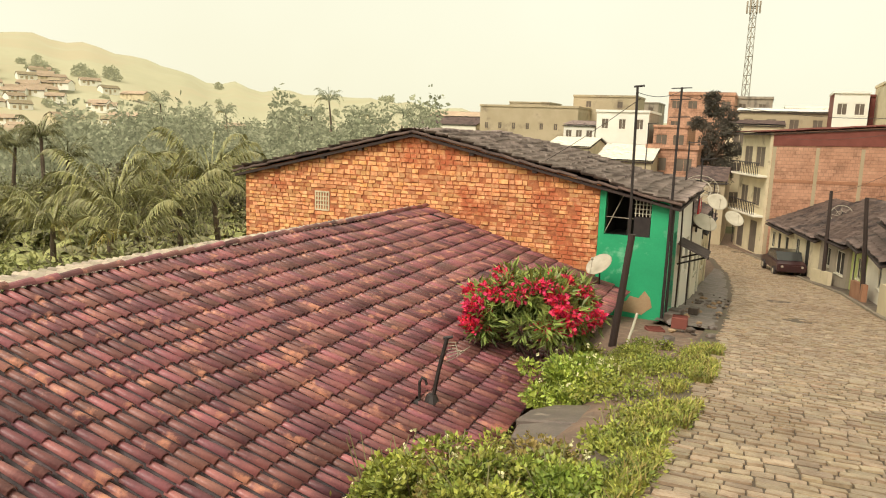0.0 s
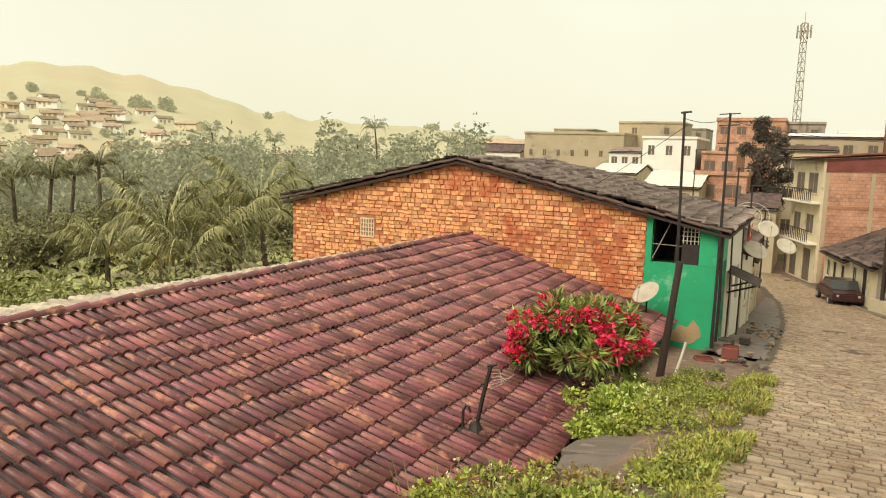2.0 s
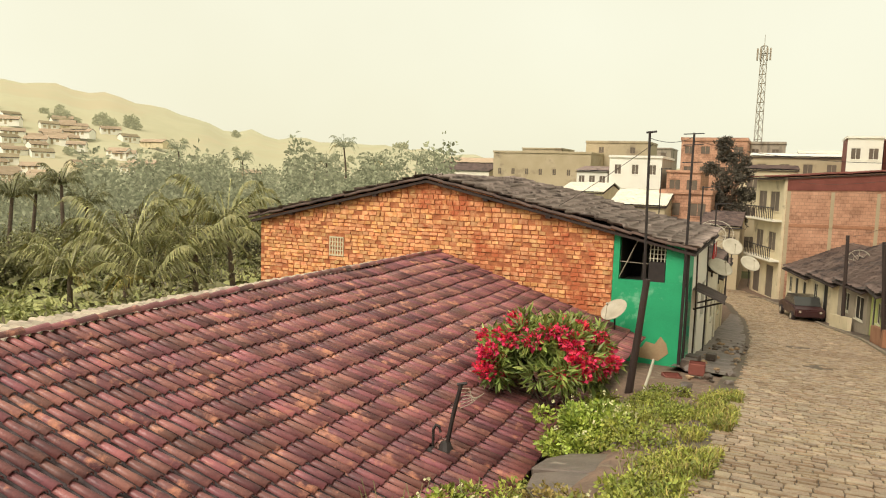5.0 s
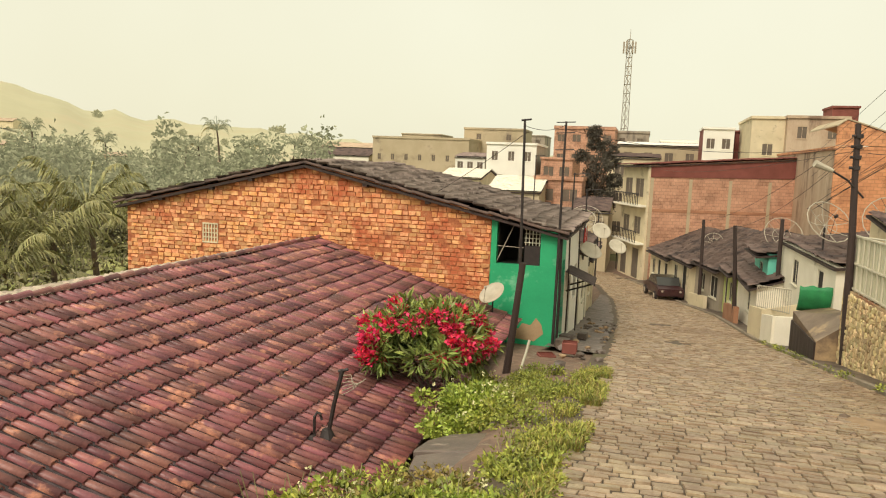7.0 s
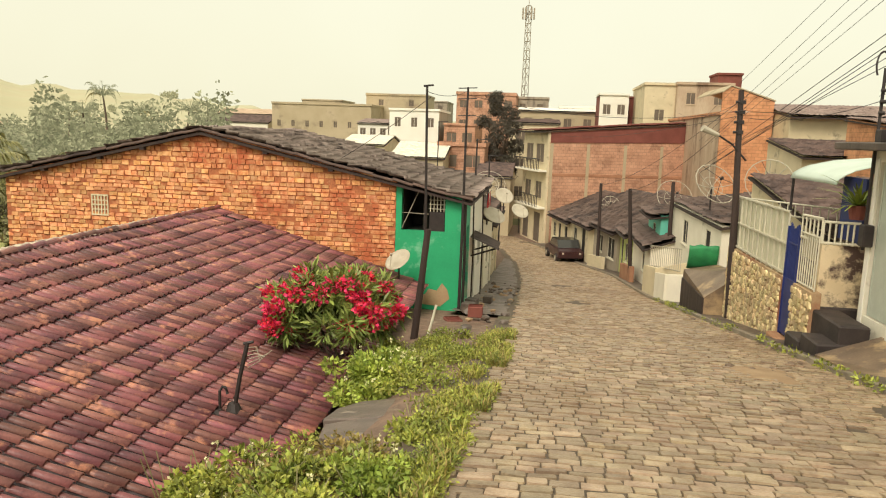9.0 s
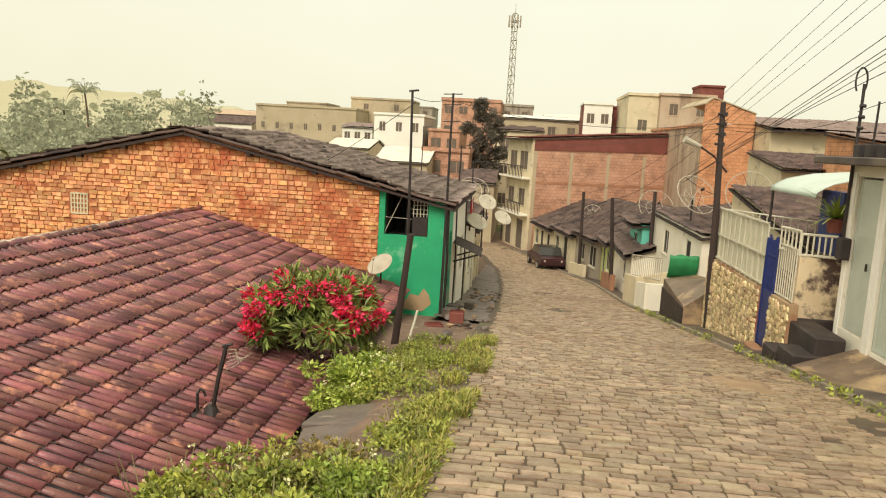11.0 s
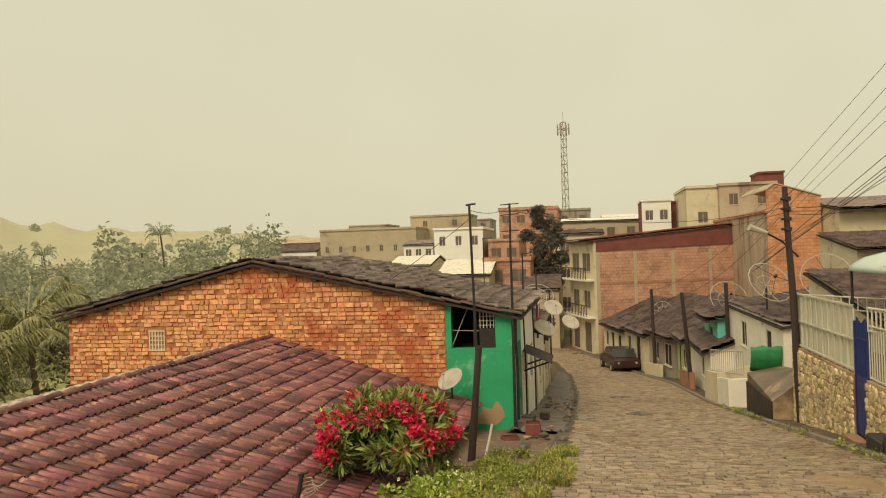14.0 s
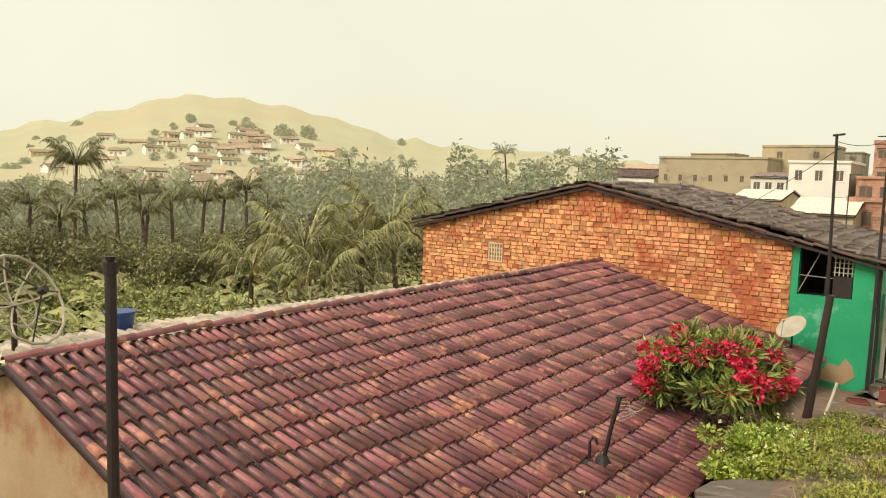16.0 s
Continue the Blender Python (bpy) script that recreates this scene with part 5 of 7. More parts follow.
def block(name, label, az0, az1, dist, el_top, base=-7.0, d=10, wall="tan", roof="flat", rise=0.4, tiles="grey", floors=2, n=4, side=None, rz=0, first=1.0, ww=1.0, over=0.15):
    """A far building that spans two bearings at a distance, as high as an elevation gives."""
    x0, x1 = dist * math.tan(radians(az0)), dist * math.tan(radians(az1))
    h = up(el_top, dist / math.cos(radians((az0 + az1) / 2))) - base - (0.3 if roof == "flat" else rise)
    wins = []
    if n:
        step = 2.9
        for k in range(floors):
            v = h - step * (k + 1) + first
            wins += W2(x1 - x0, n, v, v + 1.15, ww)
    # panes painted with room shade; frames in wall colour mimic low haze contrast
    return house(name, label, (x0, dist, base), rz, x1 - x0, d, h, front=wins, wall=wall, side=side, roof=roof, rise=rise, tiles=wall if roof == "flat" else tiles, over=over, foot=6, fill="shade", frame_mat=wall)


block("town_building", "tall weathered grey building with pipes and small windows", 9.6, 13.4, 76, 4.35, wall="stained", floors=3, n=2, rise=0.1, tiles="concrete", ww=0.9)
block("town_building", "faded yellow rendered building with stains", 7.3, 9.55, 77, 4.3, wall="cream", floors=1, n=1, rise=0.1, tiles="concrete", ww=1.0, first=-0.6)
block("town_building", "white two-window building with a red flank", 4.1, 6.2, 84, 3.5, wall="white_far", side="brick_red", floors=1, n=2, rise=0.05, tiles="white_far", first=0.8, ww=0.9, d=6)
block("town_building", "dark red brick side building", 6.25, 7.3, 86, 3.3, wall="brick_red", floors=0, n=0, rise=0.05, tiles="brick_red", d=6)
block("town_building", "tan flat building with a pale sheet roof", -1.9, 4.0, 90, 2.3, wall="tan", floors=1, n=4, rise=0.5, roof="gable", tiles="white_far")
block("town_building", "tan brick apartment building with a roof terrace", -6.7, -2.2, 112, 3.2, wall="brickwall", floors=3, n=4, rise=0.3, tiles="grey", ww=1.3)
block("town_building", "grey concrete building with an open top floor", -3.6, 0.3, 122, 3.0, wall="grey", floors=2, n=3, rise=0.2, tiles="grey")
block("town_building", "bright white house with shuttered windows", -11.8, -8.0, 86, 1.9, wall="white_far", side="grey", floors=2, n=3, rise=0.1, tiles="white_far", ww=0.8)
block("town_building", "small cream house with dark windows", -14.2, -11.9, 92, 1.0, wall="white_far", roof="gable", rise=0.6, tiles="tile_grey", floors=1, n=3, ww=0.8, first=1.2)
block("town_building", "long tan warehouse with small high windows", -20.6, -13.2, 128, 2.0, wall="tan", floors=1, n=7, rise=0.2, ww=0.7, first=-1.0)
block("town_building", "tan building with a raised grey top", -13.6, -9.0, 138, 2.9, wall="tan", floors=1, n=2, rise=0.2, tiles="grey")
block("town_building", "low open pavilion with a clay roof", -25.4, -20.9, 130, 0.95, wall="white", roof="gable", rise=1.4, tiles="tile_dark", floors=1, n=7, ww=2.0, first=0.5)
block("town_building", "pale sheet roofed shed", -11.6, -7.6, 62, -0.75, wall="tan", roof="gable", rise=1.2, tiles="white", floors=0, n=0, d=10)
block("town_building", "tan house among the town roofs", -8.0, -4.4, 66, -0.6, wall="brickwall", roof="flat", rise=0.2, floors=2, n=2, tiles="grey", ww=1.4)
block("town_building", "low brown house near the bend", -5.0, -2.3, 62, -2.2, wall="tan", roof="gable", rise=1.0, floors=1, n=2, tiles="tile_dark")
block("town_building", "yellow corner house with upper windows", -2.6, 1.2, 78, 1.5, wall="cream", roof="shed", rise=0.6, floors=3, n=2, tiles="tile_dark", ww=1.2)
block("town_building", "tan house low on the skyline", -18.4, -15.4, 150, 2.3, wall="tan", floors=1, n=3, rise=0.1)
block("town_building", "grey rendered house high on the skyline", -10.6, -7.4, 152, 2.5, wall="grey", floors=1, n=3, rise=0.1)
block("town_building", "pale low house on the skyline", -24.6, -19.2, 160, 1.4, wall="tan", floors=1, n=5, rise=1.2, roof="gable", tiles="clay_far")
block("town_building", "tan house with a pale roof on the rise", 1.2, 4.4, 112, 2.5, wall="tan", floors=1, n=3, rise=0.6, roof="gable", tiles="white")
block("town_building", "brown brick house on the rise", -7.6, -5.2, 84, 0.9, wall="brickwall", floors=2, n=2, rise=0.1, ww=1.2)
block("town_building", "cream house behind the roofs", -15.4, -12.2, 74, -0.3, wall="cream", floors=1, n=2, rise=0.9, roof="gable", tiles="white")
block("town_building", "small dark red room on a roof above the brick gable", 12.3, 13.9, 82, 5.05, wall="brick_red", floors=0, n=0, rise=0.05, d=4)
# orange brick gable and long grey roof to the side
og = house("brick_building", "orange brick gabled building with a long grey roof", (11.3, 50.0, -5.0), 0, 3.2, 20, 8.5, wall="brickorange", side="stained", roof="flat", rise=0.05, tiles="brickorange", over=0.02, foot=3)
bm = new_bm()
prism(bm, [(0, 8.76), (3.2, 8.76), (3.2, 9.4), (0.5, 10.3), (0, 9.9)], 0.0, 0.2)
part("gable", bm, "brickorange", og)
bm = new_bm()
vv = [(0.2, 0.21, 10.15), (3.4, -0.1, 9.5), (3.4, 8, 9.5), (0.2, 8, 10.15)]
prism(bm, [(-0.02, 9.92), (0.5, 10.32), (3.25, 9.42), (3.25, 9.5), (0.5, 10.4), (-0.02, 10.0)], -0.06, 8)
part("roof", bm, "tan", og)
house("long_building", "long low building with stained walls and a grey sheet roof", (14.6, 47.0, -4.0), 0, 16, 9, 7.5,
      front=[("win", 1.0, 2.2, 3.2, 4.6), ("win", 6.4, 8.0, 4.6, 6.0), ("win", 9.5, 11.5, 4.6, 5.8), ("win", 13, 14.6, 4.6, 5.8)], wall="cream", roof="shed", rise=1.0, tiles="tile_grey", foot=3, over=0.8)
house("veranda_house", "cream house with a dark open veranda and brick pillars", (13.2, 40.0, -4.0), 0, 8, 6, 5.2,
      front=[("win", 0.4, 1.7, 3.6, 4.7), ("win", 2.1, 3.0, 3.6, 4.7), ("win", 3.6, 5.4, 3.6, 4.7)], wall="cream", roof="shed", rise=0.8, tiles="tile_dark", foot=3, over=0.5)
house("red_roof_house", "brick house with red wall and pale blind", (15.2, 34.0, -3.0), 0, 9, 6, 5.6,
      front=[("win", 0.5, 2.4, 3.9, 5.1), ("win", 4.0, 5.4, 3.8, 5.0)], wall="brickorange", roof="shed", rise=0.5, tiles="tile_grey", foot=3, over=0.6, fill="sheet")
# tiled roof and curved sheet canopy behind the terrace
house("back_house", "low house with a brown tile roof behind the terrace", (6.6, 17.2, -2.6), 0, 6.0, 7, 2.2, wall="cream", roof="shed", rise=1.1, tiles="tile_dark", foot=1, over=0.4,
      front=[("door", 1.0, 1.9, 0, 2.0)])
vs, fs = [], []
for i in range(17):
    a = math.pi * i / 16
    for k in range(9):
        vs.append((7.62 + 2.0 * math.cos(math.pi - a), 15.0 + k * 0.33, 0.95 + 0.5 * math.sin(a) + (0.012 if i % 2 else 0)))
for i in range(16):
    for k in range(8):
        fs.append((i * 9 + k, i * 9 + k + 1, i * 9 + k + 10, i * 9 + k + 9)[::-1])
cp = thing("canopy", "curved pale sheet canopy over the terrace", "canopy", (7.6, 16.5, 0.5))
so = pyd("sheet", [Vector(v) - Vector((7.6, 16.5, 0.5)) for v in vs], fs, "canopy", cp, "", True).modifiers.new("thick", "SOLIDIFY")
so.thickness = 0.02
for x, y in ((9.55, 15.3), (9.55, 17.6), (5.68, 17.6)):
    bm = new_bm()
    tube(bm, (x, y, -1.1), (x, y, 0.95), 0.03)
    part("post", relb(bm, Vector((7.6, 16.5, 0.5))), "black", cp)
bm = new_bm()
box(bm, 5.95, 6.01, 14.45, 15.5, -0.119, 1.1)
tagged(part("blue_screen", bm, "blue"), "dark blue screen beside the garage wall", "screen")

# ---- lattice mast ----
tx, ty = ray(-1.55, 150)
tower = thing("radio_mast", "tall slender steel lattice radio mast", "mast", (tx, ty, -7))
th = up(9.6, 150) + 7
legs = [(math.cos(a), math.sin(a)) for a in (0.5, 2.6, 4.7)]
for c, s in legs:
    bm = new_bm()
    tube(bm, (c * 0.95, s * 0.95, 0), (c * 0.6, s * 0.6, th), 0.09, 0.06, 5)
    part("leg", bm, "grey", tower)
bm = new_bm()
n = 20
for k in range(n):
    z0, z1 = th * k / n, th * (k + 1) / n
    r0, r1 = 0.95 - 0.35 * k / n, 0.95 - 0.35 * (k + 1) / n
    for i in range(3):
        (c0, s0), (c1, s1) = legs[i], legs[(i + 1) % 3]
        tube(bm, (c0 * r0, s0 * r0, z0), (c1 * r1, s1 * r1, z1), 0.05, 0.05, 4)
        tube(bm, (c0 * r1, s0 * r1, z1), (c1 * r1, s1 * r1, z1), 0.05, 0.05, 4)
part("lattice", bm, "grey", tower)
for k in range(6):
    bm = new_bm()
    a = k * math.pi / 3
    box(bm, 1.1 * math.cos(a) - 0.15, 1.1 * math.cos(a) + 0.15, 1.1 * math.sin(a) - 0.15, 1.1 * math.sin(a) + 0.15, th - 2.6, th - 0.4)
    tube(bm, (0, 0, th - 1.4), (1.1 * math.cos(a), 1.1 * math.sin(a), th - 1.4), 0.06, 0.06, 4)
    part("antenna_panel", bm, "grey", tower)
bm = new_bm()
tube(bm, (0, 0, th), (0, 0, th + 2), 0.06, 0.04, 5)
part("spike", bm, "grey", tower)

# ---- houses on the hillside ----
protos = []
# pale clay roofs and tan openings carry painted haze
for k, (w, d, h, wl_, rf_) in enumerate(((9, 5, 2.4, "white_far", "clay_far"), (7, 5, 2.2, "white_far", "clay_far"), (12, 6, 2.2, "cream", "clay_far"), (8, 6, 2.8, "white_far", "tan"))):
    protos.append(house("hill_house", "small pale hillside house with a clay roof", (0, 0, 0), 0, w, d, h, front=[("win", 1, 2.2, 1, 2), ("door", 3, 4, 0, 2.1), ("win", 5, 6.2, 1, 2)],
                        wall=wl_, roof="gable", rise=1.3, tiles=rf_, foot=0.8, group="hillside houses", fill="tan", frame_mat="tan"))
rnd = random.Random(5)
spots = []
for k in range(78):
    spots.append((rnd.triangular(-63, -46.5, -53), rnd.uniform(225, 400)))
spots += [(-52.5, 215), (-57.4, 222), (-60.4, 214), (-50.3, 230), (-40, 330), (-36, 300), (-33, 320), (-65, 330), (-66, 380), (-62, 410)]
for k, (az, r) in enumerate(spots):
    x, y = ray(az, r)
    z = float(hill_z(x, y)) + 0.1
    m = pose(x, y, z, 0, 0, -az + rnd.uniform(-35, 35))
    if k < 4:
        protos[k].matrix_basis = m
    else:
        copy_thing(protos[k % 4], m)

# ---- plants ----
def leaves(n, centre, radii, size, rng, shell=0.55, droop=0.3, slim=0.45):
    """n leaves as folded diamonds round a centre, denser to the outside, with an uneven outline."""
    d = rng.normal(size=(n, 3))
    d /= np.linalg.norm(d, axis=1)[:, None]
    k = (shell + (1 - shell) * rng.random(n)) * (0.82 + 0.3 * np.sin(d[:, 0] * 5 + d[:, 2] * 4 + centre[0]) * np.cos(d[:, 1] * 4 + centre[1]))
    p = np.asarray(centre) + d * np.asarray(radii) * k[:, None]
    a = d + rng.normal(size=(n, 3)) * 0.6
    a[:, 2] -= droop
    a /= np.linalg.norm(a, axis=1)[:, None]
    b = np.cross(a, rng.normal(size=(n, 3)))
    b /= np.linalg.norm(b, axis=1)[:, None]
    c = np.cross(a, b)
    s = size * (0.6 + 0.8 * rng.random(n))[:, None]
    v = np.stack([p, p + a * s * 0.5 + b * s * slim * 0.5 + c * s * 0.06, p + a * s, p + a * s * 0.5 - b * s * slim * 0.5 + c * s * 0.06], 1).reshape(-1, 3)
    return v


def leaf_part(name, v, material, parent, label=""):
    n = len(v) // 4
    return pyd(name, v.tolist(), np.arange(n * 4).reshape(n, 4).tolist(), material, parent, label)


def frond(rng, length, arch, lift, width=0.25, n=34):
    """One palm frond along +x: a rib that arches over and two rows of hanging leaflets."""
    v, f = [], []
    pts = []
    for i in range(n + 1):
        u = i / n
        pts.append((length * (u - 0.12 * u * u), 0, lift * length * math.sin(u * 1.6) - arch * length * u ** 2.4))
    for i in range(n):
        (x0, _, z0), (x1, _, z1) = pts[i], pts[i + 1]
        w = 0.03 * (1 - i / n) + 0.008
        o = len(v)
        v += [(x0, -w, z0), (x0, w, z0), (x1, w, z1), (x1, -w, z1)]
        f.append((o, o + 1, o + 2, o + 3))
        if i < 2:
            continue
        u = i / n
        ll = length * width * math.sin(min(1, u * 1.15) * math.pi * 0.86 + 0.25)
        for sgn in (-1, 1):
            back = ll * (0.45 + 0.2 * rng.random())
            hang = ll * (0.3 + 0.5 * rng.random())
            mx2, my2, mz2 = x0 + back * 0.5, sgn * ll * 0.45, z0 - hang * 0.12
            tx2, ty2, tz2 = x0 + back, sgn * ll * 0.62, z0 - hang
            hw = 0.042 * length / 3
            o = len(v)
            v += [(x0, 0, z0), (mx2 - hw, my2, mz2), (tx2, ty2, tz2), (mx2 + hw, my2, mz2)]
            f.append((o, o + 1, o + 2, o + 3))
    return v, f


def palm(rng, height, flen, nf, leaf="leaf", label="coconut palm with arching green fronds", full=False):
    e = thing("palm_tree", label, "palm tree", (0, 0, 0), "palms of the valley")
    bm = new_bm()
    lean = 0.06 * height
    pts = [(lean * (k / 6) ** 2, 0, height * k / 6) for k in range(7)]
    for a, b in zip(pts, pts[1:]):
        i = pts.index(a)
        tube(bm, a, b, 0.2 - 0.018 * i, 0.2 - 0.018 * (i + 1), 8)
    part("trunk", bm, "trunk", e)
    for k in range(nf):
        young = k / nf
        v, f = frond(rng, flen * (0.8 + 0.3 * rng.random()), (1.15 - 1.0 * young if full else 0.95 - 0.7 * young) + 0.12 * rng.random(), 0.42 + (0.6 if full else 0.62) * young)
        az = k * 2.4 + rng.random() * 0.4
        c, s = math.cos(az), math.sin(az)
        pyd("frond", [(lean + x * c - y * s, x * s + y * c, height + z) for x, y, z in v], f, leaf if k > 2 else "grass_dry" if k == 0 else leaf, e)
    return e


rng = np.random.default_rng(4)
# the last palm's fronds glow: haze painted into their colour
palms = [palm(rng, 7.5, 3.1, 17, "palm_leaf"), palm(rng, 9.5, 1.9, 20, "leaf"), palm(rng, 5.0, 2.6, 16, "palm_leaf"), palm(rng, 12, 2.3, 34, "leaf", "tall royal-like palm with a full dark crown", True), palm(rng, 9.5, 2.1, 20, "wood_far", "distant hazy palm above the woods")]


def crown_at(az, el, dist):
    x, y = ray(az, dist)
    return x, y, up(el, dist)


# bearing, elevation of the crown's heart, distance, kind
PALMS = [(-63.6, 0.0, 70, 3), (-48.3, -6.1, 33, 0), (-43.0, -6.5, 33, 0), (-40.0, -4.3, 36, 0), (-45.6, -8.4, 31, 2), (-51.5, -7.6, 36, 2), (-37.4, -5.6, 40, 0),
         (-66.6, -2.8, 62, 1), (-60.5, -2.4, 62, 1), (-58.6, -2.0, 66, 1), (-56.9, -2.4, 64, 1), (-55.3, -2.4, 62, 1), (-53.9, -2.2, 66, 1), (-51.7, -1.5, 64, 1), (-62.2, -3.2, 58, 1), (-68.4, -3.4, 60, 1),
         (-64.6, -3.8, 56, 1), (-59.4, -3.4, 58, 1), (-50.4, -3.0, 66, 1), (-31.8, 1.85, 120, 1), (-33.2, 0.6, 122, 1), (-30.0, 0.7, 118, 1), (-26.8, 1.0, 126, 1), (-34.4, 0.6, 130, 1), (-44.0, 1.2, 150, 1),
         (-39.4, 0.6, 150, 1), (-41.5, 0.3, 135, 1), (-36.2, 0.2, 140, 1), (-28.6, 0.2, 124, 1)]
heights = [7.5, 9.5, 5.0, 12, 9.5]
used = [False] * 5
for k, (az, el, dist, kind) in enumerate(PALMS):
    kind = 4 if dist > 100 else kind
    x, y, z = crown_at(az, el, dist)
    s = 1.12 if dist < 50 else 1.3
    m = pose(x, y, z - heights[kind] * s, 0, 0, (k * 67) % 360)
    ob = palms[kind] if not used[kind] else copy_thing(palms[kind], m)
    used[kind] = True
    ob.matrix_basis = m
    ob.scale = (s, s, s)


def banana(rng):
    e = thing("banana_plant", "banana plant with broad bright green leaves", "banana plant", (0, 0, 0), "banana plants of the valley")
    bm = new_bm()
    tube(bm, (0, 0, 0), (0.1, 0, 2.2), 0.16, 0.1, 7)
    part("stem", bm, "leaf", e)
    for k in range(9):
        v, f = [], []
        L, az, rise = 2.0 + 0.6 * rng.random(), k * 2.4 + rng.random(), 0.25 + 0.5 * rng.random()
        c, s = math.cos(az), math.sin(az)
        for i in range(7):
            u = i / 6
            w = 0.34 * math.sin(min(1, u * 0.95 + 0.08) * math.pi) ** 0.6
            x, z = L * (u - 0.2 * u * u), L * (rise * 1.6 * u - 0.95 * u * u)
            for yy, dz in ((-w, -0.4 * w), (0, 0), (w, -0.4 * w)):
                v.append((0.1 + x * c - yy * s, x * s + yy * c, 2.1 + z + dz))
        for i in range(6):
            for q in range(2):
                f.append((i * 3 + q, i * 3 + q + 1, i * 3 + q + 4, i * 3 + q + 3))
        pyd("leaf", v, f, "leaf_light" if k % 3 else "leaf", e)
    return e


bananas = [banana(rng), banana(rng)]
count = 0
for k in range(190):
    az = rng.uniform(-72, -34)
    dist = rng.uniform(33, 66)
    x, y = ray(az, dist)
    if x > -15.5:
        continue
    z = float(land_z(x, y))
    z = max(z, up(-11.0 + 0.1 * (dist - 26), dist) - 3.0) if dist < 60 else z
    m = pose(x, y, float(land_z(x, y)), 0, 0, rng.uniform(0, 360))
    s = rng.uniform(0.75, 1.15)
    ob = bananas[count] if count < 2 else copy_thing(bananas[count % 2], m)
    ob.matrix_basis = m
    ob.scale = (s, s, s)
    count += 1


def tree(rng, name, label, h, rad, n, size, leaf, group=""):
    e = thing(name, label, "tree", (0, 0, 0), group)
    bm = new_bm()
    tube(bm, (0, 0, -0.5), (0.1, 0, h * 0.5), 0.16 + h * 0.012, 0.1 + h * 0.006, 8)
    for k in range(5):
        a = k * 1.26 + rng.random()
        tube(bm, (0.1, 0, h * 0.4), (rad * 0.6 * math.cos(a), rad * 0.6 * math.sin(a), h * (0.6 + 0.25 * rng.random())), 0.09, 0.03, 6)
    part("trunk", bm, "trunk", e)
    clumps = []
    nc = 14
    for k in range(nc):
        a, rr = k * 2.4, rad * (0.25 + 0.5 * rng.random())
        c = (rr * math.cos(a), rr * math.sin(a), h * (0.22 + 0.68 * (k + rng.random()) / nc))
        q = rad * (0.32 + 0.2 * rng.random())
        clumps.append(leaves(n // nc, c, (q, q, q * 0.8), size, rng, shell=0.4))
    leaf_part("crown", np.concatenate(clumps), leaf, e)
    return e


extra = [(-70.0 + 0.95 * k, 47 + (k * 7) % 13, (0, 2, 2, 0, 2)[k % 5]) for k in range(23)]
broad = [tree(rng, "broadleaf_tree", "dense broadleaf tree with a rounded dark crown", 7, 3.0, 3600, 0.30, "leaf"), tree(rng, "broadleaf_tree", "dark mango tree with a heavy crown", 7, 3.0, 3800, 0.30, "leaf_dark"),
         tree(rng, "shrub_tree", "light green leafy shrub of the valley", 4.2, 2.4, 2200, 0.26, "leaf_light"),
         tree(rng, "street_tree", "tall dense dark tree among the town houses", 11.0, 2.5, 17000, 0.2, "bark_dark")]
spots = [(-46.9, 50, 1), (-44.2, 48, 1), (-48.5, 55, 0), (-64, 44, 2), (-60, 40, 2), (-56, 38, 2), (-52, 36, 2), (-49, 33, 2), (-45.5, 31, 2), (-67, 36, 2), (-70, 46, 0), (-42.5, 52, 0), (-54, 48, 0), (-58, 52, 2),
         (-62, 55, 0), (-66, 54, 0), (-50.5, 62, 1), (-39, 54, 1), (-36.2, 60, 0), (-33.0, 70, 0), (-27.8, 60, 1), (-57, 32, 2), (-62, 31, 2), (-53, 28, 2), (-68, 28, 2), (-3.25, 72, 3)]
spots += extra
made = [0, 0, 0, 0]
for k, (az, dist, kind) in enumerate(spots):
    x, y = ray(az, dist)
    z = float(land_z(x, y)) if x < -6 else -5.2
    s = (rng.uniform(0.7, 0.85) if kind < 2 and az < -47.5 else rng.uniform(0.75, 1.0)) if x < -6 else 1.05
    if -27.9 < az < -27.7:
        z, s = -6.0, 0.95
    m = pose(x, y, z, 0, 0, rng.uniform(0, 360))
    ob = broad[kind] if not made[kind] else copy_thing(broad[kind], m)
    made[kind] = 1
    ob.matrix_basis = m
    ob.scale = (s, s, s)
# far woods and undergrowth: uncountable
parts_v = []
for k in range(430):
    az, dist = rng.uniform(-72, -24), rng.uniform(85, 215)
    x, y = ray(az, dist)
    h = rng.uniform(6, 11.5) * (1.25 if az > -50 else 0.85)
    q = rng.uniform(2.5, 4.5)
    z = float(land_z(x, y)) if dist < 200 else float(hill_z(x, y))
    for c in range(3):
        parts_v.append(leaves(230, (x + rng.normal() * 1.5, y + rng.normal() * 1.5, z + h * (0.4 + 0.19 * c)), (q * (1.1 - 0.25 * c), q * (1.1 - 0.25 * c), h * 0.24), 0.55, rng, shell=0.3, droop=0.5, slim=0.6))
# far crowns take the pale glowing colour that stands in for haze
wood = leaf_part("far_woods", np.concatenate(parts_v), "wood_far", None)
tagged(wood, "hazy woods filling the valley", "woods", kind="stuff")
parts_v = []
for k in range(700):
    az, dist = rng.uniform(-74, -33), rng.uniform(19, 84)
    x, y = ray(az, dist)
    if x > -15.2:
        continue
    z = float(land_z(x, y))
    q = rng.uniform(0.8, 1.7) if dist < 42 else rng.uniform(1.4, 2.7)
    parts_v.append(leaves(150 if dist < 42 else 260, (x, y, z + q * (0.6 + 0.5 * rng.random())), (q, q, q * 1.2), 0.22, rng, droop=0.1, slim=0.4))
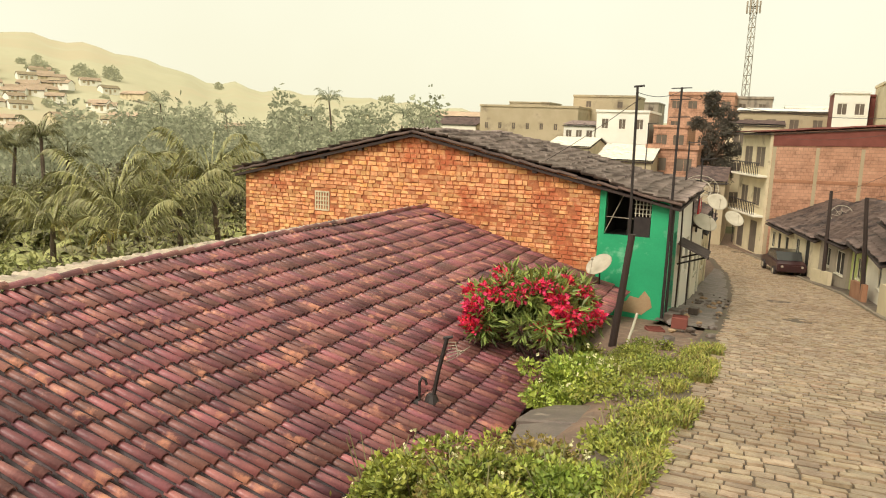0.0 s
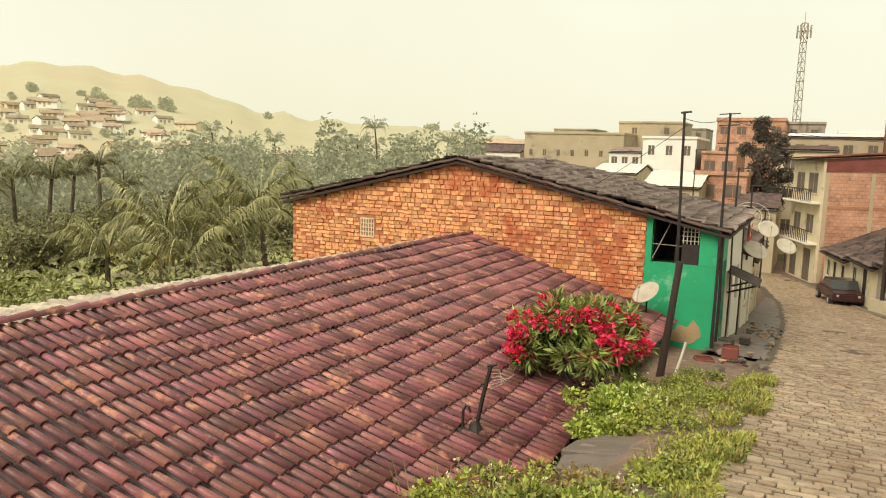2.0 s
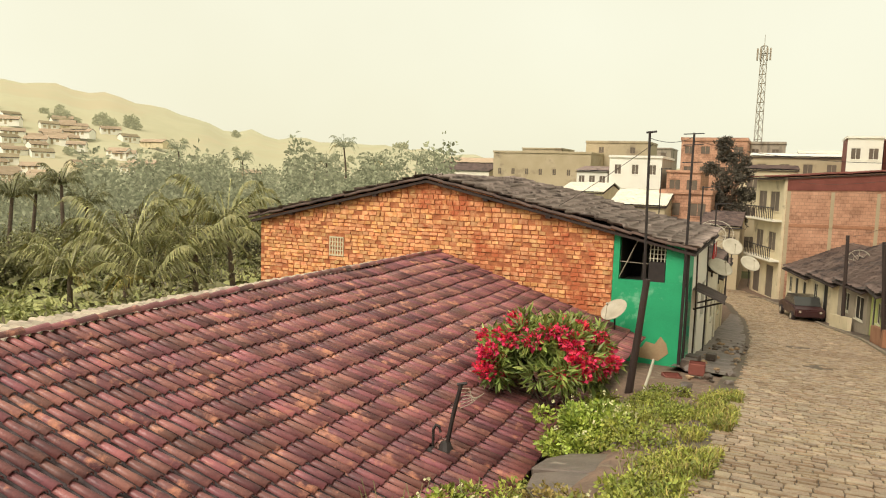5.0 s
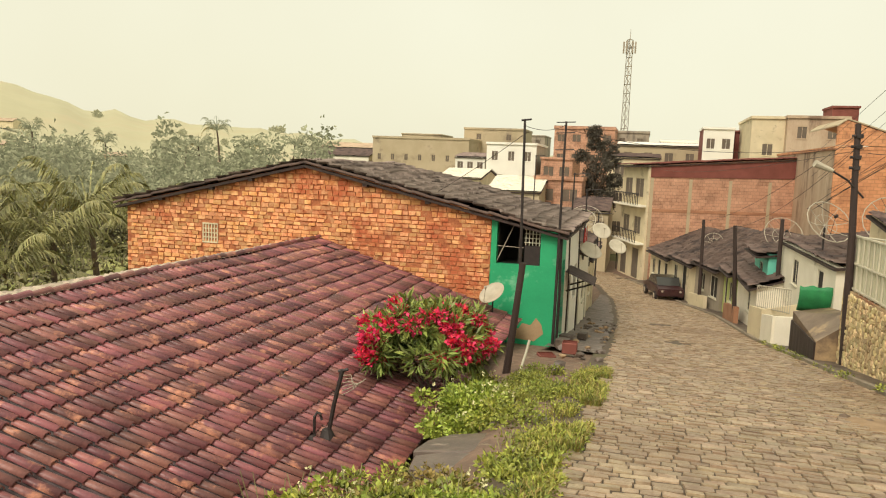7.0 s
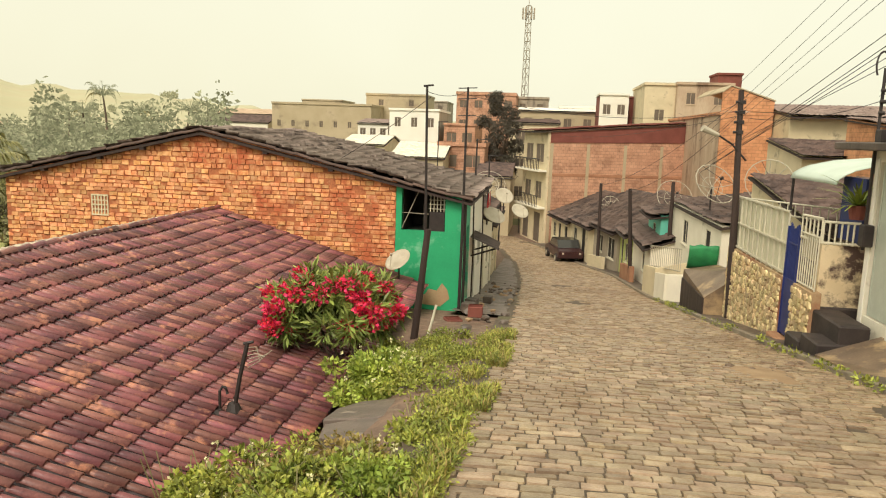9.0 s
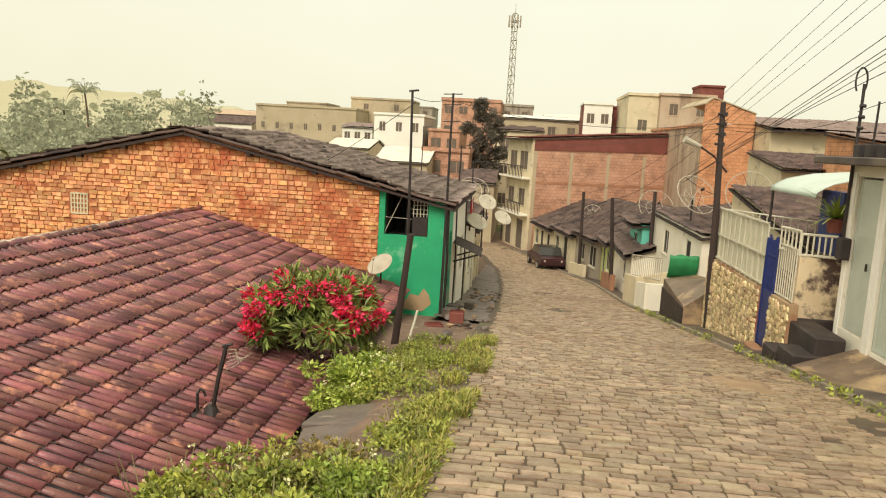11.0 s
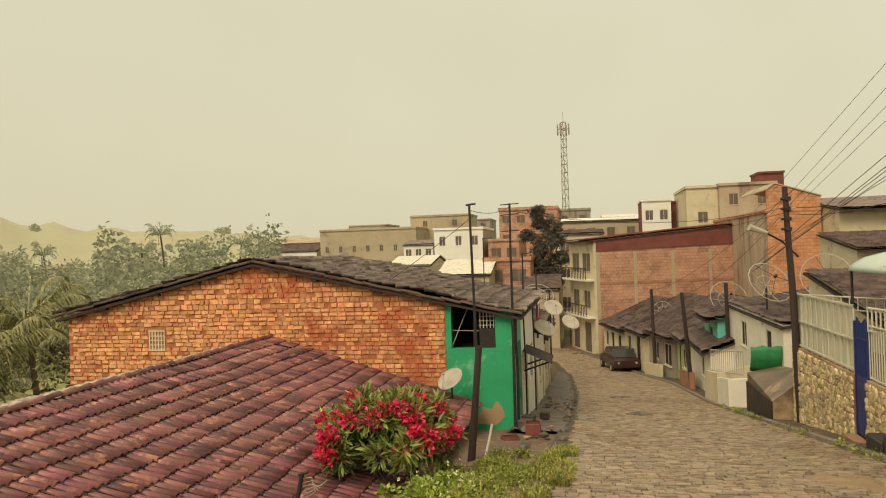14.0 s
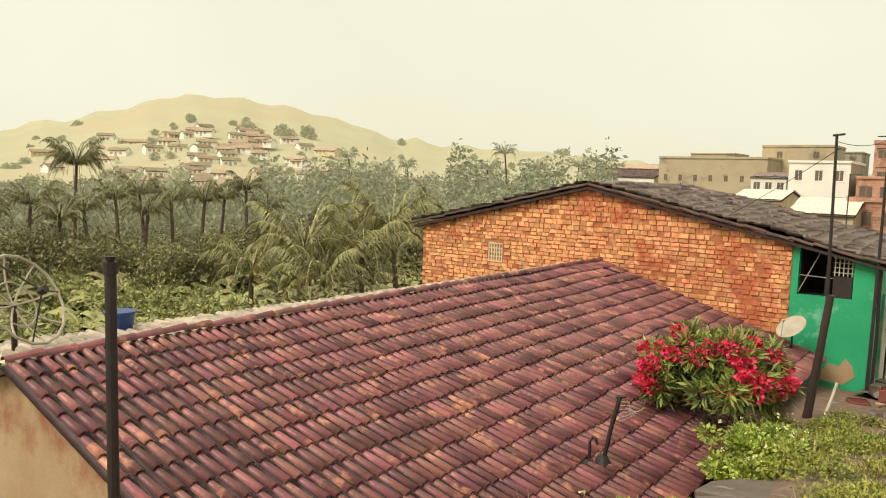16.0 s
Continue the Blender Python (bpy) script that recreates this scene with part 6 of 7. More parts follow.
half = len(parts_v) // 2
und = leaf_part("undergrowth", np.concatenate(parts_v[:half]), "leaf", None)
tagged(leaf_part("undergrowth", np.concatenate(parts_v[half:half + half // 2]), "leaf_dark", None), "dark shaded undergrowth of the valley", "undergrowth", kind="stuff")
tagged(leaf_part("undergrowth", np.concatenate(parts_v[half + half // 2:]), "leaf_light", None), "bright young undergrowth of the valley", "undergrowth", kind="stuff")
tagged(und, "dense green undergrowth of the valley floor", "undergrowth", kind="stuff")
# trees on the hill's shoulder and scattered over the slope
parts_v = []
for az, el, s in ((-51.5, 3.05, 8), (-49.0, 3.0, 7), (-47.3, 2.85, 7), (-27.6, 2.2, 7), (-40.2, 2.4, 4), (-63.2, 2.8, 4), (-55.7, 3.6, 3)):
    far = next((r for r in range(260, 610, 5) if hill_z(*ray(az, r)) > up(el, r) - 0.35 * s), 605)
    x, y = ray(az, far)
    z = float(hill_z(x, y)) + 0.35 * s
    for c in range(4):
        parts_v.append(leaves(420, (x + rng.normal() * s * 0.3, y, z + rng.normal() * s * 0.18), (s * 0.6, s * 0.6, s * 0.45), 1.3, rng, shell=0.2, slim=0.8))
    for c in range(3):
        parts_v.append(leaves(40, (x, y, z - s * 0.4 * (c + 1)), (0.5, 0.5, s * 0.3), 1.2, rng))
for k in range(150):
    az, dist = rng.uniform(-72, -25), rng.triangular(205, 225, 480)
    x, y = ray(az, dist)
    s = rng.uniform(3, 6) if dist < 300 else rng.uniform(1.2, 2.4)
    parts_v.append(leaves(260, (x, y, float(hill_z(x, y)) + s * 0.5), (s, s, s * 0.7), 1.1, rng, shell=0.2, slim=0.8))
# haze over these trees lies in their colour and emission
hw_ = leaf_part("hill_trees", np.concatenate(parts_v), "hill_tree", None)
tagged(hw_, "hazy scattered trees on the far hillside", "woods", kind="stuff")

# ---- red flowering shrub over the eave ----
fb = thing("flowering_shrub", "shrub with crimson flower clusters leaning over the eave", "shrub", (-2.92, 11.0, -2.2))
FBv = np.array((-2.75, 11.0, -2.2))
bm = new_bm()
for k in range(9):
    a = k * 2.4
    tube(bm, (0, 0, -0.1), (0.6 * math.cos(a) - 0.2, 0.6 * math.sin(a), 0.7 + 0.5 * rng.random()), 0.03, 0.012, 5)
part("stem", bm, "trunk", fb)
lv, pv_, fsp = [], [], []
for k in range(100):
    a, e_ = rng.uniform(0, 2 * math.pi), rng.uniform(-0.35, 1.2)
    rr = 0.55 + 0.45 * rng.random()
    c = np.array((-0.22 + 1.0 * rr * math.cos(a) * math.cos(e_), 0.92 * rr * math.sin(a) * math.cos(e_), 0.98 + 0.66 * rr * math.sin(e_)))
    lv.append(leaves(95, c, (0.22, 0.22, 0.22), 0.17, rng, droop=0.15, slim=0.24))
    if rr > 0.6 and rng.random() < (0.95 if abs(math.cos(a)) > 0.55 else 0.45):
        side = 1.0 if abs(math.cos(a)) > 0.45 or e_ < 0.3 else 0.55
        pv_.append(leaves(int(230 * side), c * np.array((1.13, 1.13, 1.0)) + np.array((0.0, -0.05, 0.03)), (0.17, 0.17, 0.13), 0.06, rng, droop=-0.1, slim=0.8))
leaf_part("foliage", np.concatenate(lv), "leaf_bush", fb)
leaf_part("blossom", np.concatenate(pv_), "petal", fb, "crimson flower clusters")


def weed_shrub(name, label, at, radii, n, size, nflow, leaf="leaf_light", spikes=6):
    e = thing(name, label, "shrub", (at[0], at[1], max(at[2], float(land_z(at[0], at[1])) - 0.03)))
    for k in range(spikes):
        a = k * 2.4
        bm = new_bm()
        tube(bm, (0, 0, -0.1), (radii[0] * 0.8 * math.cos(a), radii[1] * 0.8 * math.sin(a), radii[2] * (1.0 + 0.5 * rng.random())), 0.009, 0.004, 4)
        part("stem", bm, "leaf", e)
    v = []
    for k in range(14):
        c = (rng.normal() * radii[0] * 0.5, rng.normal() * radii[1] * 0.5, radii[2] * (0.35 + 0.55 * rng.random()))
        v.append(leaves(n // 14, c, (radii[0] * 0.4, radii[1] * 0.4, radii[2] * 0.4), size, rng, droop=0.0, slim=0.6))
    leaf_part("foliage", np.concatenate(v), leaf, e)
    if not nflow:
        return e
    v = []
    for k in range(nflow):
        c = (rng.normal() * radii[0] * 0.6, rng.normal() * radii[1] * 0.6, radii[2] * (0.7 + 0.6 * rng.random()))
        v.append(leaves(9, c, (0.012, 0.012, 0.012), 0.025, rng, droop=-0.3, slim=0.8))
    leaf_part("blossom", np.concatenate(v), "petal_white", e, "small cream flowers")
    return e


weed_shrub("flowering_weed", "leafy weed with small cream flowers on the bank", (-1.85, 8.9, -1.62), (0.55, 0.8, 0.34), 7800, 0.058, 40, "leaf_bright")
weed_shrub("flowering_weed", "leafy weed with small cream flowers on the bank", (-1.95, 10.2, -1.95), (0.45, 0.5, 0.28), 1700, 0.075, 10, "leaf_bright")
weed_shrub("flowering_weed", "tall leafy weed with cream buds beside the eave", (-2.1, 4.6, -2.6), (0.36, 0.36, 0.36), 6500, 0.05, 18, "leaf_weed", 14)
weed_shrub("flowering_weed", "leafy weed with cream buds at the street edge", (-1.7, 4.4, -1.1), (0.32, 0.34, 0.2), 1900, 0.048, 10, "leaf_weed", 8)
weed_shrub("leafy_weed", "low yellow-green weed on the bank", (-1.1, 4.9, -1.0), (0.28, 0.36, 0.14), 1100, 0.048, 3, "leaf_weed", 8)
weed_shrub("leafy_weed", "low weed tangled with grass at the street edge", (-0.95, 6.1, -1.05), (0.28, 0.5, 0.18), 1300, 0.05, 0, "leaf_weed", 8)
weed_shrub("leafy_weed", "yellow-green weed beyond the cement slab", (-1.25, 8.3, -1.35), (0.4, 0.5, 0.16), 1300, 0.05, 0, "leaf_weed", 8)
weed_shrub("leafy_weed", "yellow-green weed at the near end of the bank", (-1.35, 3.95, -1.0), (0.32, 0.32, 0.17), 1900, 0.045, 0, "leaf_weed", 8)
weed_shrub("leafy_weed", "bright weed tangled with grass near the setts", (-1.0, 4.35, -1.0), (0.26, 0.36, 0.22), 1900, 0.042, 0, "leaf_bright", 8)
weed_shrub("leafy_weed", "low weed with dry leaves on the bank", (-1.6, 4.3, -1.0), (0.3, 0.28, 0.16), 1300, 0.045, 0, "grass_dry", 8)
weed_shrub("leafy_weed", "sparse dry weed over bare soil", (-1.3, 5.15, -1.0), (0.34, 0.34, 0.14), 1000, 0.04, 0, "grass_dry", 6)
weed_shrub("flowering_weed", "thin weed with dry stems beside the roof", (-2.75, 5.3, -1.9), (0.4, 0.4, 0.65), 260, 0.07, 6, "grass_dry", 14)

# grass and creeping weeds on the bank: uncountable blades
def blades(n, where, hmin, hmax, material, name, label):
    v, f = [], []
    for k in range(n):
        x, y = where()
        z = float(land_z(x, y))
        if x > float(road_left(y)) - 0.5:
            z = crown_z(x, y)
        h, a, w = rng.uniform(hmin, hmax), rng.uniform(0, 2 * math.pi), rng.uniform(0.004, 0.010)
        b = rng.uniform(0.2, 0.9) * h
        dx, dy = math.cos(a), math.sin(a)
        o = len(v)
        v += [(x - dy * w, y + dx * w, z - 0.02), (x + dy * w, y - dx * w, z - 0.02), (x + dx * b * 0.35 + dy * w * 0.8, y + dy * b * 0.35 - dx * w * 0.8, z + h * 0.6),
              (x + dx * b * 0.35 - dy * w * 0.8, y + dy * b * 0.35 + dx * w * 0.8, z + h * 0.6), (x + dx * b, y + dy * b, z + h * 0.85)]
        f += [(o, o + 1, o + 2, o + 3), (o + 3, o + 2, o + 4)]
    ob = pyd(name, v, f, material)
    return tagged(ob, label, "grass", kind="stuff")


def edge_spot():
    while True:
        y = rng.uniform(3.0, 13.5)
        x = float(road_left(y)) - abs(rng.normal()) * 0.27 + 0.04
        if noise.noise((x * 1.6, y * 0.9, 2)) > -0.1:
            return x, y


def bank_spot():
    while True:
        y = rng.uniform(3.0, 13.0)
        x = rng.uniform(-2.5, -0.5)
        if noise.noise((x * 1.1, y * 0.9, 6)) > (0.1 if y > 6.3 else 0.02) and not (-2.0 < x < -1.05 and 6.1 < y < 7.9):
            return x, y


blades(2600, edge_spot, 0.04, 0.17, "grass", "verge_grass", "long green grass along the street edge")
blades(1800, edge_spot, 0.04, 0.18, "grass_dry", "dry_grass", "dry yellow grass among the verge")
blades(3200, bank_spot, 0.03, 0.13, "grass", "bank_grass", "short grass and weeds on the bank")
v = []
for k in range(850):
    x, y = bank_spot() if k % 3 else edge_spot()
    x = min(x, float(road_left(y)) - 0.02)
    v.append(leaves(26, (x, y, float(land_z(x, y)) + 0.09), (0.13, 0.13, 0.09), 0.042, rng, droop=-0.2, slim=0.45))
tagged(leaf_part("creeping_weeds", np.concatenate(v), "leaf_weed", None), "creeping weeds on the bank", "weeds", kind="stuff")
v = []
for k in range(90):
    y = rng.uniform(7, 26)
    x = float(road_right(y)) + rng.normal() * 0.06
    v.append(leaves(12, (x, y, zs(y) + 0.08), (0.08, 0.14, 0.05), 0.07, rng, droop=-0.2))
tagged(leaf_part("kerb_weeds", np.concatenate(v), "leaf_weed", None), "small weeds along the kerb", "weeds", kind="stuff")
v = []
for k in range(260):
    y = rng.uniform(4.6, 12.5)
    x = -2.62 + rng.normal() * 0.16
    if noise.noise((0.3, y * 0.8, 4)) < -0.12 or 7.2 < y < 8.4:
        continue
    v.append(leaves(26, (x, y, float(land_z(x, y)) + 0.12 + 0.15 * rng.random()), (0.16, 0.16, 0.14), 0.09, rng, droop=-0.1, slim=0.6))
tagged(leaf_part("eave_weeds", np.concatenate(v), "leaf_weed", None), "weeds growing under the eave on the bank", "weeds", kind="stuff")
# potted plant on the terrace
pt = thing("potted_plant", "spiky potted plant in a clay pot on the terrace wall", "potted plant", (5.78, 14.3, 0.36))
bm = new_bm()
tube(bm, (0, 0, 0), (0, 0, 0.26), 0.12, 0.17, 12)
part("pot", bm, "brick_red", pt)
v, f = [], []
for k in range(46):
    a, L = k * 2.4, rng.uniform(0.6, 0.95)
    c, s, e_ = math.cos(a), math.sin(a), rng.uniform(0.1, 1.3)
    o = len(v)
    for u in (0, 0.5, 1):
        r, z = L * u * math.cos(e_ * (1 - 0.5 * u)), 0.26 + L * (u * math.sin(e_) - 0.35 * u * u)
        w = 0.034 * (1 - u) + 0.006
        v += [(r * c - s * w, r * s + c * w, z), (r * c + s * w, r * s - c * w, z)]
    f += [(o, o + 1, o + 3, o + 2), (o + 2, o + 3, o + 5, o + 4)]
pyd("leaves", v, f, "leaf_bright", pt)

# ---- poles, masts, dishes, wires and small things ----
def pole(name, label, p, q, r0, r1, material="dark", category="pole"):
    e = thing(name, label, category, p)
    bm = new_bm()
    d = Vector(q) - Vector(p)
    n = 5
    pts = [d * (k / n) + Vector((random.uniform(-.012, .012), random.uniform(-.012, .012), 0)) * (0 < k < n) for k in range(n + 1)]
    for k in range(n):
        tube(bm, pts[k], pts[k + 1], r0 + (r1 - r0) * k / n, r0 + (r1 - r0) * (k + 1) / n, 10)
    part("shaft", bm, material, e)
    return e


up_ = pole("utility_pole", "dark weathered wooden utility pole with street lamp", (5.08, 19.6, -3.1), (4.86, 19.6, 3.0), 0.11, 0.065)
for z in (1.95, 2.2, 2.45, 2.7):
    bm = new_bm()
    box(bm, -0.24, -0.1, -0.1, 0.0, z + 3.1 - 0.05, z + 3.1 + 0.05, 0.01)
    tube(bm, (-0.26, -0.05, z + 3.1), (-0.34, -0.05, z + 3.1), 0.035)
    part("insulator", bm, "black", up_)
bm = new_bm()
bars(bm, [(0.05, 0, 4.35), (-0.35, -0.1, 4.75), (-0.8, -0.25, 5.0)], 0.025)
arm = part("lamp_arm", bm, "black", up_)
bm = new_bm()
tube(bm, (-0.72, -0.22, 4.96), (-1.15, -0.34, 5.12), 0.05, 0.09, 8)
part("lamp_head", bm, "dish", arm, "pale street lamp head")
pole("wooden_pole", "leaning dark wooden pole beside the road", (3.55, 43.0, zs(43)), (3.45, 43, -0.82), 0.105, 0.085)
pole("wooden_pole", "dark wooden pole before the cottages", (4.35, 34.2, zs(34)), (4.05, 34.2, -0.5), 0.1, 0.08)
pole("wooden_pole", "short dark pole behind the cottages", (5.6, 32.0, zs(32)), (5.55, 32, 0.0), 0.1, 0.08)
bp_ = pole("wooden_post", "thick leaning dark wooden post with a thin pipe lashed to it", (-2.28, 13.4, -2.6), (-2.02, 13.4, -0.1), 0.075, 0.06)
bm = new_bm()
tube(bm, (0.22, 0, 2.0), (0.16, 0, 5.12), 0.028, 0.022)
tube(bm, (0.1, 0, 5.1), (0.28, 0, 5.12), 0.018)
part("pipe", bm, "black", bp_)
pb = pole("antenna_mast", "thin dark pipe mast at the house corner", (-1.86, 17.85, -2.8), (-1.83, 17.85, 2.78), 0.04, 0.025, "black", "mast")
bm = new_bm()
for z in (4.9, 5.3, 5.55):
    tube(bm, (-0.2, 0, z), (0.25, 0, z + 0.02), 0.012)
part("antenna_rod", bm, "black", pb)
for az, el, y, zb in ((-5.0, -0.25, 24.5, -0.3), (-4.0, -1.43, 27, -1.0), (-3.0, -3.2, 30, -2.4), (-8.0, 1.0, 40, -1.5)):
    x = y * math.tan(radians(az))
    z = up(el, y)
    e = pole("antenna_mast", "thin dark antenna mast on a house roof", (x, y, zb - 0.6), (x, y, z), 0.035, 0.025, "black", "mast")
    bm = new_bm()
    tube(bm, (-0.05, 0, z - zb + 0.55), (0.5, 0, z - zb + 0.6), 0.015)
    part("antenna_rod", bm, "black", e)
npole = pole("iron_post", "dark iron post standing beside the tiled roof", (-3.93, 2.16, -3.9), (-3.93, 2.16, 1.08), 0.034, 0.032, "black", "post")
bm = new_bm()
tube(bm, (0, 0, 4.95), (0, 0, 5.02), 0.04, 0.04, 10)
tube(bm, (0, 0, 5.02), (0, 0, 5.05), 0.02, 0.03, 8)
part("cap", bm, "black", npole)
# bent pipes on the tiled roof
rm = thing("roof_pipe", "bent black pipes standing on the tile roof", "pipe", (-3.58, 8.2, -1.74))
bm = new_bm()
bars(bm, [(0, 0, -0.1), (0.08, 0.02, 0.4), (0.17, 0.04, 0.82)], 0.028)
bars(bm, [(0.12, 0.03, 0.8), (0.24, 0.05, 0.83)], 0.02)
part("mast", bm, "black", rm)
bm = new_bm()
bars(bm, [(-0.12, -0.12, -0.1), (-0.12, -0.12, 0.24), (-0.09, -0.11, 0.29), (-0.05, -0.1, 0.27), (-0.03, -0.1, 0.2)], 0.02)
part("hook", bm, "black", rm)
bm = new_bm()
tube(bm, (0, 0, -0.06), (0, 0, 0.05), 0.11, 0.06, 10)
tube(bm, (-0.14, -0.15, -0.08), (-0.14, -0.15, 0.02), 0.10, 0.05, 10)
part("collar", bm, "black", rm)
for k in range(6):
    bm = new_bm()
    bars(bm, [(0.17, 0.04, 0.75 - k * 0.05), (0.30, 0.0, 0.78 - k * 0.04), (0.36 + 0.03 * k, -0.05, 0.62 + 0.03 * k)], 0.006, 4)
    part("loose_wire", bm, "grey", rm)


def mesh_dish(at, r, az, tilt, mast, label="large wire mesh satellite dish on a short mast"):
    e = thing("satellite_dish", label, "satellite dish", at, "satellite dishes")
    turn = Euler((radians(tilt), 0, radians(az))).to_matrix().to_4x4()
    n, rings = 16, 4
    P = lambda i, k: turn @ Vector((r * k / rings * math.cos(2 * math.pi * i / n), r * k / rings * math.sin(2 * math.pi * i / n), 0.32 * r * (k / rings) ** 2))
    for k in (2, 4):
        bm = new_bm()
        bars(bm, [P(i, k) for i in range(n + 1)], 0.018 if k == 4 else 0.01, 5)
        part("rim" if k == 4 else "ring", bm, "dish", e)
    bm = new_bm()
    for i in range(0, n, 2):
        bars(bm, [P(i, k) for k in range(rings + 1)], 0.012, 4)
    part("rib_frame", bm, "dish", e)
    bm = new_bm()
    for i in (0, 5, 11):
        tube(bm, P(i, 4), turn @ Vector((0, 0, r * 0.75)), 0.01, 0.01, 4)
    tube(bm, turn @ Vector((0, 0, r * 0.7)), turn @ Vector((0, 0, r * 0.85)), 0.05, 0.05, 8)
    part("feed", bm, "black", e)
    bm = new_bm()
    tube(bm, (0, 0, -mast), (0, 0, 0), 0.035)
    part("mast", bm, "black", e)
    return e


def solid_dish(at, r, az, tilt, mast=0.5, label="pale round satellite dish on a bracket"):
    e = thing("satellite_dish", label, "satellite dish", at, "satellite dishes")
    turn = Euler((radians(tilt), 0, radians(az))).to_matrix().to_4x4()
    vs, fs = [turn @ Vector((0, 0, 0))], []
    n, rings = 20, 5
    for k in range(1, rings + 1):
        for i in range(n):
            a = 2 * math.pi * i / n
            vs.append(turn @ Vector((r * k / rings * math.cos(a), r * k / rings * math.sin(a), 0.25 * r * (k / rings) ** 2)))
    fs += [(0, 1 + i, 1 + (i + 1) % n) for i in range(n)]
    for k in range(rings - 1):
        for i in range(n):
            o = 1 + k * n
            fs.append((o + i, o + n + i, o + n + (i + 1) % n, o + (i + 1) % n))
    bowl = pyd("bowl", vs, fs, "dish", e, "", True)
    bowl.modifiers.new("thick", "SOLIDIFY").thickness = 0.015
    bm = new_bm()
    tube(bm, turn @ Vector((0, -r, 0.25 * r)), turn @ Vector((0, -r * 0.2, r * 0.95)), 0.012)
    tube(bm, turn @ Vector((0, -r * 0.2, r * 0.9)), turn @ Vector((0, -r * 0.2, r * 1.05)), 0.03)
    part("feed_arm", bm, "dish", e)
    bm = new_bm()
    bars(bm, [(0, 0, -0.02), (0, 0.06, -mast)], 0.02)
    part("bracket", bm, "black", e)
    return e


mesh_dish((6.0, 27.0, 0.12), 0.78, 25, 55, 1.0)
mesh_dish((7.9, 27.0, 0.35), 0.78, -15, 68, 1.4)
mesh_dish((6.7, 38.5, -1.2), 0.9, 10, 60, 1.0)
mesh_dish((4.6, 49.0, -2.6), 0.6, 0, 62, 0.6)
mesh_dish((-2.6, 33.0, -0.8), 0.8, -10, 40, 0.9)
mesh_dish((-2.9, 42.0, -1.2), 0.9, 10, 45, 1.0)
mesh_dish((-8.95, 3.75, 0.02), 0.56, 118, 62, 0.55)
solid_dish((-3.28, 17.2, -1.42), 0.33, -35, 42, 0.6)
solid_dish((-1.30, 27.0, -0.54), 0.34, 25, 50)
solid_dish((-1.55, 25.2, -1.1), 0.40, 40, 38)
solid_dish((-0.82, 31.2, -1.5), 0.38, 35, 45, 0.9)
# blue tub behind the ridge
tb = thing("plastic_tub", "blue plastic tub standing on the roof", "tub", (-9.45, 5.32, -0.66))
bm = new_bm()
tube(bm, (0, 0, 0), (0, 0, 0.32), 0.15, 0.20, 18)
part("tub", bm, "bluetub", tb)
bm = new_bm()
tube(bm, (0, 0, 0.32), (0, 0, 0.35), 0.215, 0.215, 18)
part("rim", bm, "bluetub", tb)
# masts on the garage roof
lm = thing("loop_mast", "service mast with a looped cable above the garage roof", "mast", (6.05, 14.5, 1.2))
bm = new_bm()
tube(bm, (0, 0, 0), (0, 0, 1.9), 0.03)
part("shaft", bm, "black", lm)
bm = new_bm()
bars(bm, [(0.0 + 0.1 * math.cos(a) - 0.06, 0, 1.95 + 0.24 * math.sin(a)) for a in np.linspace(-1.0, 4.0, 14)], 0.018, 5)
part("cable_loop", bm, "black", lm)
for z in (1.1, 1.3, 1.5):
    bm = new_bm()
    tube(bm, (-0.05, -0.05, z), (0.05, -0.05, z), 0.035)
    part("insulator", bm, "black", lm)
pole("thin_mast", "thin dark pipe above the garage roof", (6.35, 14.5, 1.2), (6.35, 14.5, 2.8), 0.022, 0.02, "black", "mast")


def cable(p, q, sag, r=0.007):
    p, q = Vector(p), Vector(q)
    pts = [p.lerp(q, k / 14) - Vector((0, 0, sag * 4 * (k / 14) * (1 - k / 14))) for k in range(15)]
    bm = new_bm()
    bars(bm, [v - p for v in pts], r, 5)
    ob = part("overhead_cable", bm, "black")
    ob.matrix_basis = Matrix.Translation(p)
    return tagged(ob, "dark overhead cable strung along the street", "cable", "overhead cables")


for x, z_near, z_far in ((6.4, 8.62, 2.32), (6.65, 8.72, 1.75), (6.9, 8.47, 1.7), (7.15, 8.29, 1.7), (6.6, 7.02, 0.42), (6.78, 6.84, 0.38), (6.96, 6.8, 0.5), (7.14, 6.54, 0.71), (7.32, 5.85, 1.24)):
    cable((x, 1.0, z_near), (x, 33.0, z_far), 0.02, 0.006 if z_near > 8 else 0.009)
cable((6.0, 14.5, 2.6), (7.6, 3.0, 4.9), 0.1)
cable((6.0, 14.5, 2.5), (5.1, 19.45, 2.3), 0.15)
for z, y2, z2, x2 in ((2.9, 43, -0.9, 3.6), (2.6, 34.2, -0.6, 4.05), (2.4, 62, 2.0, 1.0), (2.8, 52, 3.6, 9.0)):
    cable((5.05, 19.7, z), (x2, y2, z2), 0.4)
cable((-2.1, 13.4, 2.4), (-1.83, 17.85, 2.7), 0.1, 0.006)
cable((-1.83, 17.85, 2.6), (5.0, 19.5, 2.5), 0.35, 0.006)
cable((-2.05, 13.4, 2.3), (-12.0, 30, -1.0), 0.4, 0.006)
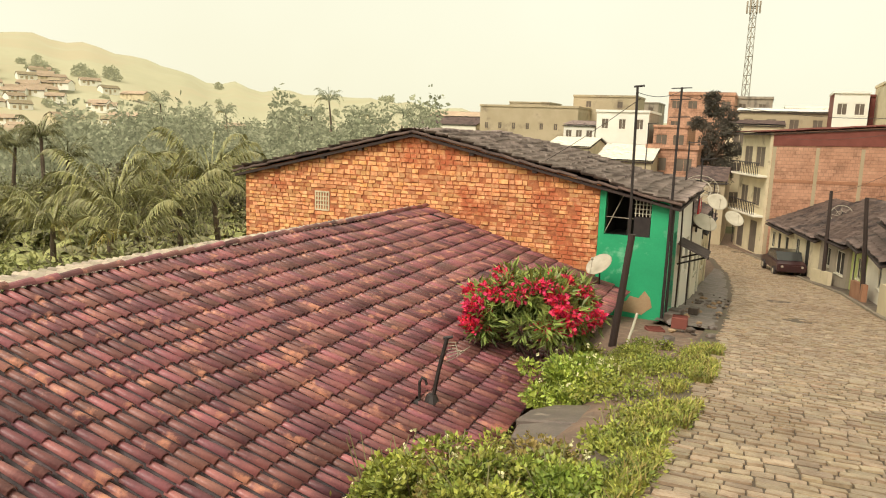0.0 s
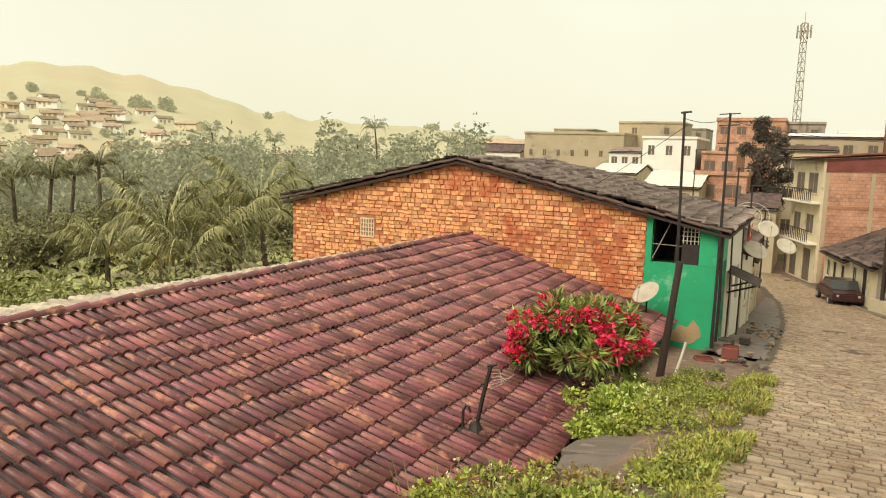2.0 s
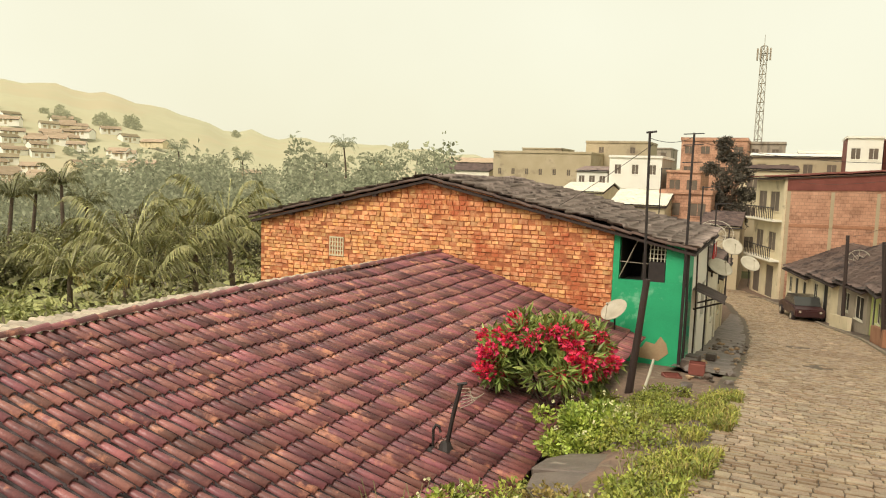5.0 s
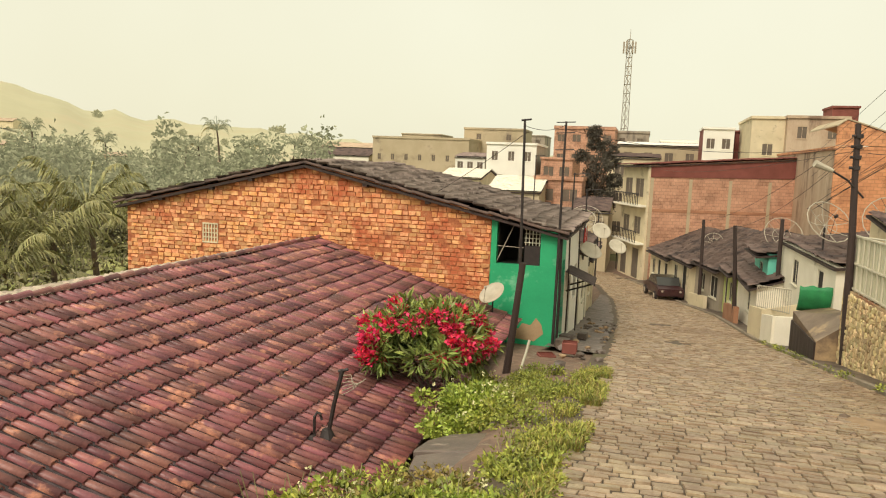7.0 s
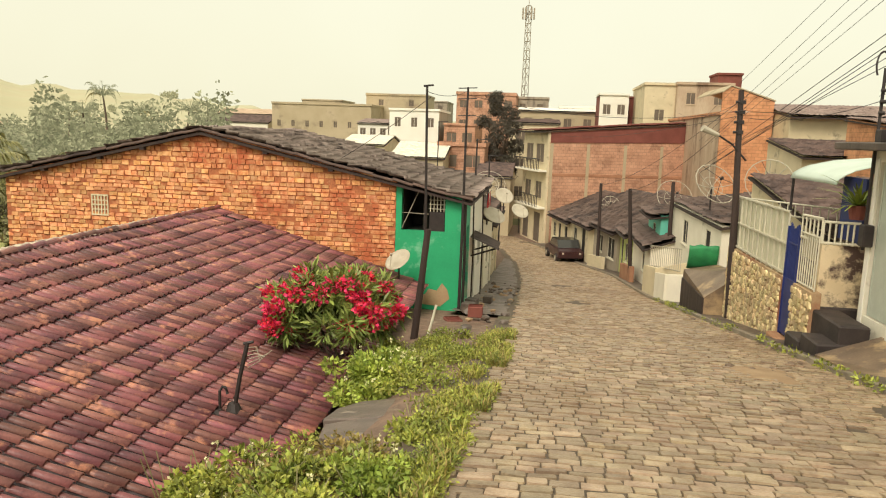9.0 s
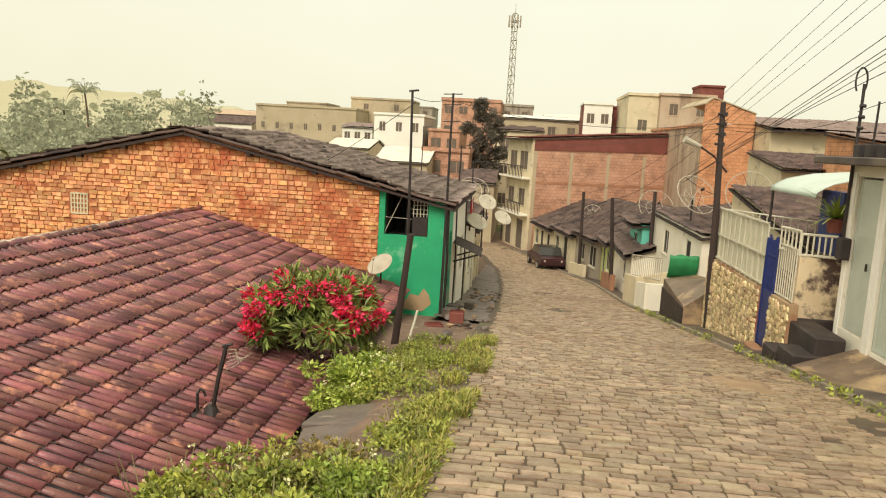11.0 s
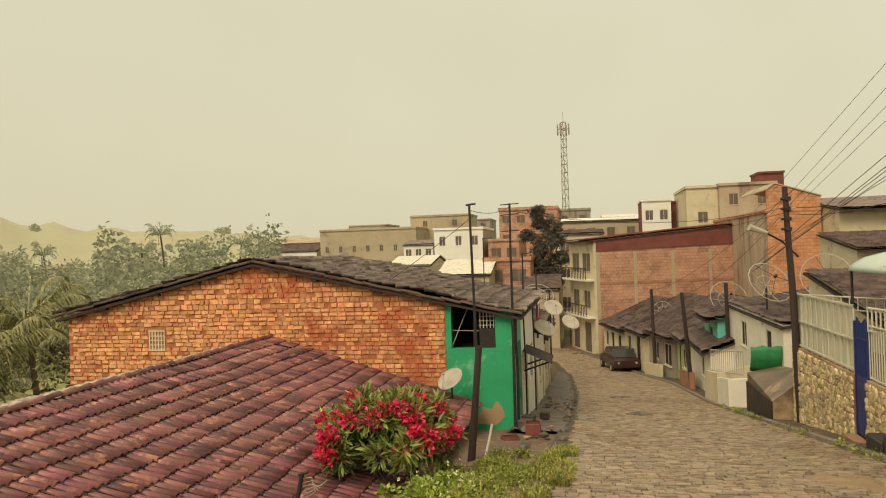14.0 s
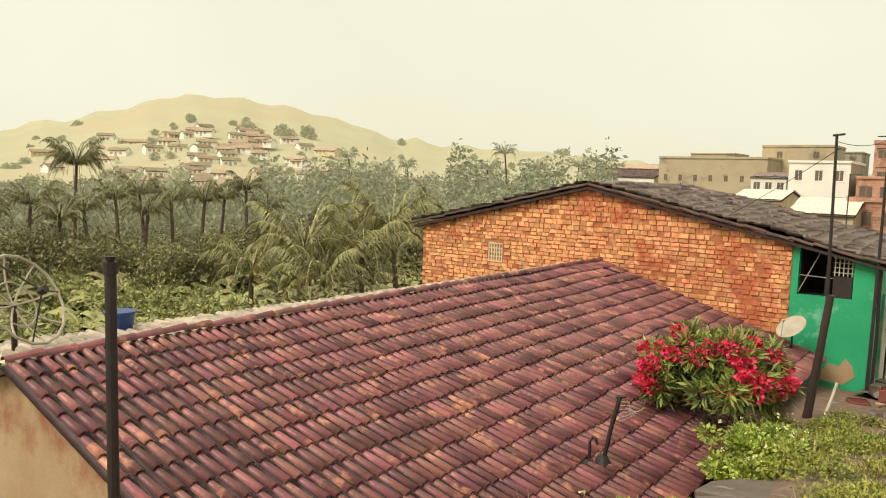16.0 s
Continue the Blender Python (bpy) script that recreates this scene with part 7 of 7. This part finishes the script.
# broken slab on the bank and the hole beside the eave
def slab(at, outline, t, material, label, tilt=(0, 0)):
    bm = new_bm()
    top = [bm.verts.new((x, y, 0)) for x, y in outline]
    low = [bm.verts.new((x, y, -t)) for x, y in outline]
    bm.faces.new(top)
    bm.faces.new(low[::-1])
    n = len(outline)
    for i in range(n):
        j = (i + 1) % n
        bm.faces.new((top[j], top[i], low[i], low[j]))
    bmesh.ops.recalc_face_normals(bm, faces=bm.faces[:])
    bmesh.ops.bevel(bm, geom=bm.edges[:], offset=0.02, segments=1, affect="EDGES")
    ob = part("concrete_slab", bm, material)
    ob.matrix_basis = pose(*at, tilt[0], tilt[1], 0)
    return tagged(ob, label, "slab")


slab((-1.45, 6.75, -1.12), [(-0.42, -0.62), (0.02, -0.74), (0.30, -0.5), (0.22, -0.1), (-0.2, -0.02), (-0.5, -0.2)], 0.14, "slab", "broken wet cement slab on the bank", (-7, -7))
slab((-1.55, 7.35, -1.24), [(-0.5, -0.5), (-0.02, -0.6), (0.40, -0.55), (0.5, 0.1), (0.2, 0.5), (-0.35, 0.42), (-0.52, 0.05)], 0.14, "slab", "cracked cement slab overgrown with weeds", (-10, -9))
slab((-1.15, 8.6, -1.36), [(-0.4, -0.35), (0.2, -0.4), (0.32, 0.2), (0.0, 0.42), (-0.4, 0.3)], 0.12, "slab", "old cement slab among the weeds", (-8, -6))
slab((-1.25, 11.3, -1.75), [(-0.5, -0.9), (0.2, -0.8), (0.3, 0.3), (-0.1, 0.7), (-0.5, 0.6)], 0.12, "slab", "old cement slab beside the grass", (-8, -4))
# gutter bar and props by the eave
bm = new_bm()
bars(bm, [(-2.05, 13.0, -2.6), (-1.85, 13.2, -1.75), (-1.8, 13.25, -1.5)], 0.025)
tagged(part("leaning_pipe", bm, "white_steel"), "pale pipe leaning by the wooden post", "pipe")
# clothes on a line at the facade
for k, (y, c) in enumerate(((24.6, "red"), (25.0, "white_far"), (25.4, "red"))):
    bm = new_bm()
    box(bm, -1.72, -1.70, y, y + 0.3, -0.75, -0.25, 0.005)
    for v in bm.verts:
        v.co.x += 0.04 * noise.noise((v.co.y * 6, v.co.z * 5, k))
    ob = part("hanging_cloth", bm, c)
    tagged(ob, "red cloth hung under the eave" if c == "red" else "white cloth hung under the eave", "laundry")
cable((-1.7, 23.8, -0.22), (-1.7, 26.2, -0.26), 0.02, 0.006)
# loose stones and wet leaves on the road
for k in range(26):
    bm = new_bm()
    s = random.uniform(0.03, 0.09)
    bmesh.ops.create_icosphere(bm, subdivisions=1, radius=s)
    for v in bm.verts:
        v.co *= random.uniform(0.7, 1.2)
        v.co.z *= 0.5
    if k < 16:
        x, y = 3.3 + random.gauss(0, 0.35), 10.6 + random.gauss(0, 0.5)
    else:
        y = random.uniform(8, 22)
        x = float(road_right(y)) - random.uniform(0.05, 0.5)
    ob = part("loose_stone", bm, "ramp")
    ob.matrix_basis = Matrix.Translation((x, y, crown_z(x, y) + 0.02))
    tagged(ob, "loose brown stone on the street", "stone", "loose stones")
# parked car by the cottages
car = thing("parked_car", "dark maroon parked car by the cottages", "car", (1.75, 48.2, zs(48.2)), rz=103)
bm = new_bm()
prism(bm, [(-1.9, 0.35), (-1.9, 0.8), (-1.2, 0.95), (1.1, 0.95), (1.9, 0.75), (1.95, 0.35)], -0.8, 0.8)
bmesh.ops.bevel(bm, geom=bm.edges[:], offset=0.06, segments=2, affect="EDGES")
part("body", bm, "car_paint", car)
bm = new_bm()
prism(bm, [(-1.3, 0.951), (-0.9, 1.42), (0.5, 1.42), (1.05, 0.951)], -0.7, 0.7)
part("cabin", bm, "glass", car)
for x in (-1.2, 1.2):
    for y in (-0.78, 0.78):
        bm = new_bm()
        tube(bm, (x, y - 0.09, 0.3), (x, y + 0.09, 0.3), 0.3, 0.3, 16)
        wh = part("wheel", bm, "black", car)
        bm = new_bm()
        tube(bm, (x, y - 0.1, 0.3), (x, y + 0.1, 0.3), 0.16, 0.16, 12)
        part("rim", bm, "dish", wh)
for y in (-0.55, 0.55):
    bm = new_bm()
    tube(bm, (-1.93, y, 0.68), (-1.88, y, 0.68), 0.07, 0.07, 10)
    part("headlight", bm, "dish", car)

# washed-down earth on the setts and rubble along the low pavement
vs, fs = [(3.3, 10.6, crown_z(3.3, 10.6) + 0.05)], []
for r_ in (0.5, 1.0):
    for k in range(18):
        a = 2 * math.pi * k / 18
        q = r_ * (0.75 + 0.4 * noise.noise((math.cos(a) * 1.5, math.sin(a) * 1.5, 3)))
        x, y = 3.3 + 0.75 * q * math.cos(a), 10.6 + 1.1 * q * math.sin(a)
        vs.append((x, y, crown_z(x, y) + (0.04 if r_ < 0.8 else -0.01)))
fs += [(0, 1 + k, 1 + (k + 1) % 18) for k in range(18)]
fs += [(1 + k, 19 + k, 19 + (k + 1) % 18, 1 + (k + 1) % 18) for k in range(18)]
tagged(pyd("earth_patch", vs, fs, "earth", None, "", True), "thin patch of washed-down brown earth on the setts", "earth", kind="structure")
for k in range(60):
    bm = new_bm()
    s = random.uniform(0.04, 0.13)
    bmesh.ops.create_icosphere(bm, subdivisions=1, radius=s)
    for v in bm.verts:
        v.co *= random.uniform(0.65, 1.25)
        v.co.z *= 0.6
    y = random.uniform(12.6, 30)
    x = random.uniform(-1.7, -0.6)
    ob = part("rubble_stone", bm, random.choice(("slab", "earth", "concrete")))
    ob.matrix_basis = Matrix.Translation((x, y, zs(y) + 0.05))
    tagged(ob, "broken rubble stone on the low pavement", "stone", "rubble")
